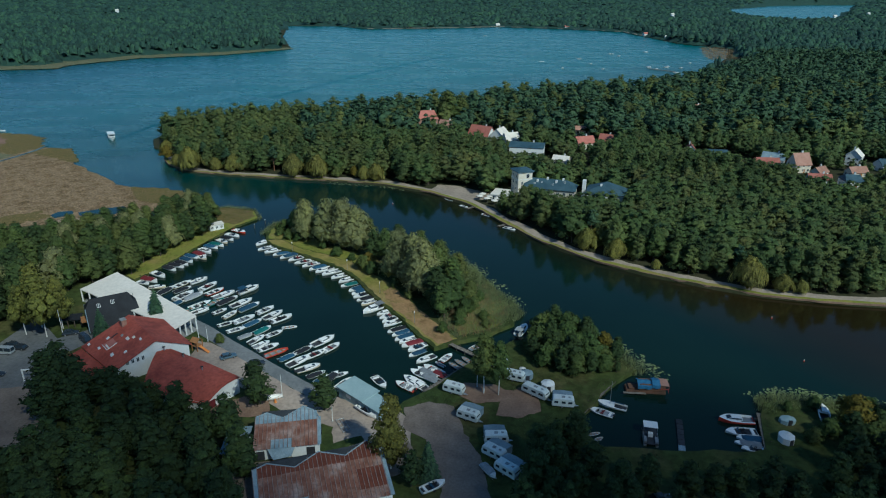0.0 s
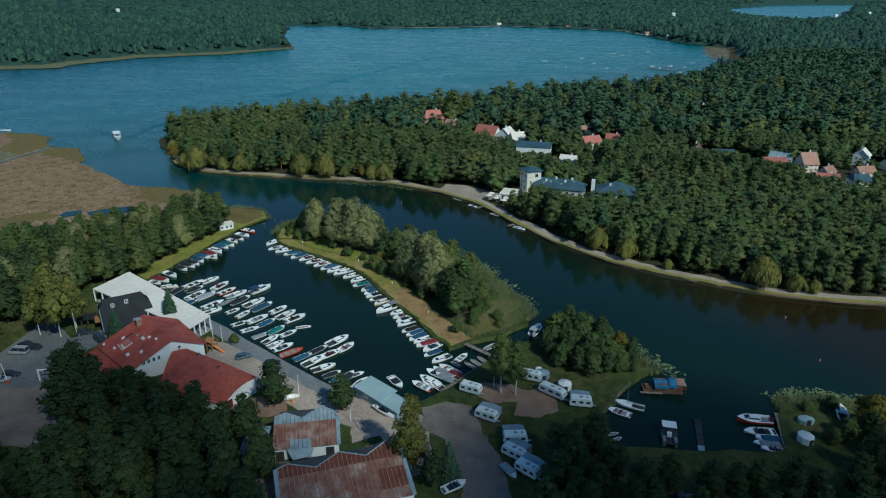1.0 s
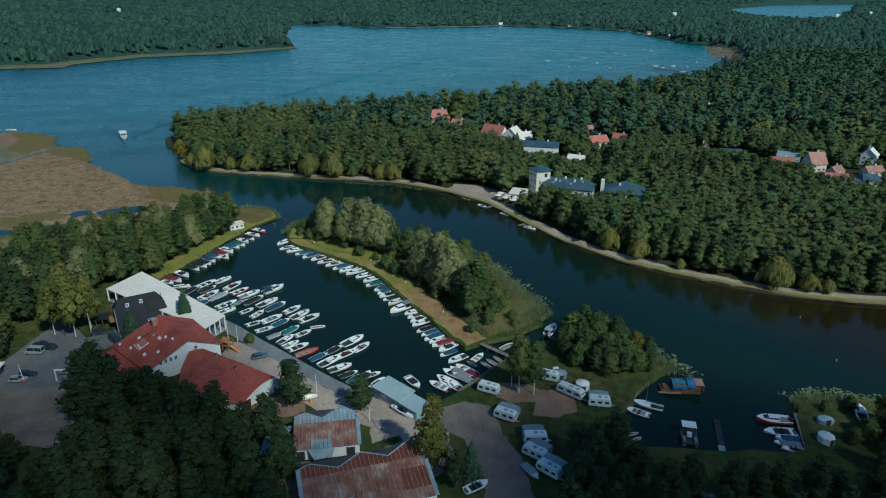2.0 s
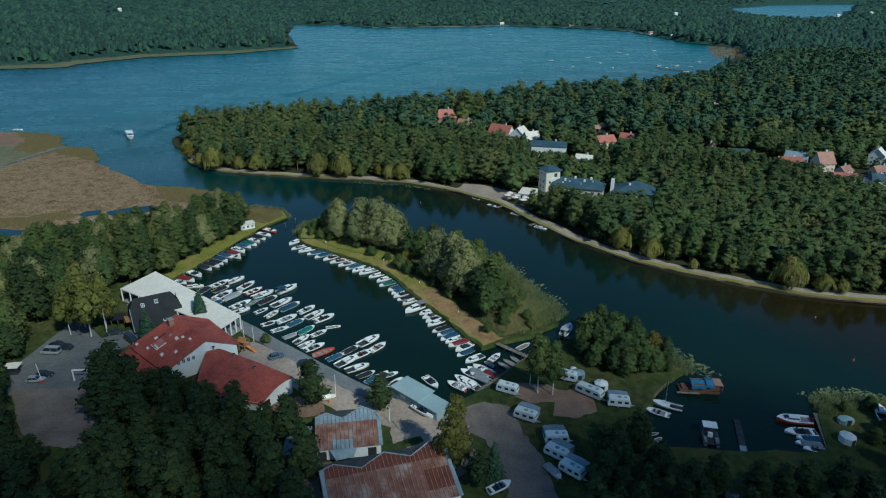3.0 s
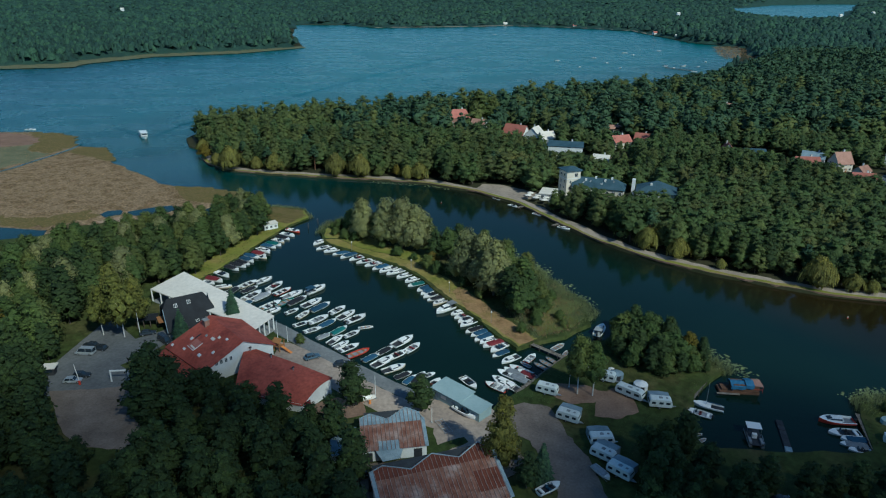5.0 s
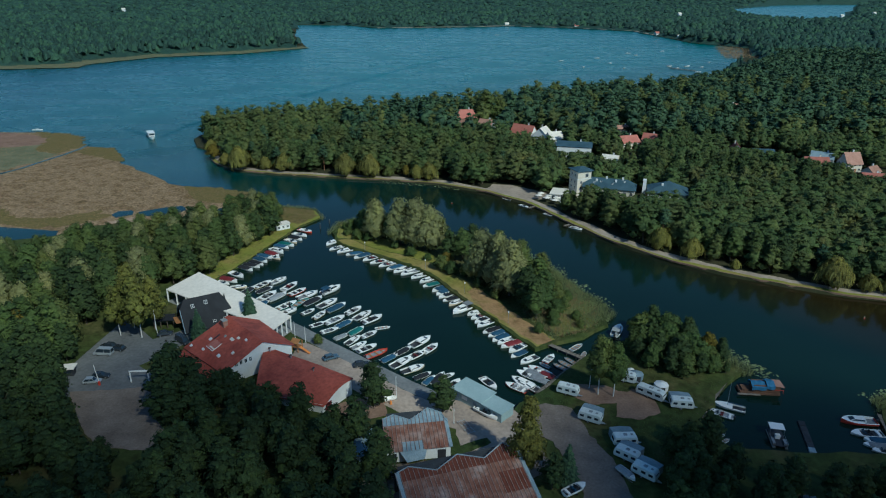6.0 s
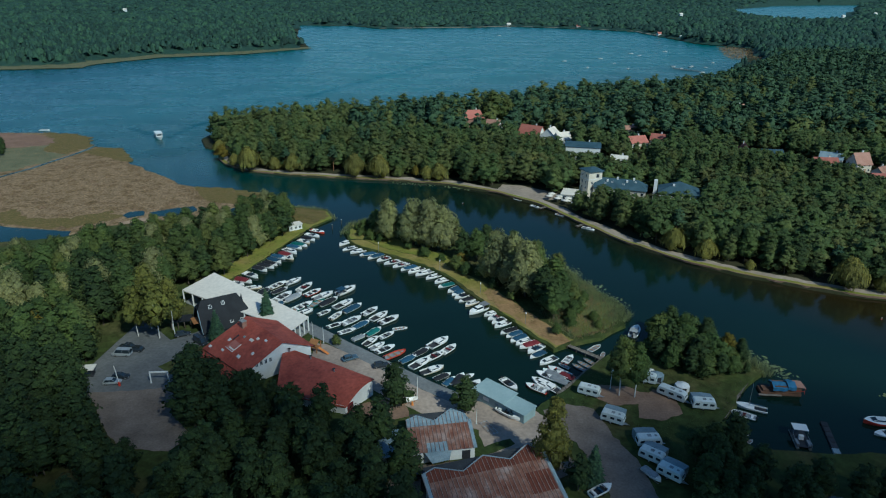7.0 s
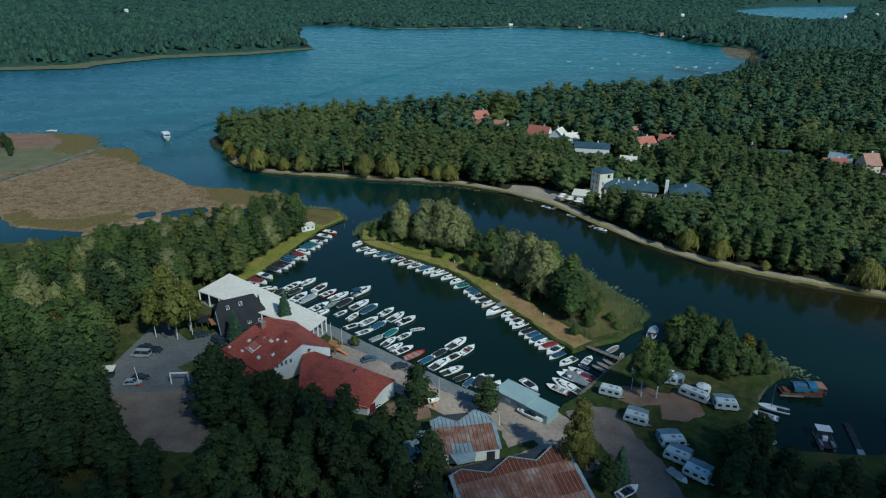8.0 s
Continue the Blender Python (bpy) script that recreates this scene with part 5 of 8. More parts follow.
def canopy(name, label, rows, across, height, material, seed):
    """Far woods: small rounded crowns, row behind row, over a closed shaded layer."""
    crng = np.random.default_rng(seed)
    ys = [rows[0][0]]
    for upto, step in rows[1:]:
        while ys[-1] < upto:
            ys.append(ys[-1] * (1 + step))
    side = np.arange(-0.8, 0.84, across)
    U, R = np.meshgrid(side, np.array(ys))
    Xc = ((U + crng.uniform(-0.45, 0.45, U.shape) * across) * R).ravel()
    Yc = (R * (1 + crng.uniform(-0.5, 0.5, U.shape) * 0.006)).ravel()
    ok = inside(FAR_LAND, Xc, Yc) & ~inside(LAKE_EAST, Xc, Yc) & ~inside(PENINSULA_WOOD, Xc, Yc) & ~inside(REED_BAY, Xc, Yc) & ~inside(COVE, Xc, Yc)
    ok &= (edge_distance(FAR_LAND, Xc, Yc) > 11) & ~inside(HEADLAND_REED, Xc, Yc) & (edge_distance(LAKE_EAST, Xc, Yc) > 15)
    Xc, Yc = Xc[ok], Yc[ok]
    swell = np.sin(Xc * 0.004 + 1.3) * np.sin(Yc * 0.003) * 4 + np.clip((Yc - 3600) * 0.03, 0, 38)
    H = height + swell + crng.uniform(-6, 4.5, len(Xc))
    w = across * Yc * crng.uniform(0.4, 1.05, len(Xc))
    n, k = len(Xc), 5
    a = np.arange(k) * 2 * math.pi / k + crng.uniform(0, 6, n)[:, None]
    V = np.empty((n, 2 * k + 1, 3))
    V[:, 0] = np.stack([Xc, Yc, H], 1)
    for ring, (rad, drop) in enumerate(((0.55, 0.14), (1.0, 0.5))):
        rr = w[:, None] * rad * crng.uniform(0.5, 1.3, (n, k))
        s = slice(1 + ring * k, 1 + (ring + 1) * k)
        V[:, s, 0], V[:, s, 1] = Xc[:, None] + rr * np.cos(a), Yc[:, None] + rr * np.sin(a)
        V[:, s, 2] = (H - height * drop)[:, None] + crng.uniform(-2.6, 2.2, (n, k))
    tri = [(0, 1 + i, 1 + (i + 1) % k) for i in range(k)]
    for i in range(k):
        j = (i + 1) % k
        tri += [(1 + i, 1 + k + i, 1 + k + j), (1 + i, 1 + k + j, 1 + j)]
    T = (np.array(tri)[None] + (np.arange(n) * (2 * k + 1))[:, None, None]).reshape(-1, 3)
    g = Geo().add(V.reshape(-1, 3), None, T)
    xs, ys2 = np.arange(-0.85, 0.88, 0.012), [rows[0][0]]
    while ys2[-1] < rows[-1][0]:
        ys2.append(ys2[-1] * 1.014)
    U, R = np.meshgrid(xs, np.array(ys2))
    Xf, Yf = U * R, R
    ok = inside(FAR_LAND, Xf, Yf) & ~inside(LAKE_EAST, Xf, Yf) & ~inside(PENINSULA_WOOD, Xf, Yf) & ~inside(REED_BAY, Xf, Yf) & ~inside(COVE, Xf, Yf) & (edge_distance(FAR_LAND, Xf, Yf) > 14) & ~inside(HEADLAND_REED, Xf, Yf)
    Z = np.where(ok, height * 0.5 + np.sin(Xf * 0.004 + 1.3) * np.sin(Yf * 0.003) * 4 + np.clip((Yf - 3600) * 0.03, 0, 38), 1.0)
    nr, nc = U.shape
    i = (np.arange(nr - 1)[:, None] * nc + np.arange(nc - 1)[None]).ravel()
    Q = np.stack([i, i + 1, i + nc + 1, i + nc], 1)
    Q = Q[ok.ravel()[Q].any(1)]
    g.add(np.stack([Xf.ravel(), Yf.ravel(), Z.ravel()], 1), Q)
    return tagged(new(name, g.mesh(name, material, True)), label, "trees", kind="stuff")


canopy("far_woodland", "far woods on the lake's other shore, blue-green in colour for haze", [(780, 0), (1500, 0.008), (5250, 0.0145)], 0.0073, 16, M["canopy"], 3)


# ---- reeds ----
def reeds(name, label, X, Y, z, h, material, seed, blades=5, spread=0.5):
    rrng = np.random.default_rng(seed)
    n = len(X) * blades
    bx, by = np.repeat(X, blades) + rrng.normal(size=n) * spread, np.repeat(Y, blades) + rrng.normal(size=n) * spread
    hh = h * rrng.uniform(0.6, 1.25, n)
    a = rrng.uniform(-math.pi / 2, math.pi / 2, n)
    w = rrng.uniform(0.04, 0.1, n) * (0.6 + h * 0.2)
    lx, ly = rrng.normal(size=n) * 0.25 * hh, rrng.normal(size=n) * 0.25 * hh
    V = np.stack([np.stack([bx - w * np.cos(a), by - w * np.sin(a), np.full(n, z)], 1), np.stack([bx + w * np.cos(a), by + w * np.sin(a), np.full(n, z)], 1), np.stack([bx + lx, by + ly, z + hh], 1)], 1).reshape(-1, 3)
    up = rrng.normal(size=(n, 3)) * 0.35 + (0, -0.1, 1)
    up = np.repeat(up / np.linalg.norm(up, axis=1)[:, None], 3, axis=0)
    return tagged(new(name, mesh_np(name, V, None, np.arange(3 * n).reshape(-1, 3), material, True, up)), label, "reeds", kind="stuff")


X, Y = scatter(rng, MARSH, 1.7)
keep = (X > -345) & ~((Y < 300) & (X < -182) & (Y < 256 + (X < -210) * 10)) & (np.abs(X + 258 + (Y - 370) * -0.12) > 3)
for spot in ((-170, 279, 5), (-161, 280, 4), (-154, 282, 6.5), (-163, 257, 7), (-171, 257, 4), (-163, 268, 7), (-149, 287, 4), (-200, 250, 10)):
    keep &= np.hypot(X - spot[0], Y - spot[1]) > spot[2]
X, Y = X[keep], Y[keep]
green = inside(OLIVE, X, Y) | inside(TUFT, X, Y) | inside(POINT, X, Y) | inside(EDGE, X, Y) | (inside(SEDGE, X, Y) & (rng.uniform(size=len(X)) < 0.5))
reeds("reed_bed", "dry brown reeds of the marsh", X[~green], Y[~green], 0.15, 0.75, M["reed_dry"], 1, 4, 0.7)
reeds("reed_bed", "olive green sedge of the marsh's edges", X[green], Y[green], 0.15, 0.55, M["reed_dry"], 2, 3, 0.7)
for i, (x, y, h) in enumerate([(-318, 408, 8), (-310, 404, 9), (-303, 397, 8), (-298, 390, 7), (-305, 386, 8), (-313, 394, 9), (-322, 400, 9), (-294, 383, 5)]):
    tree("alder", i % 3, x, y, h * 1.1, i * 70, "dark alder of a clump in the marsh", 0.3, "marsh alders")
X, Y = scatter(rng, HEADLAND_REED, 4)
reeds("reed_bed", "pale reed belt along the wooded headland", X, Y, 0.9, 2.0, M["reed_pale"], 3, 5, 2)
SPIT_REED = [(-2, 238), (11, 221.5), (18, 204), (26, 186), (22, 178), (14, 182), (8, 196), (8, 208), (0, 228)]
X, Y = scatter(rng, SPIT_REED, 1.0)
reeds("reed_bed", "tall pale green reeds on the channel bank", X, Y, 0.4, 1.7, M["reed"], 4, 15, 0.5)
ROOT_REED = [(3, 168.5), (10, 170.5), (18.5, 176.5), (22, 186), (14, 206), (8, 200), (4, 192), (-3, 186)]
X, Y = scatter(rng, ROOT_REED, 0.9)
half = rng.uniform(size=len(X)) < 0.25
reeds("reed_bed", "brown reeds on the spit's root", X[half], Y[half], 0.9, 1.3, M["reed_dry"], 8, 14, 0.6)
reeds("reed_bed", "green reeds on the spit's root", X[~half], Y[~half], 0.9, 1.2, M["reed"], 12, 14, 0.6)
X, Y = scatter(rng, [(-112, 283), (-107, 288), (-99.5, 292), (-87, 287.5), (-80, 275), (-82, 273), (-86.5, 283), (-99.5, 286), (-106, 283)], 0.9)
reeds("reed_bed", "pale reeds round the wooded point", X, Y, 0.1, 1.3, M["reed"], 10, 8, 0.5)
X, Y = scatter(rng, [(-76, 255), (-74, 268), (-65, 274.5), (-39, 263), (-20, 250.5), (-22, 246), (-40, 258), (-64, 268), (-71, 264), (-72, 255)], 0.9)
reeds("reed_bed", "green reeds along the spit's channel side", X, Y, 0.1, 1.7, M["reed"], 11, 8, 0.5)
for seed, zone in ((21, [(-107, 209), (-100.4, 226), (-93, 250.5), (-88.5, 263.5), (-84, 275), (-88, 283), (-100, 287), (-105, 283), (-96, 266), (-103, 236), (-112, 210)]),
                   (22, [(-71, 252), (-64, 245), (-55, 237), (-44, 230.5), (-31, 222), (-27, 226), (-40, 238), (-52, 248), (-64, 264), (-71, 262)]),
                   (23, [(-62, 238.5), (-46, 227.5), (-30, 212), (-18, 190.5), (-6, 171.5), (-1, 166), (3, 169), (-11, 193), (-31, 221), (-55, 237)])):
    X, Y = scatter(rng, zone, 1.0)
    tall_grass = np.array([noise.noise(Vector((x * 0.18, y * 0.18, seed))) for x, y in zip(X, Y)]) > 0.02
    reeds("grass_tufts", "uneven tufts of long grass on the bank", X[tall_grass], Y[tall_grass], 1.0, 0.45, M["leaf_willow"], seed, 6, 0.35)
for i, (x, y, h) in enumerate([(-99, 263, 3), (-102, 254, 3.5), (-105, 243, 3), (-108, 230, 3.5), (-101, 276, 4), (-69, 259, 3), (-63, 251, 3.5), (-41, 233, 3), (-34, 226, 3)]):
    tree("bush", i % 3, x, y, h, i * 83, "low green bush on the grassy bank", group="bank bushes")
LAWN = [(-8, 136), (-2, 143), (10, 157), (20, 166), (27, 170), (44, 163), (50, 153), (45, 147), (32, 131), (31, 120), (16, 115), (12, 128), (4, 136)]
X, Y = scatter(rng, LAWN, 0.9)
clump = np.array([noise.noise(Vector((x * 0.22, y * 0.22, 31))) for x, y in zip(X, Y)]) > -0.05
clump &= ~inside([(11, 130), (15, 141), (24, 144), (26, 132)], X, Y) & ~inside([(1, 140), (6, 147), (18, 144), (16, 136), (6, 134)], X, Y)
reeds("grass_tufts", "uneven tufts of long grass on the camp lawn", X[clump], Y[clump], 0.98, 0.32, M["leaf"], 41, 5, 0.4)
CHANNEL_REED = [(28, 178), (36, 176), (47, 169.5), (53, 159), (56, 151), (51, 150), (47, 158), (43, 165), (33, 173)]
X, Y = scatter(rng, CHANNEL_REED, 1.0)
reeds("reed_bed", "green reeds round the thicket point", X, Y, 0.2, 1.8, M["reed"], 5, 11, 0.5)
SOUTH_REED = [(77.5, 135), (79, 140), (85, 141.5), (92, 141), (100, 138.5), (112, 136.5), (130, 134.5), (130, 130), (110, 131), (98, 134), (86, 134.5), (79, 132.5)]
X, Y = scatter(rng, SOUTH_REED, 1.0)
reeds("reed_bed", "pale reeds on the bank of the bay", X, Y, 0.2, 1.8, M["reed"], 6, 15, 0.5)
X, Y = scatter(rng, REED_BAY, 3)
reeds("reed_bed", "brown reed bed in a far bay", X, Y, 0, 3.0, M["reed_dry"], 7, 5, 2.0)


def lily_pads(label, line, width, n, seed):
    """Floating leaves in loose drifts off the reeds."""
    lrng = np.random.default_rng(seed)
    L = np.array(line, float)
    t = lrng.uniform(0, len(L) - 1, n)
    k = t.astype(int)
    P = L[k] + (L[k + 1] - L[k]) * (t - k)[:, None]
    drift = np.array([noise.noise(Vector((x * 0.35, y * 0.35, seed))) for x, y in P])
    P = P[drift > -0.1] + lrng.normal(size=(int((drift > -0.1).sum()), 2)) * width
    r = lrng.uniform(0.15, 0.42, len(P))
    a = np.arange(6) * math.pi / 3 + lrng.uniform(0, 6, (len(P), 1))
    V = np.stack([P[:, :1] + r[:, None] * np.cos(a), P[:, 1:] + r[:, None] * np.sin(a), np.full((len(P), 6), 0.03) + lrng.uniform(0, 0.02, (len(P), 1))], 2).reshape(-1, 3)
    b = np.arange(len(P))[:, None] * 6
    Q = np.concatenate([b + (0, 1, 2, 3), b + (0, 3, 4, 5)])
    return tagged(new("lily_pads", mesh_np("lily_pads", V, Q, None, M["reed"])), label, "water plants", kind="stuff")


lily_pads("pale green lily pads off the thicket reeds", [(30, 179.5), (38, 177.5), (48, 171), (54.5, 161), (58, 152), (57, 147)], 1.1, 420, 3)
lily_pads("pale green lily pads off the spit's reeds", [(3, 240), (13, 223), (20, 206), (28, 187), (26, 178)], 1.0, 380, 4)
lily_pads("pale green lily pads along the bay's reeds", [(79, 142), (86, 144), (94, 143), (104, 140), (118, 137.5)], 1.0, 260, 5)
lily_pads("lily pads along the promenade bank", [(-60, 333), (-45, 330), (-31, 326.5), (-20, 321)], 1.0, 160, 6)


# ---- buildings ----
def window(parent, m, w, h, frame_col="plaster"):
    """A framed pane let into a wall; m: middle of the pane, x across, y outwards."""
    f = Geo()
    for x0, x1, z0, z1 in ((-w / 2, -w / 2 + 0.09, -h / 2, h / 2), (w / 2 - 0.09, w / 2, -h / 2, h / 2), (-w / 2 + 0.09, w / 2 - 0.09, h / 2 - 0.09, h / 2), (-w / 2 + 0.09, w / 2 - 0.09, -h / 2, -h / 2 + 0.09), (-0.03, 0.03, -h / 2 + 0.09, h / 2 - 0.09)):
        f.box((x0, -0.02, z0), (x1, 0.07, z1))
    win = part("window", f, M[frame_col], parent, "", m)
    part("pane", Geo().box((-w / 2 + 0.06, 0.0, -h / 2 + 0.06), (w / 2 - 0.06, 0.03, h / 2 - 0.06)), M["glass"], win)
    return win


def house(name, label, x, y, turn, w, l, eave, ridge, roof, wall="plaster", storeys=1, hip=0.0, chimney=True, z=1.0, skylight=0):
    """A house with gables at its ends (along x), overhanging roof, windows, door and chimney."""
    top = thing(name, label, "house", pose(x, y, z, 0, 0, turn))
    g = Geo()
    a, b = l / 2, w / 2
    k = hip * a
    V = [(-a, -b, 0), (a, -b, 0), (a, b, 0), (-a, b, 0), (-a, -b, eave), (a, -b, eave), (a, b, eave), (-a, b, eave), (-a + k, 0, ridge - 0.12), (a - k, 0, ridge - 0.12)]
    g.add(V, [(0, 1, 5, 4), (2, 3, 7, 6), (1, 2, 6, 5), (3, 0, 4, 7)], [(5, 6, 9), (7, 4, 8)] if hip == 0 else None)
    part("wall", g, M[wall], top)
    o, s = 0.45, (ridge - eave) / b
    e = eave - o * s
    oo = o if hip == 0 else 0
    for side in (-1, 1):
        c = [(-a - o, side * (b + o), e), (a + o, side * (b + o), e), (a + oo - k, 0, ridge), (-a - oo + k, 0, ridge)]
        part("roof", Geo().slab(c if side < 0 else c[::-1], 0.18), M[roof], top)
    if hip:
        for side in (-1, 1):
            c = [(side * (a + o), side * -(b + o), e), (side * (a + o), side * (b + o), e), (side * (a - k), 0, ridge)]
            part("roof", Geo().slab(c, 0.18), M[roof], top)
    for st in range(storeys):
        zc = 1.5 + st * 2.7
        n = max(2, int(l / 3))
        for i in range(n):
            xx = -a + (i + 0.5) * l / n
            window(top, pose(xx, -b, zc, 0, 0, 180), 1.2, 1.3)
            if i % 2:
                window(top, pose(xx, b, zc), 1.2, 1.3)
        for side in (-1, 1):
            if st * 2.7 + 2.4 < eave + 0.5:
                for yy in (-b / 2, b / 2):
                    window(top, pose(side * a, yy, zc, 0, 0, -90 * side), 1.1, 1.3)
    d = part("door", Geo().box((-0.5, -b - 0.06, 0), (0.5, -b + 0.02, 2.05)), M["timber"], top, "brown wooden door", pose(a * 0.15, 0, 0))
    part("handle", Geo().tube((0.38, -b - 0.06, 1.0), (0.38, -b - 0.14, 1.0), 0.03, 0.03, 6), M["steel"], d)
    if chimney:
        c = part("chimney", Geo().box((-0.4, -0.3, ridge - 1.2), (0.4, 0.3, ridge + 0.9)), M["plaster"], top, "", pose(a * 0.35, b * 0.25, 0))
        part("cap", Geo().box((-0.5, -0.4, ridge + 0.9), (0.5, 0.4, ridge + 1.02)), M["concrete"], c)
    ang = math.degrees(math.atan(s))
    for i in range(skylight):
        window(top, pose(-a + (i + 1) * l / (skylight + 1), -b * 0.5, (eave + ridge) / 2 + 0.12, 0, 0, 180) @ pose(0, 0, 0, 90 - ang), 0.9, 1.2)
    return top


house("house", "dark red tiled villa with white chimneys in the wood", -12, 474, 10, 11, 14, 8, 13, "red_tile", "brown_tile", 2, 0.3)
house("house", "white and red gabled villa at the wood's edge", 2, 459, -30, 8, 10, 5, 9, "brown_tile", "plaster", 1)
house("house", "white house with a bright red tiled roof", 25, 433, -35, 10, 15, 5, 10.5, "red_tile", "plaster", 2)
house("house", "white gabled house with a pale roof", 36.5, 426, 60, 10, 10, 6, 10.5, "white_roof", "plaster", 2)
house("house", "small white gabled house beside the red roof", 43, 419, 20, 8, 9, 5, 9, "white_roof", "plaster", 2)
house("house", "low white house with a dark grey-green flat-pitched roof", 50, 388, -12, 15, 20, 8, 9.4, "slate", "plaster", 2)
house("house", "small cream house with a pale roof", 68, 372, -25, 6, 9, 3.5, 5.5, "white_roof", "cream_wall", 1)
house("house", "cream house with a red tiled roof among trees", 89, 414, 20, 9, 12, 4.5, 8, "red_tile", "cream_wall", 1)
house("house", "small house with a salmon roof beside the cream one", 106, 423, -30, 7, 9, 4, 7.5, "red_tile", "cream_wall", 1)
house("house", "tall cream house in the pine wood", 94, 447, 0, 6, 9, 6, 8, "brown_tile", "cream_wall", 2)
house("house", "small house with a pink-red roof in the wood", 153, 402, 75, 6, 8, 3, 6.5, "red_tile", "plaster", 1)
house("house", "long low dark-roofed house in the wood", 167, 396, -8, 7, 12, 2.6, 4.2, "slate", "plaster", 1, 0, False)
house("house", "long house with a bright red roof", 186, 371, -5, 6, 13, 3, 5.5, "red_tile", "plaster", 1)
house("house", "grey-roofed house behind the red one", 193, 377, -35, 7, 12, 4, 7, "zinc", "plaster", 1)
house("house", "tall cream house with a brown tiled roof", 200, 362, 8, 9, 9, 5, 10.5, "brown_tile", "cream_wall", 2)
house("house", "low house with a salmon red roof", 199, 338, -12, 6, 11, 3, 5, "red_tile", "plaster", 1)
house("house", "white house with a slate blue roof", 212, 331, -5, 9, 9, 4, 6.5, "slate", "plaster", 1, 0.2)
house("house", "pale pink gabled house among trees", 240, 377, 50, 8, 8, 6, 9.5, "white_roof", "plaster", 2)
house("house", "slate roofed house at the wood's edge", 252, 364, 0, 9, 12, 4, 7, "slate", "plaster", 1)
house("house", "white house deep in the wood", 12, 490, 15, 7, 10, 6, 9, "white_roof", "plaster", 2)
house("house", "cream house deep in the pine wood", 203, 534, 10, 8, 11, 6, 9, "brown_tile", "cream_wall", 2)
house("house", "pale cottage beside the red roofed house", 206, 351, 30, 6, 8, 3, 5.5, "brown_tile", "cream_wall", 1)
house("house", "cream cottage at the road", 227, 352, 10, 6, 10, 3, 5.5, "brown_tile", "cream_wall", 1)

# the promenade hotel: tower, slate-roofed wing, pavilion, white terrace
hotel = thing("hotel", "cream hotel with a square tower and blue slate roofs", "hotel", pose(38, 309, 1, 0, 0, -18))
turned = pose(0, 0, 0, 0, 0, 38)


def tower_ring(half, z):
    return [tuple(turned @ Vector((x, y, z))) for x, y in ((-half, -half), (half, -half), (half, half), (-half, half))]


def tower_block(half, z0, z1):
    return Geo().add(tower_ring(half, z0) + tower_ring(half, z1), [(3, 2, 1, 0), (4, 5, 6, 7), (0, 1, 5, 4), (1, 2, 6, 5), (2, 3, 7, 6), (3, 0, 4, 7)])


part("tower", tower_block(3.7, 0, 13.2), M["cream_wall"], hotel, "square cream tower")
part("string_course", tower_block(3.82, 9.3, 9.6), M["plaster"], hotel)
part("cornice", tower_block(4.1, 12.9, 13.2), M["plaster"], hotel)
part("tower_roof", Geo().add(tower_ring(4.5, 13.2) + tower_ring(4.5, 13.45) + [(0, 0, 14.9)], [(3, 2, 1, 0), (0, 1, 5, 4), (1, 2, 6, 5), (2, 3, 7, 6), (3, 0, 4, 7)], [(4, 5, 8), (5, 6, 8), (6, 7, 8), (7, 4, 8)]), M["slate"], hotel, "low slate pyramid roof")
for zc in (2, 5, 7.8, 11.1):
    for xx in ((-1.6, 1.6) if zc < 9 else (1.3,)):
        window(hotel, turned @ pose(xx, -3.7, zc, 0, 0, 180), 1.0 if zc < 9 else 1.7, 1.5 if zc < 9 else 1.9)
    for yy in (-1.5, 1.5):
        window(hotel, turned @ pose(-3.7, yy, zc, 0, 0, 90), 1.0, 1.5)
part("chimney", Geo().box((29.2, -0.8, 0), (30.8, 0.8, 11.2)), M["plaster"], hotel, "tall white chimney")
for xx, yy, zz in ((8, -1.5, 8.6), (12.5, 0.2, 9.6), (17, -1.2, 8.8), (20, 0.4, 9.7), (38, -2.4, 9.4)):
    part("roof_vent", Geo().box((xx - 0.45, yy - 0.45, zz), (xx + 0.45, yy + 0.45, zz + 1.1)), M["plaster"], hotel, "small white roof vent")
part("wing", Geo().box((2.0, -5, 0), (26, 6, 6.6)), M["cream_wall"], hotel)
for c in ([(1.8, -5.6, 6.5), (26.6, -5.6, 6.5), (22, 0.5, 10), (1.8, 0.5, 10)], [(26.6, 6.6, 6.5), (1.8, 6.6, 6.5), (1.8, 0.5, 10), (22, 0.5, 10)], [(26.6, -5.6, 6.5), (26.6, 6.6, 6.5), (22, 0.5, 10)]):
    part("roof", Geo().slab(c, 0.2), M["slate"], hotel)
for i in range(7):
    for zc in (1.7, 4.6):
        window(hotel, pose(6.5 + i * 3, -5, zc, 0, 0, 180), 1.4, 1.5)
    if i in (0, 1, 3, 5):
        window(hotel, pose(7 + i * 2.7 + 0.5 * (i % 2), -2.8 + 0.9 * (i % 3), 8.2 + 0.52 * (i % 3), 0, 0, 180) @ pose(0, 0, 0, 60), 0.8, 0.9)
part("pavilion", Geo().box((32, -6, 0), (49, 6, 7)), M["plaster"], hotel)
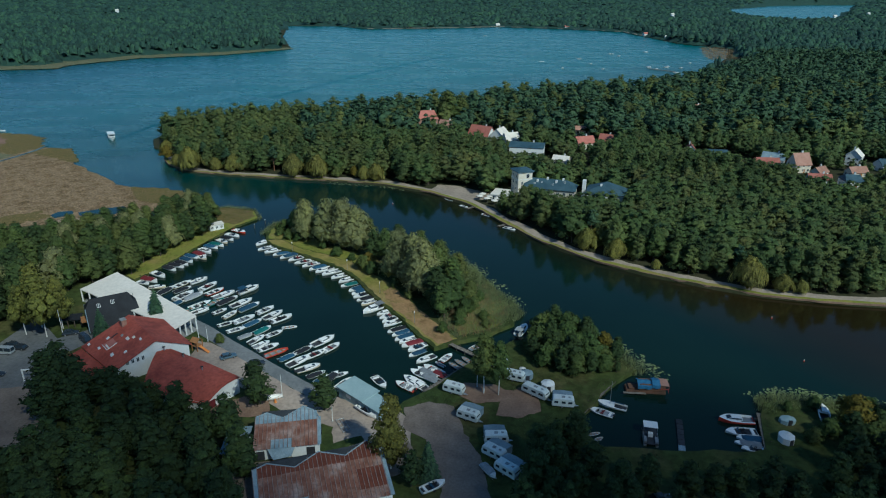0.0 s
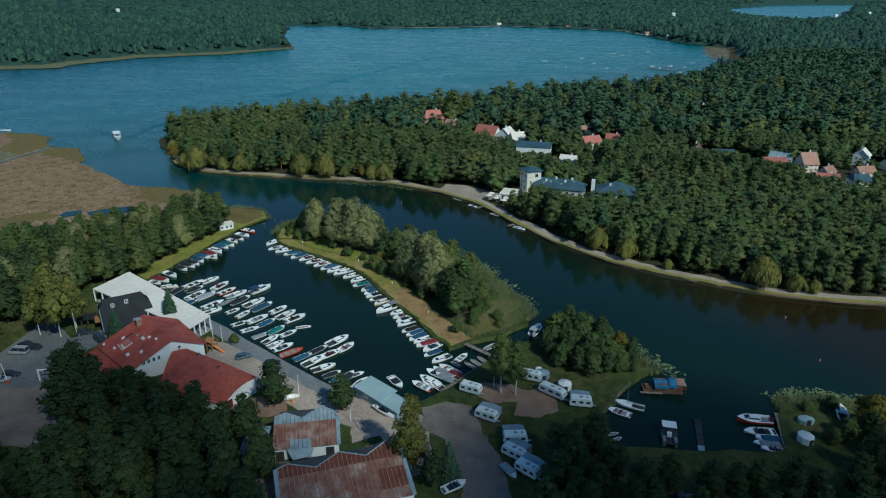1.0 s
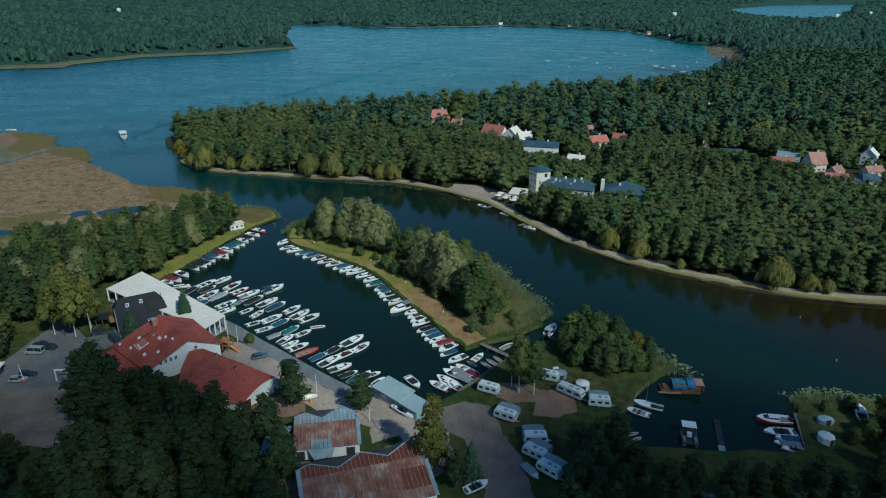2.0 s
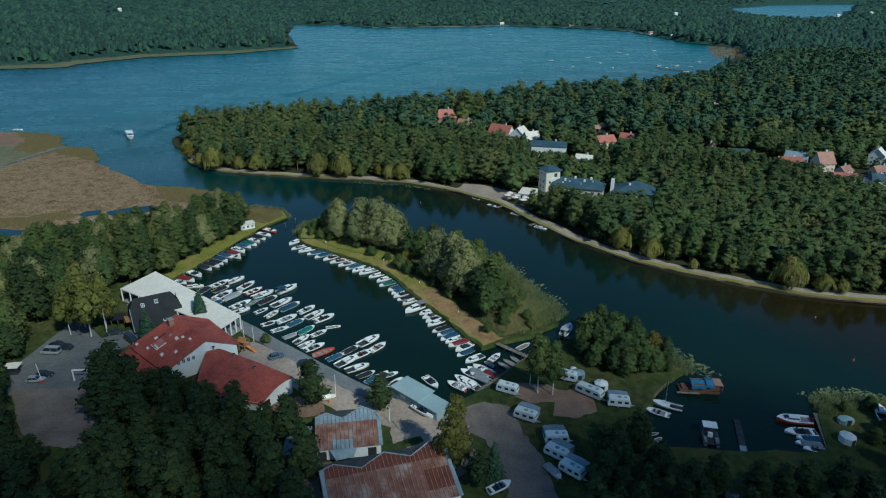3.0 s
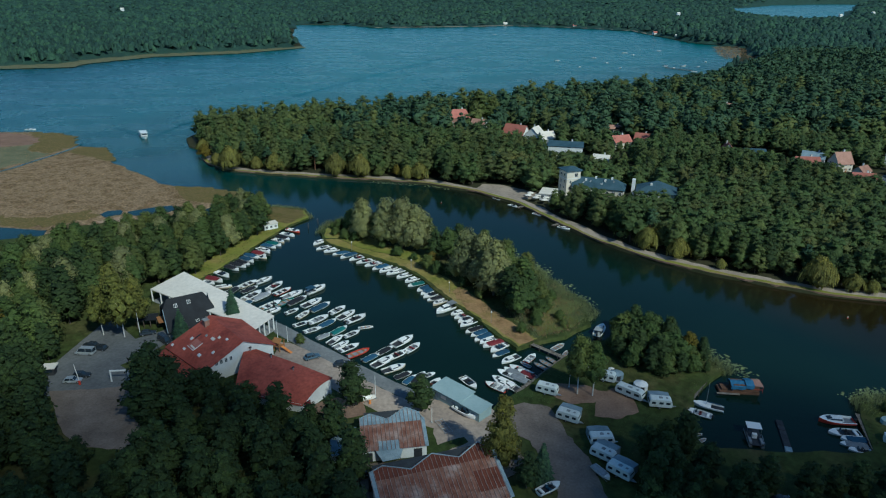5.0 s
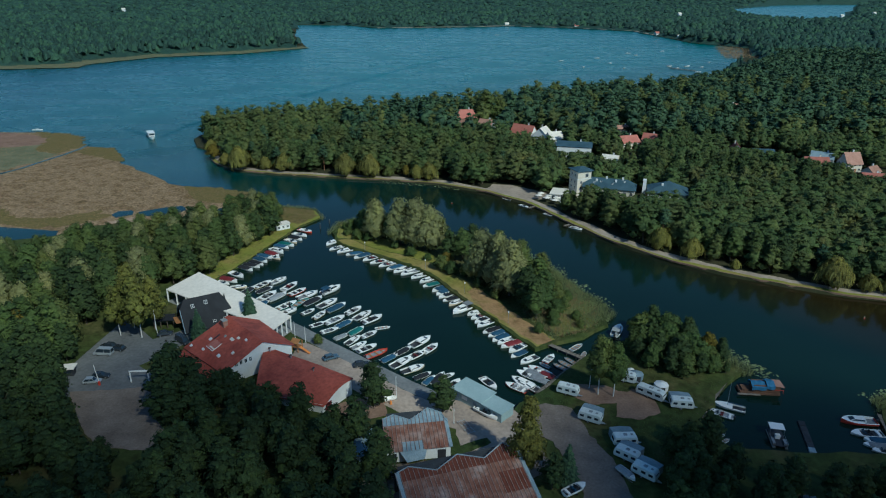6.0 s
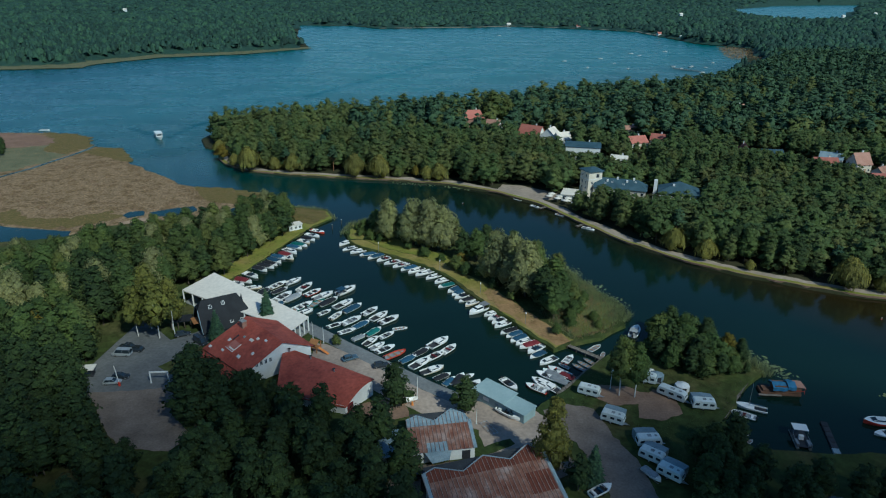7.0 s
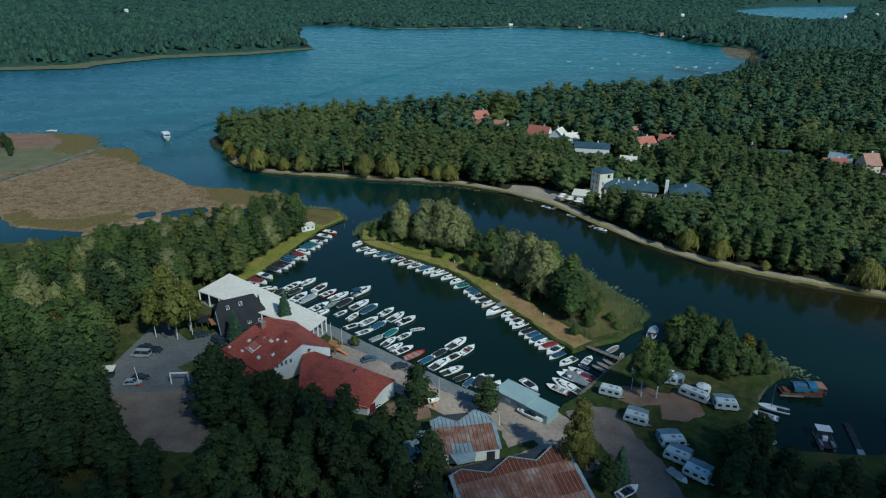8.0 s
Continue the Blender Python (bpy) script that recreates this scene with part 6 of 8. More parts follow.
for c in ([(31.2, -6.8, 7), (49.8, -6.8, 7), (40.5, 0, 11.4)], [(49.8, -6.8, 7), (49.8, 6.8, 7), (40.5, 0, 11.4)], [(49.8, 6.8, 7), (31.2, 6.8, 7), (40.5, 0, 11.4)], [(31.2, 6.8, 7), (31.2, -6.8, 7), (40.5, 0, 11.4)]):
    part("pavilion_roof", Geo().slab(c, 0.2), M["slate"], hotel)
for i in range(4):
    window(hotel, pose(37 + i * 3.3, -6, 2.2, 0, 0, 180), 1.6, 2.0)
part("terrace", Geo().box((-12, -12, 0), (-4.7, -2, 3.2)), M["plaster"], hotel)
part("terrace_roof", Geo().slab([(-12.5, -12.5, 3.45), (-4.7, -12.5, 3.45), (-4.7, -1.6, 3.45), (-12.5, -1.6, 3.45)], 0.25), M["white_roof"], hotel)
for i in range(3):
    window(hotel, pose(-10.5 + i * 2.2, -12, 1.7, 0, 0, 180), 1.5, 1.7)


def parasol():
    p = thing("parasol", "white square garden parasol on the terrace", "parasol", group="terrace parasols")
    part("pole", Geo().tube((0, 0, 0), (0, 0, 2.6), 0.04, 0.04, 6), M["steel"], p)
    V = [(1.8 * math.cos(i * math.pi / 4), 1.8 * math.sin(i * math.pi / 4), 2.2) for i in range(8)] + [(0, 0, 2.9)]
    part("canopy", Geo().add(V, None, [(i, (i + 1) % 8, 8) for i in range(8)]), M["white_roof"], p)
    return p


for i in range(7):
    place("parasol", parasol, pose(17.5 + (i % 4) * 3.3 + (i // 4) * 1.5, 302 - (i % 4) * 3.6 + (i // 4) * 3.6, 1.0, 0, 0, i * 20))

# the white hall on the quay
hall = thing("boat_hall", "long white-roofed open hall on the quay", "hall")
A, B, C, D2 = (-116.1, 190.1), (-109.9, 202.7), (-72.4, 171.9), (-76.0, 164.7)
part("roof", Geo().slab([(*A, 5.4), (*D2, 5.3), (*C, 5.75), (*B, 5.9)], 0.3), M["white_roof"], hall, "white membrane roof")
part("floor_slab", Geo().slab([(*A, 1.15), (*D2, 1.15), (*C, 1.15), (*B, 1.15)], 1.4), M["concrete"], hall)


def along(p, q, t, dz=0.0):
    return (p[0] + (q[0] - p[0]) * t, p[1] + (q[1] - p[1]) * t, dz)


for p, q, n in ((A, B, 4), (B, C, 10), (C, D2, 4), (D2, A, 10)):
    for i in range(n):
        x, y, _ = along(p, q, (i + 0.02) / n)
        cx, cy = (A[0] + C[0]) / 2, (A[1] + C[1]) / 2
        x, y = x + (cx - x) * 0.015, y + (cy - y) * 0.015
        part("post", Geo().box((x - 0.16, y - 0.16, 1.1), (x + 0.16, y + 0.16, 5.2)), M["plaster"], hall)
# added partition; its dark colour stands in for shade below the roof
bw = Geo()
p, q = along(A, B, 0.55), along(D2, C, 0.45)
n = Vector((-(q[1] - p[1]), q[0] - p[0], 0)).normalized() * 0.15
bw.slab([(p[0], p[1], 5.3), (q[0] - 8, q[1] + 6, 5.3), (q[0] - 8 + n.x, q[1] + 6 + n.y, 5.3), (p[0] + n.x, p[1] + n.y, 5.3)], 4.15)
part("inner_wall", bw, M["dark"], hall, "added dark partition for the shade under the hall roof")

# the black steep-roofed house
bh = thing("house", "black shingled steep-roofed house with white roof windows", "house", pose(-99.3, 176.4, 1.0, 0, 0, 32))
hl = 7.0
part("wall", Geo().add([(-hl + 0.8, -5.2, 0), (hl - 0.8, -5.2, 0), (hl - 0.8, 5.2, 0), (-hl + 0.8, 5.2, 0), (-hl + 0.8, -5.2, 1.6), (hl - 0.8, -5.2, 1.6), (hl - 0.8, 5.2, 1.6), (-hl + 0.8, 5.2, 1.6), (-hl + 0.8, 0, 8.6), (hl - 0.8, 0, 8.6)],
     [(0, 1, 5, 4), (2, 3, 7, 6), (1, 2, 6, 5), (3, 0, 4, 7)], [(5, 6, 9), (7, 4, 8)]), M["zinc"], bh, "blue-grey boarded gable wall")
for side in (-1, 1):
    c = [(-hl, side * 5.9, 0.9), (hl, side * 5.9, 0.9), (hl, side * 3.2, 5.0), (hl - 2.2, 0, 9.0), (-hl + 1.6, 0, 9.0), (-hl, side * 1.7, 6.7)]
    part("roof", Geo().slab(c if side < 0 else c[::-1], 0.2), M["black_roof"], bh)
part("roof", Geo().slab([(-hl, 1.7, 6.7), (-hl, -1.7, 6.7), (-hl + 1.6, 0, 9.0)], 0.2), M["black_roof"], bh)
for side in (-1, 1):
    part("bargeboard", Geo().tube((-hl - 0.05, side * 5.9, 0.95), (-hl - 0.05, side * 1.7, 6.75), 0.13, 0.13, 5), M["zinc"], bh, "pale blue-grey bargeboard")
    part("gable_strut", Geo().tube((-hl + 0.7, side * 1.4, 0.9), (-hl + 0.7, side * 0.5, 6.6), 0.09, 0.09, 5), M["zinc"], bh)
part("gable_pane", Geo().add([(-hl + 0.74, 4.6, 1.1), (-hl + 0.74, -4.6, 1.1), (-hl + 0.74, -1.2, 6.4), (-hl + 0.74, 1.2, 6.4)], [(0, 3, 2, 1)]), M["glass"], bh, "dark glazed gable")
part("roof", Geo().slab([(hl, -3.2, 5.0), (hl, 3.2, 5.0), (hl - 2.2, 0, 9.0)], 0.2), M["black_roof"], bh)
slope = math.degrees(math.atan2(8.1, 5.9))
for xx, zz in ((-3.4, 7.0), (0.4, 7.3), (1.6, 2.6), (4.6, 2.3)):
    yy = -(9.0 - zz) * 5.9 / 8.1
    window(bh, pose(xx, yy - 0.05, zz, 0, 0, 180) @ pose(0, 0, 0, 90 - slope), 0.95, 1.15)
part("balcony", Geo().box((-hl - 1.6, -2.2, 2.9), (-hl + 0.7, 2.2, 3.05)), M["timber"], bh)
for yy in (-1.6, 0, 1.6):
    window(bh, pose(-hl + 0.8, yy, 4.4, 0, 0, 90), 1.2, 1.6)

# the red-roofed hotel and its annex
rh = thing("hotel", "large white hotel building under a broad red roof", "hotel")
R0, R1 = Vector((-88, 164, 10)), Vector((-75.1, 150.3, 10))
ax = (R1 - R0).normalized()
pr = Vector((-ax.y, ax.x, 0))
L0, L1 = R0 - pr * 13.2 - Vector((0, 0, 5.2)) - ax * 0.3, R1 - pr * 11.5 - Vector((0, 0, 4.9))
E0, E1 = R0 + pr * 9.1 - Vector((0, 0, 4.6)), R1 + pr * 9.1 - Vector((0, 0, 4.6))
part("roof", Geo().slab([L0, L1 + ax * 0.6, R1 + ax * 0.6, R0], 0.25), M["red_roof"], rh, "dull red sheet roof slope")
part("roof", Geo().slab([R0, R1 + ax * 0.6, E1 + ax * 0.6, E0], 0.25), M["red_roof"], rh)
low = Vector((0, 0, -0.5))
LL0, LL1 = L0 - pr * 4.6 + Vector((0, 0, -1.9)), L1 - pr * 3.0 + Vector((0, 0, -1.3))
part("roof", Geo().slab([LL0, LL1, L1 + low, L0 + low], 0.2), M["red_roof"], rh, "lower red lean-to roof")
wall = Geo()
w0, w1, w2, w3 = L0 + pr * 0.8 + ax * 0.5, L1 + pr * 0.8, E1 - pr * 0.7, E0 - pr * 0.7 + ax * 0.5


def down(v, z):
    return (v.x, v.y, z)


r0, r1 = R0 + ax * 0.5, R1
V = [down(w0, 1), down(w1, 1), down(w2, 1), down(w3, 1), down(w0, 4.6), down(w1, 4.9), down(w2, 5.3), down(w3, 5.3), down(r0, 9.6), down(r1, 9.6)]
wall.add(V, [(0, 1, 5, 4), (2, 3, 7, 6), (1, 2, 6, 5), (3, 0, 4, 7)], [(5, 6, 9), (7, 4, 8)])
part("wall", wall, M["plaster"], rh, "white plastered gable wall")
turn_g = math.degrees(math.atan2(ax.y, ax.x)) - 90
for k in (-7.5, -6.2, -4.9, -3.6, 2.5, 4.5):
    p = R1 + pr * k
    window(rh, pose(p.x, p.y, 6.0 if k < 0 else 4.2, 0, 0, turn_g), 0.8, 1.3)
p = R0 + ax * 3.2 - pr * 2.6
stack = part("chimney", Geo().box((-0.65, -0.8, 8.2), (0.65, 0.8, 10.7)), M["brown_tile"], rh, "brown brick roof chimney", pose(p.x, p.y, 0, 0, 0, turn_g))
part("cap", Geo().box((-0.75, -0.9, 10.7), (0.75, 0.9, 10.82)), M["concrete"], stack)


def on_slope(s, q, lift):
    """A place on the hotel's long roof slope, s metres along the ridge and q metres down from it."""
    v = R0 + ax * s - pr * q
    return Vector((v.x, v.y, 10 - 5.2 * q / 13.2 + lift))


for s0, q0, wd, ln, tone in ((4.3, 7.4, 0.9, 0.8, "plaster"), (10.5, 4.2, 1.5, 0.7, "white_roof"), (11.8, 3.0, 0.9, 0.6, "white_roof"), (8.0, 8.8, 2.4, 0.35, "white_roof"), (6.0, 10.4, 1.0, 0.5, "plaster"),
                          (12.6, 9.2, 1.1, 0.7, "plaster"), (1.2, 11.6, 0.9, 0.6, "plaster"), (14.6, 2.2, 0.9, 0.5, "plaster"), (7.4, 4.6, 0.8, 0.6, "concrete"), (5.2, 6.0, 0.35, 1.9, "dark"), (15.4, 6.6, 0.7, 0.7, "plaster")):
    c = [on_slope(s0 - wd / 2, q0 + ln / 2, 0.14), on_slope(s0 + wd / 2, q0 + ln / 2, 0.14), on_slope(s0 + wd / 2, q0 - ln / 2, 0.2), on_slope(s0 - wd / 2, q0 - ln / 2, 0.2)]
    part("roof_light", Geo().slab(c, 0.3), M[tone], rh, "dark roof slit" if tone == "dark" else "small pale roof light")
part("roof_platform", Geo().slab([on_slope(5.8, 9.4, 0.1), on_slope(9.4, 9.4, 0.1), on_slope(9.4, 6.6, 0.1), on_slope(5.8, 6.6, 0.1)], 0.2), M["red_tile"], rh, "pale red roof terrace")
for s1, q1, s2, q2 in ((5.8, 9.4, 9.4, 9.4), (9.4, 9.4, 9.4, 6.6)):
    part("terrace_rim", Geo().tube(on_slope(s1, q1, 0.18), on_slope(s2, q2, 0.18), 0.09, 0.09, 5), M["plaster"], rh)

an = thing("restaurant", "low building under a curved red roof", "building")
top_e = [Vector(p) for p in ((-75.5, 154.2, 0), (-69.5, 151.4, 0), (-60, 146, 0), (-50.2, 139.8, 0))]
low_e = [Vector(p) for p in ((-73.8, 137.2, 0), (-68, 135, 0), (-61.5, 133, 0), (-56.2, 131.4, 0))]
cols, V = 10, []
for s in range(4):
    for u in range(cols + 1):
        t = u / cols
        p = top_e[s].lerp(low_e[s], t)
        V.append((p.x, p.y, 4.3 + 2.0 * math.sin(math.pi * min(t * 0.75 + 0.22, 1)) - 1.3 * t + (0.5 if s == 0 else 0)))
V = np.array(V)
Q = np.array([(s * (cols + 1) + u, s * (cols + 1) + u + 1, (s + 1) * (cols + 1) + u + 1, (s + 1) * (cols + 1) + u) for s in range(3) for u in range(cols)])
V2 = V.copy()
V2[:, 2] -= 0.2
part("roof", Geo().add(V, Q).add(V2, Q[:, ::-1]), M["red_roof"], an, "curved dull red sheet roof")
wl = Geo()
ring = [top_e[0], *[top_e[1]], top_e[2], top_e[3], low_e[3], low_e[2], low_e[1], low_e[0]]
cen = sum(ring, Vector()) / 8
ring = [p + (cen - p) * 0.035 for p in ring]
tops = [5.6, 5.4, 5.4, 5.2, 3.4, 3.4, 3.4, 3.6]
n = 8
wl.add([(p.x, p.y, 1.0) for p in ring] + [(p.x, p.y, t) for p, t in zip(ring, tops)], [(i, (i + 1) % n, n + (i + 1) % n, n + i) for i in range(n) if i != 3])
e0, e1 = ring[3], ring[4]
arch = []
for u in range(11):
    t = u / 10
    p = e0.lerp(e1, t)
    arch.append((p.x, p.y, 4.1 + 2.0 * math.sin(math.pi * min(t * 0.75 + 0.22, 1)) - 1.3 * t))
base_pts = [(e0.lerp(e1, u / 10).x, e0.lerp(e1, u / 10).y, 1.0) for u in range(11)]
wl.add(base_pts + arch, [(u, u + 1, 12 + u, 11 + u) for u in range(10)])
part("wall", wl, M["plaster"], an, "white plastered wall with arched end")
dv = e0.lerp(e1, 0.82)
ang = math.degrees(math.atan2((e1 - e0).y, (e1 - e0).x))
part("door", Geo().box((-1.0, -0.08, 0), (1.0, 0.08, 2.2)), M["maroon"], an, "dark red double door", pose(dv.x, dv.y, 1.0, 0, 0, ang))


def vent():
    v = thing("roof_vent", "small dark roof vent on the red roof", "vent", group="roof vents")
    part("pipe", Geo().tube((0, 0, -0.3), (0, 0, 0.7), 0.18, 0.18, 8), M["steel"], v)
    part("cowl", Geo().box((-0.35, -0.25, 0.7), (0.35, 0.25, 0.85)), M["dark"], v)
    return v


for x, y, z in ((-67.5, 148.6, 6.0), (-60.5, 142.5, 6.0), (-73.5, 151.2, 6.5)):
    place("vent", vent, pose(x, y, z, 0, 0, 30))


rib_metal = mat("weathered_rib", [(0.2, 0.11, 0.08), (0.38, 0.29, 0.25)], 0.6, 0.7)


def sheet_roof(top, origin, ux, uy, rows, cols, pw, pl, z0, rise, tint, edge):
    """A roof of single corrugated sheets, laid in rows up the slope; edge(u) trims the upper end."""
    sheets = {}
    for i in range(cols):
        lim = edge((i + 0.5) * pw)
        r0 = Vector((*origin, z0 + 0.12)) + ux * (i * pw + 0.11)
        r1 = r0 + uy * lim + Vector((0, 0, rise * lim))
        part("roof_rib", Geo().tube(r0, r1, 0.06, 0.06, 5), rib_metal, top, "pale weathered roof rib")
        for j in range(rows):
            v0, v1 = j * pl, min((j + 1) * pl + 0.12, lim)
            if v1 - v0 < 0.25:
                continue
            key = (round(v1 - v0, 1), tint(i, j))
            if key not in sheets:
                g = Geo()
                n = 6
                xs = np.linspace(0, pw + 0.04, n * 2 + 1)
                zs = np.where(np.isin(np.arange(n * 2 + 1), (1, 2)), 0.13, 0.0)
                ln = key[0]
                V = np.concatenate([np.stack([xs, np.zeros_like(xs), zs], 1), np.stack([xs, np.full_like(xs, ln), zs + rise * ln], 1)])
                k = n * 2 + 1
                g.add(V, [(a, a + 1, k + a + 1, k + a) for a in range(k - 1)])
                sheets[key] = g.mesh("roof_sheet", M[tint(i, j)])
            o = Vector((*origin, 0)) + ux * (i * pw) + uy * v0
            m = Matrix(((ux.x, uy.x, 0, o.x), (ux.y, uy.y, 0, o.y), (0, 0, 1, z0 + rise * v0 + 0.02 * (j % 2)), (0, 0, 0, 1)))
            part("roof_sheet", sheets[key], None, top, "", m)


def zigzag(peaks, amp):
    def f(u):
        for (u0, v0), (u1, v1) in zip(peaks, peaks[1:]):
            if u0 <= u <= u1:
                return v0 + (v1 - v0) * (u - u0) / (u1 - u0)
        return amp
    return f


def folded_shed(label, origin, ux, peaks, rows, cols, pw, pl, z0, rise, tint, walls_to):
    top = thing("shed", label, "shed")
    uy = Vector((-ux.y, ux.x, 0))
    f = zigzag(peaks, 6)
    sheet_roof(top, origin, ux, uy, rows, cols, pw, pl, z0, rise, tint, f)
    o = Vector((*origin, 0))
    wid = cols * pw
    g = Geo()
    pts = [o + ux * u + uy * (v - 0.05) for u, v in peaks]
    zs = [z0 + rise * v - 0.05 for u, v in peaks]
    n = len(pts)
    back = [p + uy * 0.9 for p in pts]
    g.add([(p.x, p.y, z) for p, z in zip(pts, zs)] + [(p.x, p.y, 1.0) for p in back], [(i, n + i, n + i + 1, i + 1) for i in range(n - 1)])
    part("back_wall", g, M["dark"], top, "dark boarded back wall")
    low_v, zf = min(v for _, v in peaks[1:-1]) - 0.3, z0 + rise * min(v for _, v in peaks[1:-1]) - 0.5
    fc = [o + ux * 1.2 + uy * low_v, o + ux * (wid - 3.2) + uy * low_v, o + ux * (wid - 3.2) + uy * (low_v + 4.2), o + ux * 1.2 + uy * (low_v + 4.2)]
    part("flat_roof", Geo().slab([(p.x, p.y, zf - 0.12 * (i > 1)) for i, p in enumerate(fc)], 0.2), M["bitumen"], top, "dark grey bitumen flat roof")
    part("rear_wall", Geo().slab([(p.x, p.y, zf - 0.36) for p in [q + (sum(fc, Vector()) / 4 - q) * 0.05 for q in fc]], zf - 1.36), M["plaster"], top)
    for i in range(n - 1):
        a, b = Vector((pts[i].x, pts[i].y, zs[i] + 0.08)), Vector((pts[i + 1].x, pts[i + 1].y, zs[i + 1] + 0.08))
        part("ridge_board", Geo().tube(a, b, 0.13, 0.13, 5), M["zinc"], top, "pale sheet ridge trim")
    h = z0 - 0.15
    fr = o + uy * 0.5
    c = [fr + ux * 0.4, fr + ux * (wid - 0.4), fr + ux * (wid - 0.4) + uy * walls_to, fr + ux * 0.4 + uy * walls_to]
    zt = [h, h, h + rise * walls_to, h + rise * walls_to]
    part("wall", Geo().add([(p.x, p.y, 1.0) for p in c] + [(p.x, p.y, z + 0.1) for p, z in zip(c, zt)], [(i, (i + 1) % 4, 4 + (i + 1) % 4, 4 + i) for i in range(4)]), M["plaster"], top, "white plastered wall")
    ang = math.degrees(math.atan2(ux.y, ux.x))
    lean = [o + ux * (wid * 0.2) + uy * 0.35, o + ux * (wid * 0.62) + uy * 0.35, o + ux * (wid * 0.56) - uy * 1.7, o + ux * (wid * 0.3) - uy * 2.1]
    zl = [z0 + 0.02, z0 + 0.02, z0 - 1.0, z0 - 1.2]
    part("lean_to_roof", Geo().slab([(p.x, p.y, z) for p, z in zip([lean[3], lean[2], lean[1], lean[0]], zl[::-1])], 0.08), M["zinc"], top, "blue-grey sheet lean-to roof")
    for p, z in zip(lean[2:], zl[2:]):
        part("lean_to_post", Geo().box((p.x - 0.08, p.y - 0.08, 1.0), (p.x + 0.08, p.y + 0.08, z - 0.05)), M["old_timber"], top)
    for k in (0.1, 0.84):
        p = fr + ux * (wid * k)
        part("door", Geo().box((-0.9, -0.1, 0), (0.9, 0.02, 2.2)), M["dark"], top, "dark wooden door", pose(p.x, p.y, 1.0, 0, 0, ang))
    return top


u1 = Vector((0.985, 0.17, 0))
folded_shed("white shed under a zigzag roof of rusty and blue-grey sheets", (-40.2, 113.8), u1, [(0, 8.6), (2.5, 9.6), (6.2, 7.8), (10.5, 10.6), (13.2, 9.0), (14.4, 6.4)], 10, 16, 0.9, 1.1, 4.0, 0.27,
            lambda i, j: "zinc" if (j >= 6 or i >= 15 or (j < 2 and 3 < i < 9)) else "rust", 6.0)
u2 = Vector((0.951, 0.309, 0))
folded_shed("long white shed under a zigzag roof of rusty sheets", (-34.1, 93.7), u2, [(0, 11.4), (3.0, 12.4), (8.3, 10.4), (13.4, 12.9), (18.6, 10.8), (23.5, 13.4), (26.4, 10.6)], 12, 29, 0.91, 1.15, 3.5, 0.27,
            lambda i, j: "zinc" if i in (0, 28) or (i in (9, 10) and j < 3) else "deep_rust" if j >= 8 or (i > 21 and 1 < j < 6) else "rust", 9.0)
annex = thing("shed", "small lean-to with a blue-grey sheet roof", "shed")
part("wall", Geo().box((-47, 114, 1), (-42.5, 120, 3.3)), M["plaster"], annex)
part("roof", Geo().slab([(-47.4, 113.6, 3.3), (-42.2, 113.6, 3.4), (-42.2, 121.6, 4.6), (-47.4, 121.2, 4.5)], 0.12), M["zinc"], annex)

# the blue-green boat shed at the basin's head
bs = thing("boat_shed", "long blue-green flat-roofed boat shed", "shed", pose(-18.6, 135.3, 0.6, 0, 0, -43))
part("wall", Geo().box((-7.6, -2.3, 0), (7.6, 2.3, 3.1)), M["teal_roof"], bs)
part("roof", Geo().slab([(-8.0, -2.7, 3.2), (1.8, -2.7, 3.25), (1.8, 3.2, 3.5), (-8.0, 3.2, 3.5)], 0.16), M["teal_roof"], bs, "pale blue-green sheet roof")
part("roof", Geo().slab([(1.8, -2.7, 3.1), (8.0, -2.7, 3.1), (8.0, 2.3, 3.3), (1.8, 2.3, 3.3)], 0.16), M["teal_roof"], bs)
part("sign", Geo().box((-4.6, -2.38, 1.5), (-2.9, -2.3, 2.4)), M["plaster"], bs, "blank white sign board")
for xx in (-6, -0.5, 3, 5.6):
    part("door", Geo().box((xx - 0.5, -2.36, 0.1), (xx + 0.5, -2.3, 2.2)), M["zinc"], bs)

hut = thing("hut", "small white flat-roofed hut on the grass bank", "hut", pose(-95.3, 258.8, 1.0, 0, 0, 36))
part("wall", Geo().box((-2.9, -1.6, 0), (2.9, 1.6, 2.3)), M["plaster"], hut)
part("roof", Geo().slab([(-3.2, -1.9, 2.4), (3.2, -1.9, 2.4), (3.2, 1.9, 2.55), (-3.2, 1.9, 2.55)], 0.15), M["white_roof"], hut)
for xx in (-1.9, 0, 1.9):
    window(hut, pose(xx, -1.6, 1.2, 0, 0, 180), 1.0, 1.1)


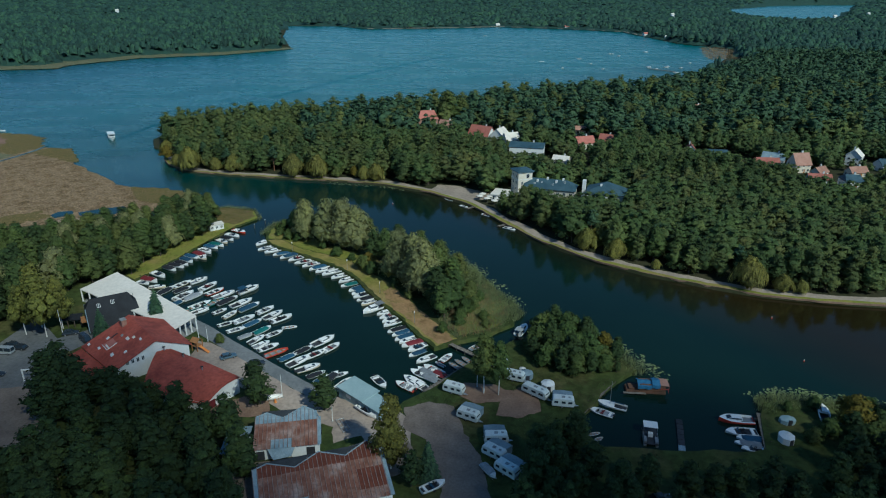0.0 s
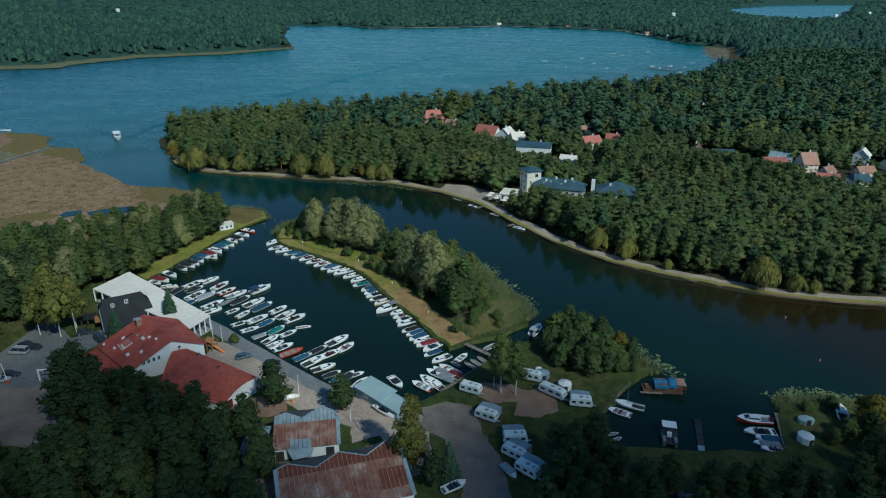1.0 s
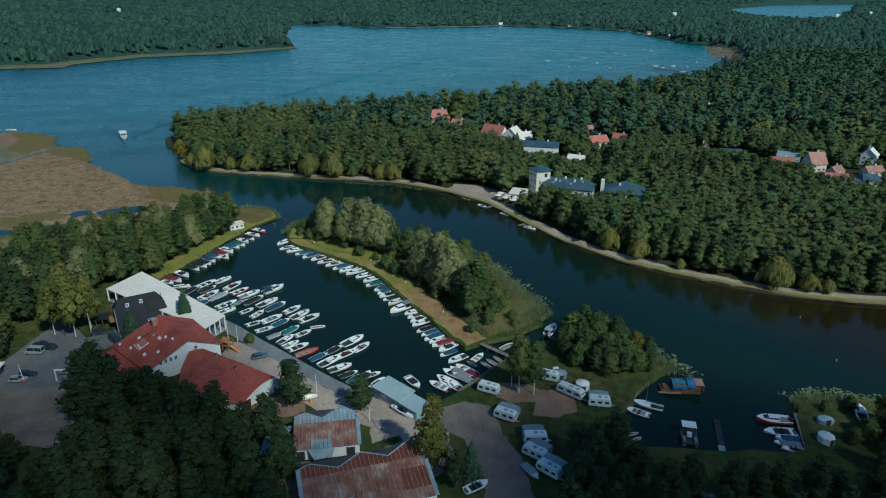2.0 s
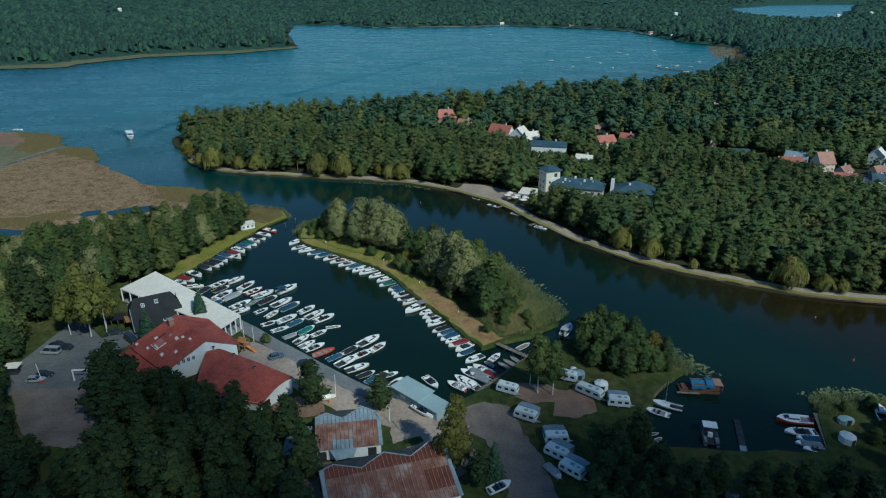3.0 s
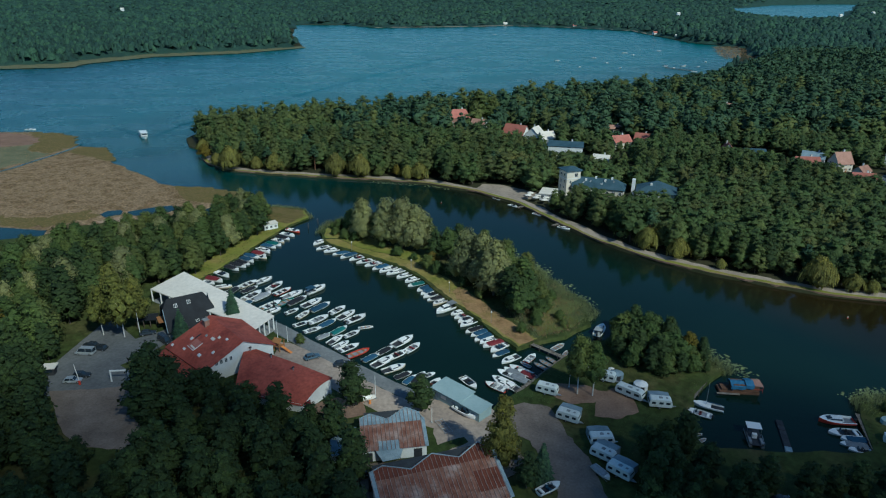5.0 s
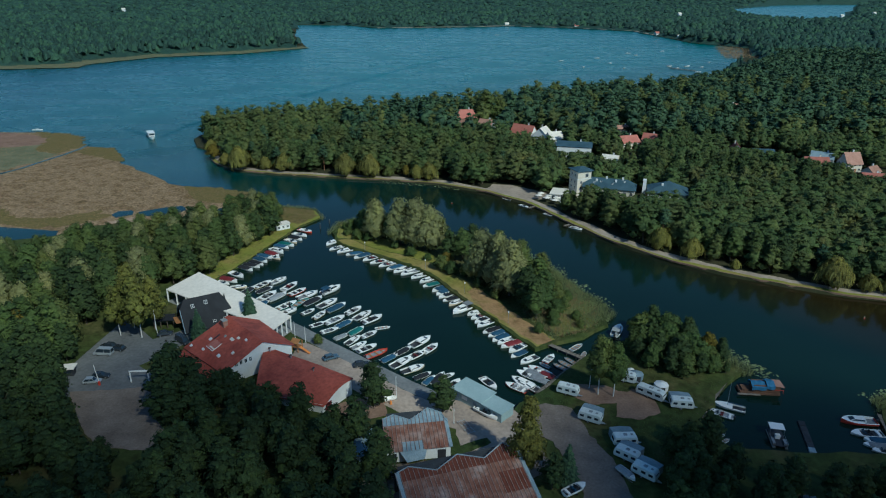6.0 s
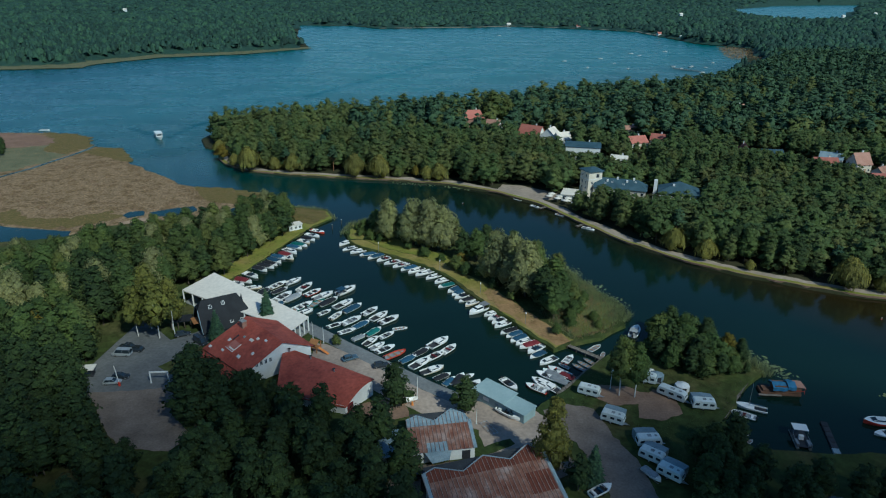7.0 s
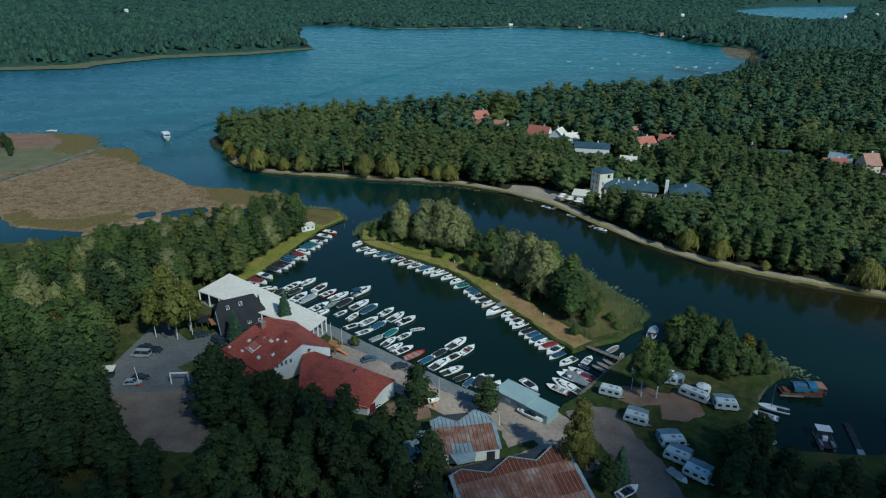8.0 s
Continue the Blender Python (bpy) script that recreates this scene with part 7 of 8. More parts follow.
# ---- boats ----
def hull_geo(L, W, H, bow=2.6, flat=0.5):
    """A lofted hull, stern at -L/2, bow at +L/2; gives the hull and the line of its rail."""
    n = 11
    S = np.linspace(0, 1, n)
    hw = W / 2 * (1 - np.clip((S - flat) / (1 - flat), 0, 1) ** bow) * (0.9 + 0.1 * np.clip(S * 4, 0, 1))
    hw = np.maximum(hw, 0.03)
    rail = H * (0.82 + 0.35 * S ** 2)
    x = (S - 0.5) * L
    keel = -0.3 + 0.45 * np.clip((S - 0.75) * 4, 0, 1) ** 2
    prof = [(hw, rail), (hw * 0.93, rail * 0.45), (hw * 0.72, np.full(n, -0.05)), (hw * 0.0, keel)]
    V, Q = [], []
    for side in (-1, 1):
        for y, z in prof:
            V.append(np.stack([x, y * side, z], 1))
    V = np.concatenate(V)
    for s in range(2):
        for k in range(3):
            for i in range(n - 1):
                a = (s * 4 + k) * n + i
                q = (a, a + 1, a + n + 1, a + n)
                Q.append(q if s else q[::-1])
    for k in range(3):
        Q.append((k * n, (k + 1) * n, (4 + k + 1) * n, (4 + k) * n))
    return Geo().add(V, Q), x, hw, rail


def deck_geo(x, hw, rail, i0, i1, inset=0.0, lift=0.0, camber=0.06):
    """A deck between two stations of the hull."""
    V, Q = [], []
    for i in range(i0, i1 + 1):
        w = max(hw[i] - inset, 0.01)
        V += [(x[i], -w, rail[i] + lift), (x[i], 0, rail[i] + lift + camber), (x[i], w, rail[i] + lift)]
    for k in range(i1 - i0):
        a = 3 * k
        Q += [(a, a + 3, a + 4, a + 1), (a + 1, a + 4, a + 5, a + 2)]
    return Geo().add(V, Q)


def side_decks(x, hw, rail, i0, i1, width=0.16):
    g = Geo()
    for s in (-1, 1):
        V, Q = [], []
        for i in range(i0, i1 + 1):
            V += [(x[i], s * hw[i], rail[i]), (x[i], s * max(hw[i] - width, 0.01), rail[i] + 0.04), (x[i], s * max(hw[i] - width, 0.01), 0.25)]
        for k in range(i1 - i0):
            a = 3 * k
            q = [(a, a + 1, a + 4, a + 3), (a + 1, a + 2, a + 5, a + 4)]
            Q += q if s < 0 else [t[::-1] for t in q]
        g.add(V, Q)
    return g


def boat(kind, colour, extra):
    """A 6 m boat on the water. kind: open, cabin, covered, dinghy, tall; colour: of the hull or cover."""
    L, W, H = {"open": (6, 2.45, 0.8), "cabin": (6, 2.5, 0.95), "covered": (6, 2.4, 0.8), "dinghy": (6, 2.1, 0.6), "tall": (6, 2.4, 0.95), "sail": (6, 2.1, 0.8)}[kind]
    words = {"white": "white", "cream": "cream", "red": "red", "blue": "blue", "teal": "teal green", "black": "black", "maroon": "maroon", "grey": "grey"}[colour]
    name, label = {"open": ("motor_boat", f"white open motor boat with {words} trim at its mooring"), "cabin": ("cabin_cruiser", f"{words} cabin cruiser at its mooring"),
                   "covered": ("motor_boat", f"white motor boat under a {words} canvas cover"), "dinghy": ("rowing_boat", f"{words} rowing boat on the water"),
                   "tall": ("cabin_cruiser", f"white cabin cruiser with a {words} canopy"), "sail": ("sailing_boat", "white sailing boat with a bare mast")}[kind]
    b = thing(name, label, "boat", group="moored boats")
    g, x, hw, rail = hull_geo(L, W, H)
    hull_m = M[colour] if kind in ("dinghy", "cabin") or (kind == "open" and colour in ("red", "teal", "cream")) else M["white"]
    part("hull", g, hull_m, b, "", smooth=False)
    if kind == "covered":
        V, Q = [], []
        i0, i1 = 0, 8
        for i in range(i0, i1 + 1):
            w = hw[i] + 0.02
            up = rail[i] + 0.5 * math.sin(math.pi * (0.15 + 0.7 * i / i1)) * (1.1 if i % 3 else 0.85)
            V += [(x[i], -w, rail[i] - 0.12), (x[i], -w * 0.6, rail[i] + (up - rail[i]) * 0.75), (x[i], 0, up), (x[i], w * 0.6, rail[i] + (up - rail[i]) * 0.75), (x[i], w, rail[i] - 0.12)]
        for k in range(i1 - i0):
            for c in range(4):
                a = 5 * k + c
                Q.append((a, a + 5, a + 6, a + 1))
        part("cover", Geo().add(V, Q), M[colour], b, f"sagging {words} canvas cover")
        part("foredeck", deck_geo(x, hw, rail, 8, 10), M["white"], b)
    elif kind == "dinghy":
        part("side_deck", side_decks(x, hw, rail, 0, 10, 0.12), hull_m, b)
        part("floor", deck_geo(x, hw, rail * 0 + 0.22, 0, 10, 0.12, 0, 0), M["grey"], b)
        for xx in (-1.6, 0, 1.5):
            part("thwart", Geo().box((xx - 0.18, -0.85, 0.36), (xx + 0.18, 0.85, 0.42)), M["timber"], b, "wooden thwart")
    else:
        cut = 7
        c0 = 4 if kind in ("cabin", "tall", "sail") else cut
        part("foredeck", deck_geo(x, hw, rail, c0, 10), M["white"], b)
        part("side_deck", side_decks(x, hw, rail, 0, c0), M["white"], b)
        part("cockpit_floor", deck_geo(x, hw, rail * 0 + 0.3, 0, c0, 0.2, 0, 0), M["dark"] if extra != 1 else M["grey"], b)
        if kind in ("cabin", "tall"):
            r = 1.7 if kind == "tall" else 1.45
            w0, w1 = 0.82, 0.62
            V = [(-0.9, -w0, 0.9), (2.0, -w0 * 0.75, 1.0), (2.0, w0 * 0.75, 1.0), (-0.9, w0, 0.9), (-0.8, -w1, r), (0.9, -w1 * 0.8, r), (0.9, w1 * 0.8, r), (-0.8, w1, r)]
            part("cabin", Geo().add(V, [(4, 5, 6, 7), (0, 1, 5, 4), (1, 2, 6, 5), (2, 3, 7, 6), (3, 0, 4, 7)]), M["white"], b)
            V = np.array([(-0.7, -w0 * 0.95, 1.12), (1.6, -w0 * 0.76, 1.12), (0.98, -w1 * 0.83, r - 0.06), (-0.7, -w1 * 1.02, r - 0.06)]) + (0, -0.015, 0)
            part("window", Geo().add(V, [(0, 1, 2, 3)]).add(V * (1, -1, 1), [(3, 2, 1, 0)]), M["glass"], b)
            part("windscreen", Geo().add([(1.75, -0.55, 1.13), (1.75, 0.55, 1.13), (0.98, 0.46, r - 0.02), (0.98, -0.46, r - 0.02)], [(0, 1, 2, 3)]), M["glass"], b)
            if kind == "tall":
                part("canopy", Geo().slab([(-2.7, -0.95, 1.95), (-0.7, -0.95, 2.0), (-0.7, 0.95, 2.0), (-2.7, 0.95, 1.95)], 0.08), M[colour], b, f"{words} canvas canopy")
                for xx, yy in ((-2.6, -0.9), (-2.6, 0.9), (-0.8, 0.9), (-0.8, -0.9)):
                    part("canopy_post", Geo().tube((xx, yy, 0.7), (xx, yy, 1.9), 0.025, 0.025, 5), M["steel"], b)
        if kind == "open":
            V = [(0.7, -0.8, 0.95), (1.0, 0, 1.0), (0.7, 0.8, 0.95), (0.3, -0.72, 1.4), (0.55, 0, 1.42), (0.3, 0.72, 1.4)]
            part("windscreen", Geo().add(V, [(0, 1, 4, 3), (1, 2, 5, 4)]), M["glass"], b)
            for yy in (-0.5, 0.5):
                part("seat", Geo().box((-0.6, yy - 0.28, 0.3), (-0.05, yy + 0.28, 0.75)).box((-0.7, yy - 0.28, 0.7), (-0.55, yy + 0.28, 1.15)), M[colour] if colour not in ("red", "teal", "cream") else M["white"], b)
            part("bench", Geo().box((-2.4, -0.8, 0.3), (-1.85, 0.8, 0.72)), M["white"], b)
        if kind == "sail":
            part("mast", Geo().tube((0.4, 0, 0.8), (0.4, 0, 7.6), 0.05, 0.03, 6), M["steel"], b)
            part("boom", Geo().tube((0.4, 0, 1.5), (-2.4, 0, 1.45), 0.05, 0.05, 6), M["steel"], b)
            part("furled_sail", Geo().tube((0.3, 0, 1.62), (-2.3, 0, 1.57), 0.13, 0.08, 7), M["blue"], b)
    if kind != "sail" and extra != 2:
        part("outboard_motor", Geo().box((-L / 2 - 0.42, -0.17, 0.55), (-L / 2 + 0.02, 0.17, 1.15)).box((-L / 2 - 0.28, -0.07, -0.3), (-L / 2 - 0.1, 0.07, 0.6)), M["black"], b, "black outboard motor")
    return b


KINDS = [("open", "grey"), ("covered", "black"), ("cabin", "white"), ("covered", "blue"), ("open", "maroon"), ("open", "black"), ("covered", "teal"), ("open", "cream"), ("cabin", "cream"), ("covered", "black"), ("open", "black"), ("open", "grey")]


def moor(spots, given, flip=0.0):
    """Boats at (x, y, heading, length); given: kinds of some by their number in the row."""
    for i, (x, y, a, ln) in enumerate(spots):
        kind, colour = given.get(i, KINDS[(i * 5 + int(x * 3 + y)) % len(KINDS)])
        ex = i % 3
        place(("boat", kind, colour, ex), lambda: boat(kind, colour, ex), pose(x, y, 0.0, 0, 0, a + flip + 6 * math.sin(i * 1.7)) @ Matrix.Diagonal((1, 1, 0.76, 1)), min(ln, 8.2) / 6.0 * 0.98)


WEST_ROW = [(-85.5, 258.2, -30, 7.2), (-86.8, 253.5, -31, 7), (-87.7, 249.6, -30, 7), (-88.8, 246.3, -31, 6.8), (-89.8, 242.9, -31, 7.4), (-91.2, 240.4, -33, 7), (-92, 235.9, -33, 7.4), (-92.8, 232.5, -33, 7.4), (-91.6, 229.3, -32, 6),
            (-95.1, 230.2, -32, 7), (-95.8, 226.8, -32, 7.2), (-96.7, 224.1, -32, 7), (-97.7, 221.4, -31, 7.2), (-99.2, 218.8, -31, 7), (-101, 213.2, -28, 7.4), (-102.5, 208.8, -28, 8), (-103.8, 206.5, -29, 6)]
moor(WEST_ROW, {0: ("open", "red"), 5: ("covered", "blue"), 7: ("covered", "maroon"), 9: ("covered", "blue"), 10: ("covered", "blue"), 13: ("covered", "black"), 15: ("covered", "maroon")})
HALL_ROWS = [(-97.3, 202.9, 10, 5.6), (-93.4, 200.2, 60, 7.4), (-89.7, 205.4, 56, 7.5), (-88, 201.2, 57, 6.5), (-85, 208.2, 47, 6.7), (-85.8, 196.3, 54, 8), (-82.4, 195.8, 58, 7.5), (-86.3, 190.7, 58, 6.6), (-80.1, 203.8, 56, 7.4),
             (-76.7, 199.8, 48, 7.1), (-72.8, 197.2, 52, 8), (-77.9, 189.4, 50, 7.8), (-74.2, 191.3, 48, 8), (-80.8, 185.7, 58, 6), (-76.6, 185.3, 46, 5.9), (-70.3, 193.1, 51, 8), (-65.7, 201.1, 45, 8.3), (-65.2, 191.3, 54, 8), (-62, 188.6, 56, 8), (-66.4, 183.2, 57, 5.8)]
moor(HALL_ROWS, {3: ("covered", "black"), 4: ("cabin", "white"), 6: ("covered", "grey"), 9: ("open", "red"), 10: ("cabin", "white"), 11: ("open", "teal"), 12: ("dinghy", "teal"), 13: ("dinghy", "teal"), 15: ("covered", "black"), 16: ("tall", "blue"), 18: ("covered", "blue"), 17: ("cabin", "white")})
QUAY_ROWS = [(-70.4, 185.4, 48, 5), (-56.2, 186.4, 46, 6.6), (-53, 183.2, 53, 7.3), (-49.8, 180.7, 49, 7.5), (-61.2, 180.2, 44, 7.5), (-57.9, 177.9, 46, 6.5), (-65.8, 177.3, 40, 5.5), (-61.8, 173.6, 38, 5.7), (-46.2, 175.4, 11, 4.6),
             (-53.8, 173.2, 50, 6.4), (-49.8, 171.4, 51, 5.8), (-57.7, 169.8, 44, 5.1), (-54.1, 167.8, 50, 6), (-52, 165, 46, 5.5), (-49.6, 163.4, 46, 6.7), (-46.6, 160.5, 38, 7.4)]
moor(QUAY_ROWS, {4: ("open", "grey"), 5: ("covered", "blue"), 8: ("dinghy", "white"), 9: ("covered", "teal"), 10: ("open", "black"), 11: ("covered", "grey"), 12: ("cabin", "white"), 15: ("dinghy", "red"), 2: ("cabin", "white")})
HEAD_ROWS = [(-42.8, 158.3, 45, 5.9), (-39.2, 162.2, 42, 5.8), (-34.5, 167.2, 49, 8), (-35.5, 159.8, 48, 6.4), (-31.6, 163.5, 49, 6.4), (-39.4, 156, 42, 7.4), (-36.1, 152.6, 36, 7), (-33.4, 149.6, 40, 5.4), (-31.6, 147.5, 50, 5),
             (-29.2, 148.3, 62, 6.4), (-27, 149.6, 37, 4.6), (-25.4, 145.2, 60, 6.6), (-16.2, 146.2, -62, 6.4)]
moor(HEAD_ROWS, {0: ("covered", "blue"), 2: ("cabin", "white"), 3: ("open", "maroon"), 5: ("cabin", "white"), 6: ("cabin", "cream"), 7: ("covered", "black"), 8: ("covered", "blue"), 9: ("covered", "black"), 12: ("open", "black")})
SPIT_ROW = [(-72, 245.5, -125, 7.8), (-69.8, 239.4, -145, 6.4), (-65.6, 236.8, -143, 8), (-62, 234, -144, 7.2), (-58.8, 231.8, -138, 8), (-55.3, 229.3, -142, 7.4), (-52, 226.1, -144, 7.4), (-48.9, 223.5, -140, 6.9), (-45.9, 220.9, -144, 7.1),
            (-43.1, 218.7, -140, 7.4), (-40.1, 216.4, -138, 7.6), (-36.6, 213.4, -142, 7), (-33.5, 210.2, -145, 7.3), (-32.2, 206.4, -146, 6.8)]
moor(SPIT_ROW, {0: ("cabin", "white"), 2: ("cabin", "white"), 4: ("covered", "blue"), 7: ("open", "maroon"), 12: ("cabin", "white")})
SPIT_ROW_2 = [(-29.1, 203.3, -137, 7.4), (-28, 200.9, -138, 7.2), (-26.8, 198.2, -139, 7.2), (-25.6, 195.3, -142, 6.2), (-24.1, 192.4, -140, 5.9), (-22, 187.6, -145, 8.6), (-18, 185.6, -142, 6.3), (-16.9, 183.2, -143, 6.4), (-16, 181, -145, 6.6),
              (-15.2, 178.6, -143, 6.9), (-13.9, 174.4, -139, 6.1), (-12.4, 172.4, -142, 6.3), (-11.4, 170, -145, 6.6), (-9.8, 168.1, -146, 6.5), (-8.7, 166.1, -143, 6.9), (-7.2, 163.9, -141, 6.6), (-7, 160.9, -148, 5.8), (-4.5, 157.7, -139, 6.5)]
moor(SPIT_ROW_2, {0: ("covered", "blue"), 1: ("covered", "blue"), 2: ("open", "black"), 3: ("covered", "black"), 5: ("tall", "grey"), 6: ("cabin", "white"), 7: ("open", "maroon"), 9: ("cabin", "white"), 10: ("covered", "black"), 11: ("covered", "blue"), 13: ("cabin", "white"), 14: ("covered", "maroon"), 15: ("open", "blue"), 17: ("cabin", "white")})
EAST_ROW = [(-5.8, 150.2, 142, 6.8), (-3.4, 148.3, 135, 6.4), (-0.8, 150.4, 140, 6), (-5.7, 144.9, 135, 6.5), (-9.5, 144.3, 140, 6.4), (-7.3, 145.8, 136, 6), (-0.6, 155.2, 139, 3.6), (1.2, 158.6, 58, 5.4), (3.4, 154.4, 128, 4.8), (5, 156, 131, 4.6), (6.8, 157.6, 134, 4.4), (9.9, 164.9, 43, 5.4), (11.3, 161.2, 60, 3.6), (-2.4, 152.2, 138, 7.2), (-4.2, 150.9, 139, 7.0), (-7.6, 147.0, 138, 6.6)]
moor(EAST_ROW, {0: ("open", "grey"), 1: ("covered", "grey"), 2: ("covered", "maroon"), 3: ("cabin", "white"), 4: ("open", "red"), 5: ("cabin", "white"), 6: ("dinghy", "white"), 7: ("open", "red"), 8: ("dinghy", "grey"), 9: ("dinghy", "grey"), 10: ("dinghy", "grey"), 11: ("dinghy", "white"), 12: ("dinghy", "white"), 13: ("open", "red"), 14: ("covered", "grey"), 15: ("cabin", "white")})
BAY_ROW = [(42, 136.6, 155, 7.5), (38.8, 133.9, 143, 6.2), (35.8, 123.6, 32, 3.2), (35.4, 125.6, 21, 3), (70.4, 131, 172, 8.4), (69.8, 126.6, 172, 7.4), (70.8, 124.2, 175, 6), (69.6, 122.2, 170, 6), (70.2, 120.6, 170, 5.6), (31.9, 128, 40, 3.4)]
moor(BAY_ROW, {0: ("sail", "white"), 1: ("open", "maroon"), 2: ("dinghy", "white"), 3: ("dinghy", "white"), 4: ("cabin", "red"), 5: ("open", "black"), 6: ("covered", "blue"), 7: ("covered", "grey"), 8: ("open", "black"), 9: ("dinghy", "white")})
moor([(28.5, 264.3, -36, 6), (19.5, 282, -49, 5.4), (9.7, 294.5, -43, 5.2), (3.2, 305, -40, 5.6), (23.9, 174.5, 60, 7.4)], {0: ("cabin", "white"), 1: ("dinghy", "white"), 2: ("open", "grey"), 3: ("dinghy", "white"), 4: ("tall", "grey")})
moor([(271, 898, -60, 8.2), (297, 900, 60, 8.2), (285, 832, 20, 8.2), (310, 887, 60, 8.2), (343, 949, 61, 8.2), (153, 875, 66, 7), (262, 1075, 10, 8), (328, 1114, 20, 8), (77, 1810, 60, 8), (-310.5, 456.5, 5, 7), (268, 890, 40, 8.2), (273, 871, 70, 8.2), (291.7, 892, 20, 8.2), (203, 866, 60, 7), (196, 993, 30, 8), (199.6, 925.7, 80, 8), (136, 950, 15, 8), (266.6, 1042, 50, 8), (86, 1470, 30, 8.2), (80, 1787, 10, 8.2)], {i: ("cabin", "white") for i in range(20)})
for i, (x, y, z, a, ln) in enumerate([(-17.5, 131.6, 1.3, -43, 7.2), (-1.6, 106.2, 1.4, 31, 5.6), (10, 111, 1.4, -58, 4.8)]):
    place(("boat", "land", i), lambda: tagged(boat("open" if i < 2 else "covered", ("black", "blue", "grey")[i], 2), "white motor boat laid up on the ground", "boat", "boats ashore"), pose(x, y, z, 0, 0, a), ln / 6)
    tr = thing("boat_trailer", "low steel trailer under a laid-up boat", "trailer", pose(x, y, 1.0, 0, 0, a))
    part("frame", Geo().box((-2.2, -0.5, 0.02), (2.2, -0.4, 0.12)).box((-2.2, 0.4, 0.02), (2.2, 0.5, 0.12)).box((-0.3, -0.9, 0.02), (-0.1, 0.9, 0.12)), M["steel"], tr)
    for yy in (-0.9, 0.9):
        part("wheel", Geo().tube((-0.2, yy - 0.08, 0.26), (-0.2, yy + 0.08, 0.26), 0.26, 0.26, 10), M["rubber"], tr)

# the ferry under way on the lake
ferry = thing("passenger_boat", "white passenger boat under way on the lake", "boat", pose(-222.8, 435.9, 0, 0, 0, -60))
g, x, hw, rail = hull_geo(14, 4.6, 1.5)
part("hull", g, M["white"], ferry)
part("deck", deck_geo(x, hw, rail, 0, 10), M["grey"], ferry)
part("cabin", bevelled(Geo().box((-5.5, -1.9, 1.4), (3.5, 1.9, 3.6)), 0.12, M["white"], "cabin"), None, ferry)
part("roof", Geo().slab([(-6, -2.2, 3.8), (3.9, -2.2, 3.8), (3.9, 2.2, 3.8), (-6, 2.2, 3.8)], 0.15), M["white"], ferry)
for s in (-1, 1):
    for i in range(5):
        part("window", Geo().box((-5 + i * 1.7, s * 1.9 - 0.02, 2.2), (-3.7 + i * 1.7, s * 1.9 + 0.02, 3.2)), M["glass"], ferry)
part("windscreen", Geo().box((3.48, -1.5, 2.2), (3.53, 1.5, 3.2)), M["glass"], ferry)

# houseboat, raft and pontoon in the bay
hb = thing("houseboat", "wooden houseboat under a blue tarpaulin", "boat", pose(52.4, 143.8, 0, 0, 0, -5) @ Matrix.Diagonal((0.86, 0.95, 1, 1)))
part("hull", bevelled(Geo().box((-6, -1.7, -0.4), (5.6, 1.7, 0.7)), 0.15, M["old_timber"], "hull"), None, hb, "brown wooden pontoon hull")
part("cabin", bevelled(Geo().box((-2.2, -1.6, 0.8), (5.4, 1.6, 2.6)), 0.06, M["old_timber"], "cabin"), None, hb)
for x0, x1, rise in ((-2.8, 1.3, 0.0), (1.35, 3.7, 0.35)):
    V = [(x, y * (1 + 0.03 * math.sin(3 * x)), z + rise + 0.08 * math.sin(2.3 * x + y)) for x in np.linspace(x0, x1, 5) for y, z in ((-1.95, 1.5), (-1.9, 2.35), (0, 2.95), (1.9, 2.35), (1.95, 1.5))]
    part("tarpaulin", Geo().add(V, [(5 * a + b, 5 * a + b + 1, 5 * a + b + 6, 5 * a + b + 5) for a in range(4) for b in range(4)]), M["tarp"], hb, "bright blue sagging tarpaulin")
part("stern_roof", Geo().slab([(3.8, -1.8, 2.75), (6.3, -1.8, 2.6), (6.3, 1.8, 2.6), (3.8, 1.8, 2.75)], 0.1), M["brown_tile"], hb, "faded pink-red stern roof")
part("stern_rail", Geo().box((3.8, -1.75, 1.6), (6.2, -1.7, 1.7)).box((6.15, -1.75, 0.7), (6.22, -1.68, 2.6)).box((6.15, 1.68, 0.7), (6.22, 1.75, 2.6)), M["red"], hb)
part("bow_bench", Geo().box((-5.2, -1.2, 0.7), (-3.4, 1.2, 1.15)), M["old_timber"], hb)
part("gangway", Geo().box((-7, -2.9, 0.5), (-0.5, -2.2, 0.62)), M["pier"], hb)
for xx in (-1.4, 0.6, 2.6):
    part("window", Geo().box((xx - 0.5, -1.64, 1.4), (xx + 0.5, -1.6, 2.1)), M["glass"], hb)

raft = thing("pontoon_boat", "open pontoon boat with a white sun roof", "boat", pose(48, 124.6, 0, 0, 0, 78))
for yy in (-1.3, 1.3):
    part("float", Geo().tube((-3.4, yy, 0.1), (3.2, yy, 0.1), 0.35, 0.35, 8), M["steel"], raft)
part("deck", Geo().box((-3.2, -1.6, 0.42), (3.2, 1.6, 0.52)), M["dark"], raft)
part("sun_roof", Geo().slab([(0.4, -1.6, 2.5), (2.9, -1.6, 2.5), (2.9, 1.6, 2.5), (0.4, 1.6, 2.5)], 0.08), M["white"], raft)
for xx, yy in ((0.5, -1.5), (2.8, -1.5), (2.8, 1.5), (0.5, 1.5)):
    part("roof_post", Geo().tube((xx, yy, 0.5), (xx, yy, 2.45), 0.03, 0.03, 5), M["steel"], raft)
part("console", Geo().box((-0.6, -0.5, 0.52), (0.2, 0.5, 1.5)), M["white"], raft)
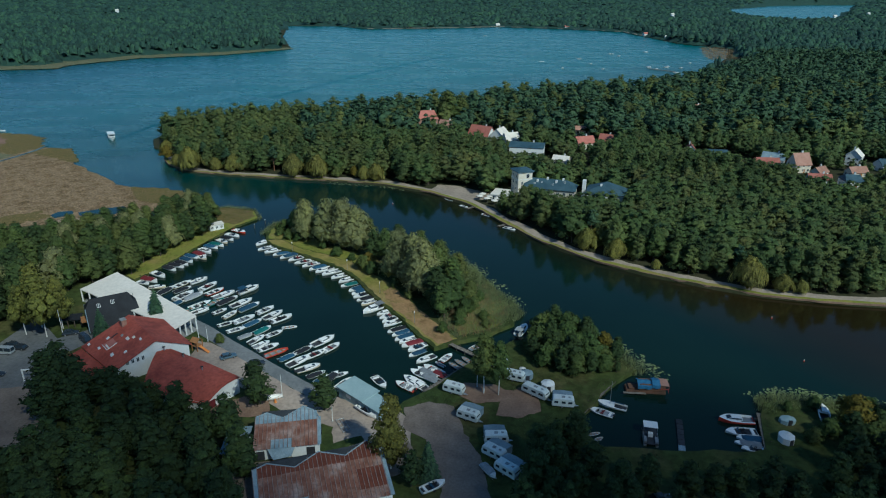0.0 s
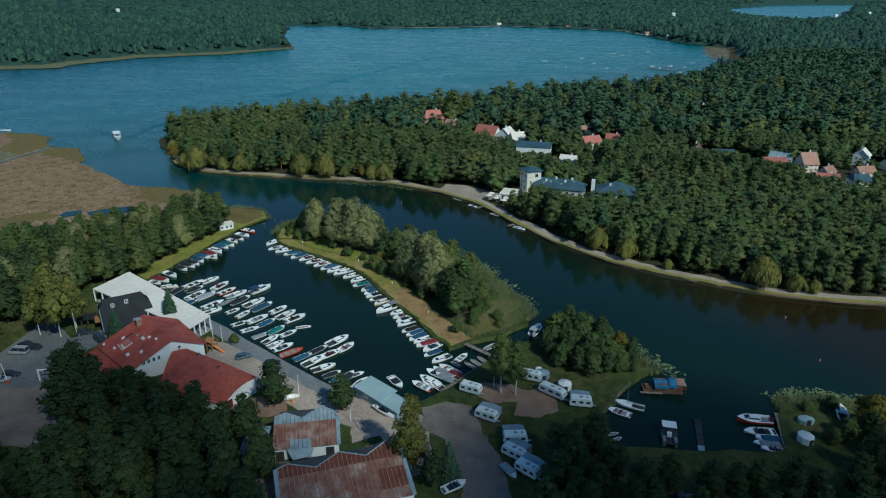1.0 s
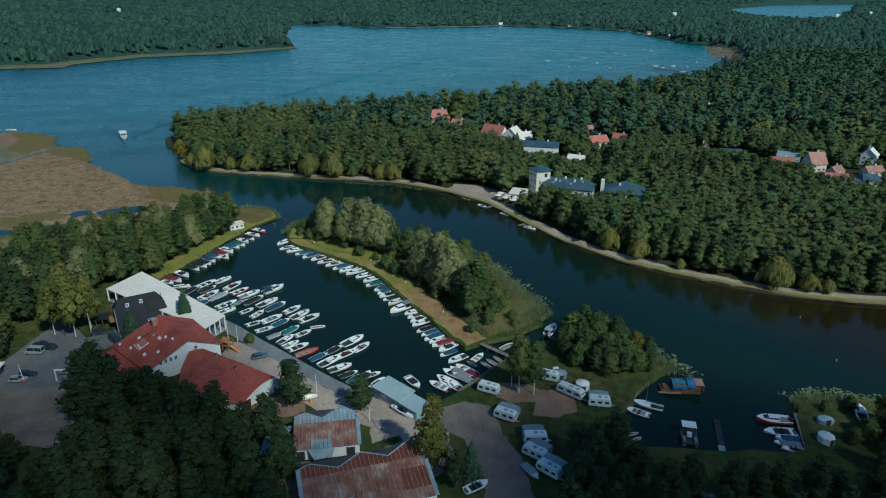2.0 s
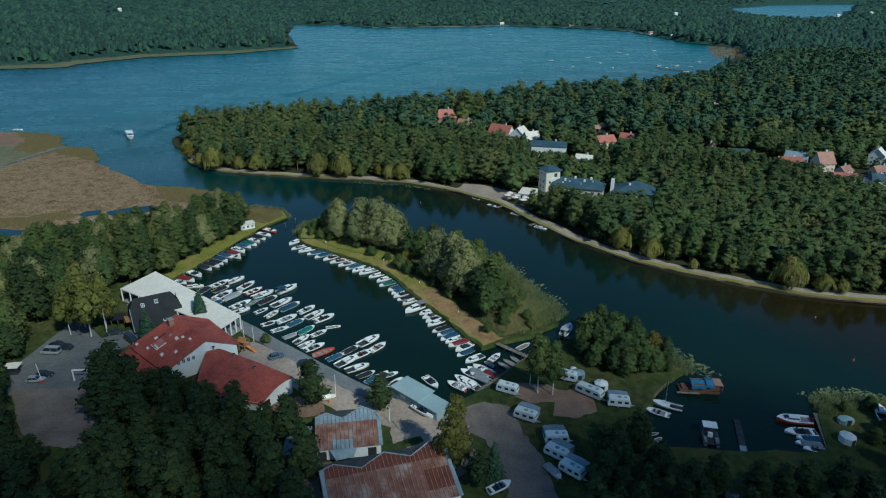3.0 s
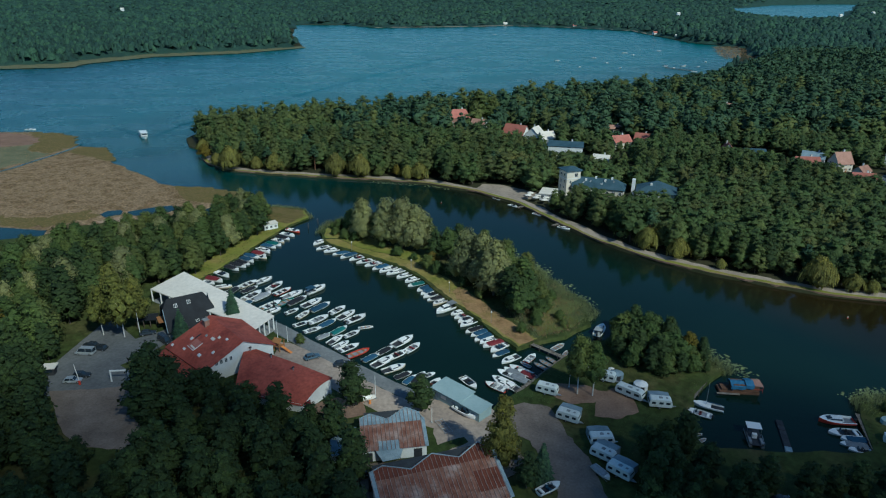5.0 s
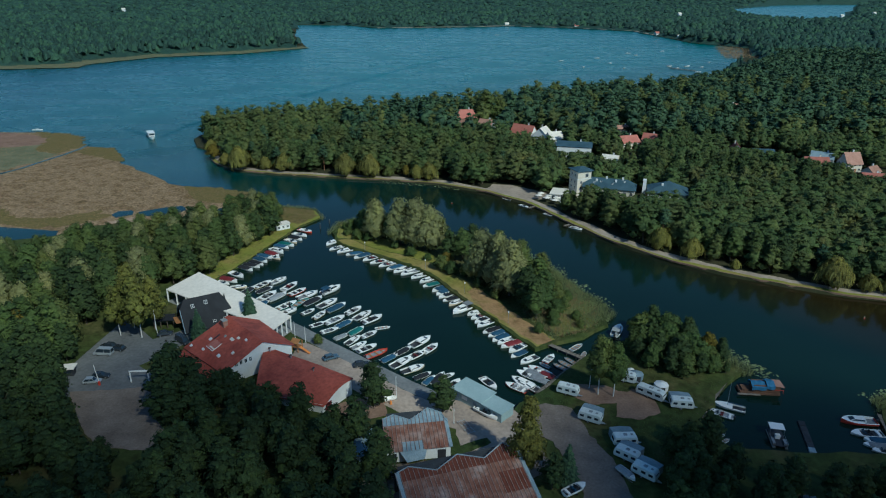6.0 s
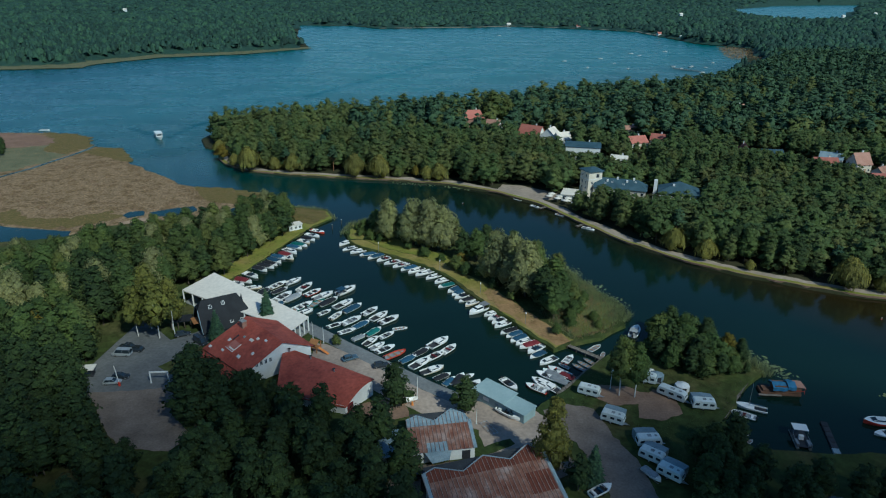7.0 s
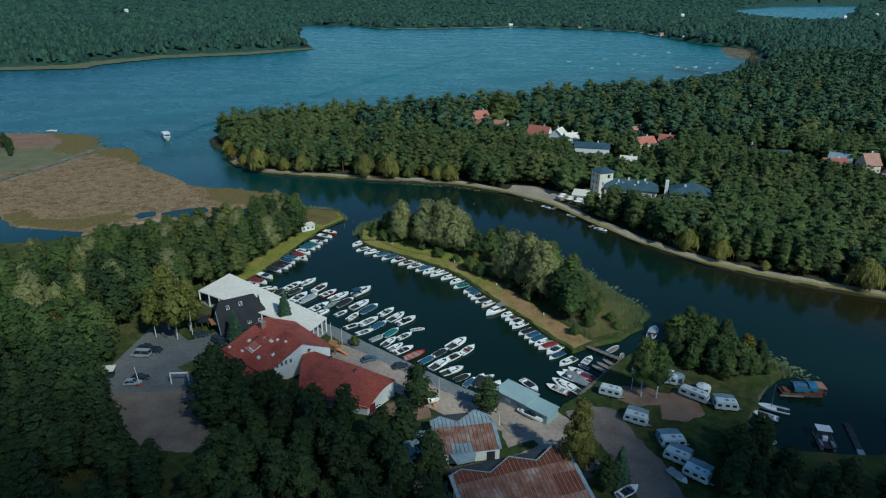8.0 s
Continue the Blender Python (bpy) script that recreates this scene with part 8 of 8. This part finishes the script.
for yy in (-1.55, 1.55):
    part("rail", Geo().box((-3.2, yy - 0.03, 1.2), (0.4, yy + 0.03, 1.26)).box((-3.2, yy - 0.03, 0.5), (-3.12, yy + 0.03, 1.26)), M["steel"], raft)
    part("bench", Geo().box((-2.8, yy * 0.8 - 0.3, 0.52), (-0.8, yy * 0.8 + 0.3, 0.95)), M["grey"], raft)

pj = thing("pontoon_jetty", "narrow dark floating jetty with a pale step", "jetty", pose(55.3, 125.4, 0, 0, 0, 75))
for i in range(6):
    part("pontoon", bevelled(Geo().box((-6 + i * 2, -0.75, -0.2), (-4.1 + i * 2, 0.75, 0.4)), 0.05, M["dark"] if i else M["zinc"], "pontoon"), None, pj)


# ---- jetties ----
def jetty(label, p, q, width, z=0.85, posts=True):
    """A plank jetty from p to q: single planks on two bearers and posts."""
    p, q = Vector((*p, 0)), Vector((*q, 0))
    L = (q - p).length
    j = thing("jetty", label, "jetty", pose(p.x, p.y, 0, 0, 0, math.degrees(math.atan2((q - p).y, (q - p).x))))
    for yy in (-width * 0.35, width * 0.35):
        part("bearer", Geo().box((0, yy - 0.08, z - 0.28), (L, yy + 0.08, z - 0.07)), M["bark"], j)
    plank = Geo().box((0, -width / 2, -0.05), (0.34, width / 2, 0)).mesh("plank", M["pier"])
    for i in range(int(L / 0.4)):
        part("plank", plank, None, j, "", pose(i * 0.4, 0, z + 0.012 * math.sin(i * 2.3)))
    if posts:
        for i in range(int(L / 3) + 1):
            for yy in (-width / 2 - 0.07, width / 2 + 0.07):
                part("post", Geo().tube((0, 0, -2.4), (0, 0, z + 0.35), 0.1, 0.09, 7), M["bark"], j, "", pose(i * 3, yy, 0))
    return j


jetty("grey plank jetty beside the houseboat", (44.4, 146.4), (33, 131.8), 1.5)
jetty("grey plank jetty along the mooring lawn", (72.9, 119.4), (77.1, 133.5), 1.7)
jetty("plank footbridge across the inlet's mouth", (2.4, 165.2), (10.6, 157.8), 1.4)
jetty("plank jetty along the basin's east side", (-4.5, 141.2), (10.4, 158), 0.9)
jetty("short plank jetty at the promenade", (26.5, 268), (23.5, 265.5), 1.4)
jetty("short plank jetty at the promenade", (14.5, 292.5), (11, 289.5), 1.4)
jetty("plank landing beside the white boat in the reeds", (87.6, 136.4), (90.4, 130), 2.4)
jetty("long far bathing pier in the lake", (112, 640), (96, 664), 3.5)
jetty("far pier in the lake", (285, 840), (262, 872), 3.0)


# ---- vehicles ----
def car(paint, van=False):
    c = thing("van" if van else "car", f"parked {dict(car_silver='silver grey', car_dark='black', car_blue='grey-blue', white='white')[paint]} " + ("van" if van else "car") + " on the ground", "van" if van else "car", group="parked cars")
    L, W, h0, h1 = (5.2, 1.95, 1.05, 2.1) if van else (4.4, 1.78, 0.82, 1.45)
    S = [(-L / 2, 0.5, h0 * 0.9), (-L / 2 + 0.15, 0.32, h0), (L * 0.2, 0.28, h0 * 1.02), (L / 2 - 0.25, 0.3, h0 * 0.84), (L / 2, 0.42, h0 * 0.6)]
    V, Q = [], []
    for x, zb, zt in S:
        k = 0.92 if abs(x) > L / 2 - 0.1 else 1.0
        V += [(x, -W / 2 * k, zb), (x, -W / 2 * k, zt * 0.75), (x, -W / 2 * 0.9 * k, zt), (x, W / 2 * 0.9 * k, zt), (x, W / 2 * k, zt * 0.75), (x, W / 2 * k, zb)]
    for i in range(len(S) - 1):
        for k in range(6):
            a, b = 6 * i + k, 6 * i + (k + 1) % 6
            Q.append((a, a + 6, b + 6, b))
    Q += [(0, 1, 4, 5), (1, 2, 3, 4), (29, 28, 25, 24), (28, 27, 26, 25)]
    part("body", Geo().add(V, Q), M[paint], c)
    x0, x1, x2, x3 = (-L / 2 + 0.05, L * 0.36, L * 0.22, -L / 2 + 0.12) if van else (-L / 2 + 0.3, L * 0.2, L * 0.04, -L / 2 + 0.75)
    w0, w1 = W / 2 * 0.88, W / 2 * 0.72
    V = [(x0, -w0, h0 * 0.98), (x1, -w0, h0), (x1, w0, h0), (x0, w0, h0 * 0.98), (x3, -w1, h1 - 0.04), (x2, -w1, h1 - 0.04), (x2, w1, h1 - 0.04), (x3, w1, h1 - 0.04)]
    part("glasshouse", Geo().add(V, [(0, 1, 5, 4), (1, 2, 6, 5), (2, 3, 7, 6), (3, 0, 4, 7)]), M["glass"], c)
    part("roof", Geo().slab([(x3 - 0.05, -w1 - 0.03, h1), (x2 + 0.05, -w1 - 0.03, h1), (x2 + 0.05, w1 + 0.03, h1), (x3 - 0.05, w1 + 0.03, h1)], 0.07), M[paint], c)
    for s in (-1, 1):
        for a, b in (((x1, s * w0, h0), (x2, s * w1, h1 - 0.05)), ((x0, s * w0, h0 * 0.98), (x3, s * w1, h1 - 0.05)), ((L * -0.1, s * (w0 + 0.01), h0), (L * -0.1, s * (w1 + 0.01), h1 - 0.05))):
            part("pillar", Geo().tube(a, b, 0.05, 0.05, 5), M[paint], c)
        for xx in (-L * 0.31, L * 0.31):
            wh = part("wheel", Geo().tube((xx, s * (W / 2 - 0.2), 0.32), (xx, s * (W / 2 + 0.01), 0.32), 0.32, 0.32, 12), M["rubber"], c)
            part("rim", Geo().tube((xx, s * (W / 2 - 0.05), 0.32), (xx, s * (W / 2 + 0.02), 0.32), 0.2, 0.2, 10), M["steel"], wh)
        part("headlight", Geo().box((L / 2 - 0.2, s * W * 0.36 - 0.16, h0 * 0.62), (L / 2 + 0.01, s * W * 0.36 + 0.16, h0 * 0.76)), M["steel"], c)
    return c


for paint, van, x, y, a in (("car_silver", True, -120.9, 157.6, 176), ("car_dark", False, -118.2, 160, 172), ("car_silver", False, -117.2, 143.9, 8), ("car_dark", False, -116.2, 146.4, 6), ("car_dark", True, -101.8, 164.4, -40), ("car_blue", False, -58.6, 156.2, 30),
                            ("car_dark", False, -49.9, 152.8, 18), ("car_dark", False, -108.4, 168.6, 20), ("car_dark", False, -121.5, 161.5, 172), ("car_dark", False, -38.5, 110.2, 10), ("car_dark", False, 44, 103.5, 10)):
    place(("car", paint, van), lambda: car(paint, van), pose(x, y, 1.07, 0, 0, a))


def caravan(awning):
    c = thing("caravan", "white touring caravan" + (" with a grey-blue awning tent" if awning else " with dark windows") + " on the camp lawn", "caravan", group="camp caravans")
    g = Geo()
    prof = [(-2.6, 0.55), (-2.75, 1.2), (-2.5, 2.45), (-2.2, 2.6), (2.1, 2.6), (2.5, 2.35), (2.85, 1.35), (2.6, 0.5)]
    n = len(prof)
    V = [(x, s * 1.1, z) for s in (-1, 1) for x, z in prof]
    g.add(V, [(i, (i + 1) % n, n + (i + 1) % n, n + i) for i in range(n)], [(0, i + 1, i) for i in range(1, n - 1)] + [(n, n + i, n + i + 1) for i in range(1, n - 1)])
    part("body", bevelled(g, 0.07, M["van_shaded_white"], "body"), None, c)
    for s in (-1, 1):
        for xx in (-1.7, 0.1, 1.7):
            part("window", Geo().box((xx - 0.48, s * 1.1 - 0.02, 1.4), (xx + 0.48, s * 1.1 + 0.025, 2.0)), M["glass"], c)
        wh = part("wheel", Geo().tube((-0.2, s * 0.9, 0.32), (-0.2, s * 1.08, 0.32), 0.32, 0.32, 10), M["rubber"], c)
        part("rim", Geo().tube((-0.2, s * 1.05, 0.32), (-0.2, s * 1.1, 0.32), 0.18, 0.18, 8), M["steel"], wh)
    part("rear_window", Geo().box((-2.72, -0.75, 1.45), (-2.64, 0.75, 2.05)), M["glass"], c)
    part("front_window", Geo().box((2.6, -0.75, 1.45), (2.7, 0.75, 2.0)), M["glass"], c)
    part("roof_hatch", Geo().box((-0.4, -0.35, 2.6), (0.4, 0.35, 2.7)), M["grey"], c)
    part("roof_hatch", Geo().box((1.2, -0.25, 2.6), (1.7, 0.25, 2.68)), M["grey"], c)
    part("drawbar", Geo().add([(2.5, -0.6, 0.5), (2.5, 0.6, 0.5), (3.9, 0, 0.45), (2.5, -0.6, 0.42), (2.5, 0.6, 0.42), (3.9, 0, 0.37)], [(0, 3, 5, 2), (1, 2, 5, 4)], [(0, 2, 1), (3, 4, 5)]), M["steel"], c)
    if awning:
        V = [(-2.5, 1.13, 0), (2.3, 1.13, 0), (2.3, 3.7, 0), (-2.5, 3.7, 0), (-2.5, 1.13, 2.5), (2.3, 1.13, 2.5), (2.3, 3.7, 1.9), (-2.5, 3.7, 1.9), (-0.1, 3.7, 2.1), (-0.1, 1.13, 2.62)]
        part("awning", Geo().add(V, [(1, 2, 6, 5), (3, 0, 4, 7), (4, 9, 8, 7), (9, 5, 6, 8), (2, 3, 7, 6)], [(6, 7, 8)]), M["zinc"], c, "grey-blue awning tent")
        part("awning_window", Geo().box((-1.9, 3.71, 0.9), (-0.4, 3.74, 1.6)).box((0.3, 3.71, 0.9), (1.8, 3.74, 1.6)), M["glass"], c)
    return c


for x, y, a, aw in ((3.0, 140.6, -25, False), (6.3, 129.6, -28, True), (18.8, 146.5, -22, False), (15.6, 151.2, 60, True), (23.4, 139.6, -40, False), (29.6, 135.2, -8, True), (12.2, 121.2, 2, True), (11.5, 116.2, -38, True), (13.8, 110.9, -42, True)):
    long_one = 1.3 if (x, y) == (23.4, 139.6) else 1.0
    place(("caravan", aw), lambda: caravan(aw), pose(x, y, 1.02, 0, 0, a) @ Matrix.Diagonal((long_one, 1, 1, 1)))


def tent(x, y, a, label, col, w, l, h):
    t = thing("tent", label, "tent", pose(x, y, 1.02, 0, 0, a))
    n = 8
    V = [(l / 2 * math.cos(2 * math.pi * (i + 0.5) / n), w / 2 * math.sin(2 * math.pi * (i + 0.5) / n), z) for z, in ((0,), (h * 0.7,)) for i in range(n)] + [(0, 0, h)]
    part("canvas", Geo().add(V, [(i, (i + 1) % n, n + (i + 1) % n, n + i) for i in range(n)], [(n + i, n + (i + 1) % n, 2 * n) for i in range(n)]), M[col], t)
    part("entrance", Geo().box((-0.5, -w / 2 * 0.93 - 0.03, 0), (0.5, -w / 2 * 0.93, 1.5)), M["dark"], t)
    return t


tent(27.0, 142.8, 0, "round pale grey camping tent", "white", 3.6, 3.6, 2.3)
tent(22.0, 147.6, 10, "blue-grey square camping tent", "zinc", 3.4, 3.8, 2.3)
tent(21.4, 150.3, 10, "small white domed tent", "white", 1.8, 1.8, 1.6)
tent(25.0, 112.0, 20, "red camping tent among the trees", "maroon", 3.2, 3.6, 2.2)
tent(78, 122.4, 15, "white and grey camping tent on the mooring lawn", "white", 3.8, 3.4, 2.2)
tent(81.7, 129.4, 0, "low round turquoise shelter beside the reeds", "teal_roof", 3.0, 3.8, 1.4)
tent(88.5, 114.5, 0, "pale blue-grey shelter under trees", "zinc", 3.0, 3.4, 1.8)

# the white boat hauled out on the reed bank
place(("boat", "cabin", "white", 7), lambda: tagged(boat("cabin", "white", 2), "white cabin boat on a plank landing", "boat"), pose(92, 132.6, 0.9, 0, 0, 70), 1.05)
bl = thing("boat_cradle", "wooden cradle under the hauled-out boat", "cradle", pose(92, 132.6, 0.85, 0, 0, 70))
part("frame", Geo().box((-1.6, -0.8, -0.3), (-1.3, 0.8, 0.15)).box((1.0, -0.6, -0.3), (1.3, 0.6, 0.2)), M["timber"], bl)

# ---- gate, barrier, kiosk, playground, poles ----
gate = thing("gate_frame", "white steel height gate over the drive", "gate", pose(-107.5, 144.2, 1.05, 0, 0, 5))
for xx in (0, 4.4):
    part("post", Geo().box((xx - 0.14, -0.14, 0), (xx + 0.14, 0.14, 3.0)), M["plaster"], gate)
part("beam", Geo().box((-0.14, -0.14, 3.0), (4.54, 0.14, 3.32)), M["plaster"], gate)
bar = thing("barrier", "raised white barrier arm on a red post", "barrier", pose(-114.9, 142.8, 1.05))
part("post", Geo().box((-0.2, -0.2, 0), (0.2, 0.2, 1.1)), M["red"], bar, "red barrier post")
part("arm", Geo().tube((0, 0, 1.0), (-0.7, 0.3, 5.6), 0.1, 0.07, 6), M["white"], bar)
kiosk = thing("kiosk", "small kiosk with a flat white roof", "kiosk", pose(-125, 147.6, 1.0, 0, 0, 10))
part("wall", Geo().box((-1.3, -1.0, 0), (1.3, 1.0, 2.2)), M["dark"], kiosk)
part("roof", Geo().slab([(-1.8, -1.5, 2.4), (1.8, -1.5, 2.4), (1.8, 1.5, 2.4), (-1.8, 1.5, 2.4)], 0.2), M["white_roof"], kiosk)
part("window", Geo().box((-0.9, -1.04, 1.0), (0.9, -1.0, 1.9)), M["glass"], kiosk)
ent = thing("entrance_porch", "dark timber porch under a dark shingle roof", "porch", pose(-110.6, 174.5, 1.0, 0, 0, 12))
part("roof", Geo().slab([(-3, -2.2, 2.6), (3, -2.2, 2.6), (3, 0, 3.6), (-3, 0, 3.6)], 0.15), M["black_roof"], ent)
part("roof", Geo().slab([(3, 2.2, 2.6), (-3, 2.2, 2.6), (-3, 0, 3.6), (3, 0, 3.6)], 0.15), M["black_roof"], ent)
for xx in (-2.7, -0.9, 0.9, 2.7):
    for yy in (-1.9, 1.9):
        part("post", Geo().box((xx - 0.1, yy - 0.1, 0), (xx + 0.1, yy + 0.1, 2.7)), M["bark"], ent)

play = thing("playground", "orange wooden climbing frame with slide", "playground", pose(-68.6, 160.6, 1.0, 0, 0, -25))
for xx, yy in ((-1, -1), (1, -1), (1, 1), (-1, 1)):
    part("post", Geo().box((xx - 0.1, yy - 0.1, 0), (xx + 0.1, yy + 0.1, 3.0)), M["timber"], play)
part("platform", Geo().box((-1, -1, 1.4), (1, 1, 1.5)), M["timber"], play)
part("roof", Geo().slab([(-1.3, -1.3, 2.9), (1.3, -1.3, 2.9), (1.3, 0, 3.8), (-1.3, 0, 3.8)], 0.08), M["timber"], play)
part("roof", Geo().slab([(1.3, 1.3, 2.9), (-1.3, 1.3, 2.9), (-1.3, 0, 3.8), (1.3, 0, 3.8)], 0.08), M["timber"], play)
part("slide", Geo().slab([(1.0, -0.4, 1.5), (4.2, -0.4, 0.2), (4.2, 0.4, 0.2), (1.0, 0.4, 1.5)], 0.1), M["orange"], play, "orange plastic slide")
part("swing_beam", Geo().tube((-1, 0, 2.4), (-5, 0, 2.4), 0.09, 0.09, 6), M["timber"], play)
for yy in (-1.2, 1.2):
    part("swing_leg", Geo().tube((-5, 0, 2.4), (-5.2, yy, 0), 0.08, 0.08, 6), M["timber"], play)
for xx in (-2.2, -3.6):
    part("swing", Geo().box((xx - 0.2, -0.12, 0.6), (xx + 0.2, 0.12, 0.66)).box((xx - 0.2, -0.01, 0.6), (xx - 0.18, 0.01, 2.4)).box((xx + 0.18, -0.01, 0.6), (xx + 0.2, 0.01, 2.4)), M["rubber"], play)


def pole(h, label):
    p = thing("flagpole", label, "pole", group="flagpoles")
    part("shaft", Geo().tube((0, 0, 0), (0, 0, h), 0.09, 0.05, 7), M["plaster"], p)
    part("foot", Geo().tube((0, 0, 0), (0, 0, 0.15), 0.3, 0.25, 8), M["concrete"], p)
    part("knob", Geo().tube((0, 0, h), (0, 0, h + 0.14), 0.1, 0.06, 7), M["steel"], p)
    return p


for x, y, h in ((-70.6, 167.2, 5.5), (-67.2, 165, 5), (-39.6, 137.8, 6.5), (9.0, 143.2, 4), (-110.5, 168.2, 8), (-25.6, 128.3, 4)):
    place(("pole", h), lambda: pole(h, "slim white flagpole on the marina ground"), pose(x, y, 1.04))
feature = thing("anchor_display", "old white boat and buoy on a grass island", "display", pose(-41.5, 137, 1.02, 0, 0, 20))
g, x, hw, rail = hull_geo(4.2, 1.5, 0.6)
part("hull", Geo().add(g.arrays()[0] + (0, 0, 0.35), g.arrays()[1]), M["white"], feature)
part("cradle", Geo().box((-1.2, -0.6, 0), (-1.0, 0.6, 0.3)).box((1.0, -0.5, 0), (1.2, 0.5, 0.35)), M["timber"], feature)
part("buoy", Geo().tube((0.2, -1.6, 0), (0.2, -1.6, 1.0), 0.35, 0.2, 9), M["orange"], feature)


def buoy():
    b = thing("buoy", "small red and white channel buoy", "buoy", group="channel buoys")
    part("float", Geo().tube((0, 0, -0.2), (0, 0, 0.5), 0.4, 0.35, 10), M["red"], b)
    part("topmark", Geo().tube((0, 0, 0.5), (0, 0, 1.5), 0.14, 0.1, 8), M["white"], b)
    return b


for x, y in ((-33.5, 267), (100.7, 158.5), (-24, 298), (103.5, 184)):
    place("buoy", buoy, pose(x, y, 0), 0.55)
for x, y in ((-77, 268), (-80, 262)):
    pp = thing("mooring_pile", "slim wooden pile in the basin mouth", "pile", pose(x, y, 0))
    part("shaft", Geo().tube((0, 0, -2.4), (0, 0, 2.2), 0.14, 0.12, 8), M["bark"], pp)
    part("cap", Geo().tube((0, 0, 2.2), (0, 0, 2.3), 0.16, 0.12, 8), M["white"], pp)

# white boathouses and jetties of the far shore
for i, (x, y, a) in enumerate([(436, 1500, 20), (446, 1470, 60), (452, 1400, 10), (470, 1520, 40), (520, 1560, 70), (140, 1835, 10), (310, 1760, 0), (500, 1640, 35), (560, 1640, 15)]):
    house("boathouse", "small white boathouse on the far wooded shore", x, y, a, 7, 10, 4.5, 7.5, "white_roof" if i % 3 else "red_tile", "plaster", 1, 0, False)
for x, y in ((-1048, 2229), (1250, 2235), (742, 2275), (1528, 2520)):
    house("house", "tall white house above the far woods", x, y, 10, 8, 10, 19, 22, "white_roof", "plaster", 2, 0, False)


def wake(label, line, width, height):
    """A low swell that runs out over the lake behind a boat."""
    L = np.array(line, float)
    t = np.linspace(0, 1, 24)
    k = np.linspace(0, 1, len(L))
    x, y = np.interp(t, k, L[:, 0]), np.interp(t, k, L[:, 1])
    dx, dy = np.gradient(x), np.gradient(y)
    n = np.hypot(dx, dy)
    V = []
    for o, z in ((-1.5, -0.02), (-0.5, height), (0.5, -0.02 - 0 * height), (1.2, height * 0.5), (1.9, -0.02)):
        V.append(np.stack([x - dy / n * o * width, y + dx / n * o * width, np.full(24, z) * (1 if z < 0 else 1.0)], 1))
    V = np.concatenate(V)
    Q = [(r * 24 + i, r * 24 + i + 1, (r + 1) * 24 + i + 1, (r + 1) * 24 + i) for r in range(4) for i in range(23)]
    return tagged(new("boat_wake", mesh_np("boat_wake", V, Q, None, M["water"], True)), label, "wake", kind="stuff")


wake("long low wake spreading from the passenger boat", [(-218, 438), (-217, 452), (-214.9, 478), (-204.5, 503)], 1.6, 0.4)
wake("low wake on the passenger boat's other side", [(-226, 440), (-236, 450), (-252, 466)], 1.6, 0.55)
wake("old boat wake lying across the lake", [(-160, 619), (-100, 783), (-50, 915), (11, 1049)], 2.5, 0.45)
wake("old boat wake lying across the lake", [(-242, 907), (-240, 734), (-244, 650)], 3, 0.3)


# clutter round the sheds and on the spit
def plank_stack(label, n, rows, m):
    s = thing("plank_stack", label, "planks", m)
    for j in range(rows):
        for i in range(n):
            off = 0.25 * math.sin(i * 2.3 + j * 1.7)
            part("plank", Geo().box((-2.2 + off, i * 0.32, 0.05 + j * 0.09), (2.2 + off * 0.6, i * 0.32 + 0.28, 0.12 + j * 0.09)), M["pier"], s)
    for xx in (-1.5, 1.5):
        part("bearer", Geo().box((xx - 0.06, 0, 0), (xx + 0.06, n * 0.32, 0.05)), M["old_timber"], s)
    return s


plank_stack("weathered planks stacked before the white shed", 7, 3, pose(-33.5, 110.8, 1.0, 0, 0, 10))
plank_stack("grey boards lying beside the shed", 5, 2, pose(-40, 109.2, 1.0, 0, 0, 6))
rack = thing("boat_rack", "empty steel boat rack beside the gravel yard", "rack", pose(-22.8, 126.5, 1.0, 0, 0, 118))
for yy in (-0.9, 0, 0.9):
    part("rail", Geo().tube((-2.6, yy, 0.5), (2.6, yy, 0.5), 0.05, 0.05, 6), M["steel"], rack)
for xx in (-2.4, -0.8, 0.8, 2.4):
    part("cross_bar", Geo().tube((xx, -1.0, 0.45), (xx, 1.0, 0.45), 0.05, 0.05, 6), M["steel"], rack)
    for yy in (-0.9, 0.9):
        part("leg", Geo().tube((xx, yy, 0), (xx, yy, 0.5), 0.05, 0.05, 6), M["steel"], rack)

def bank_light():
    b = thing("bank_light", "slim white lamp post on the mooring spit", "lamp post", group="spit lamp posts")
    part("post", Geo().tube((0, 0, 0), (0, 0, 3.4), 0.07, 0.05, 8), M["steel"], b)
    part("lantern", Geo().tube((0, 0, 3.4), (0, 0, 3.85), 0.2, 0.14, 8), M["white"], b)
    return b


for x, y in ((-58, 234.5), (-34.5, 217.5), (-21, 198.5), (-8.5, 177.5)):
    place("bank_light", bank_light, pose(x, y, 1.04))
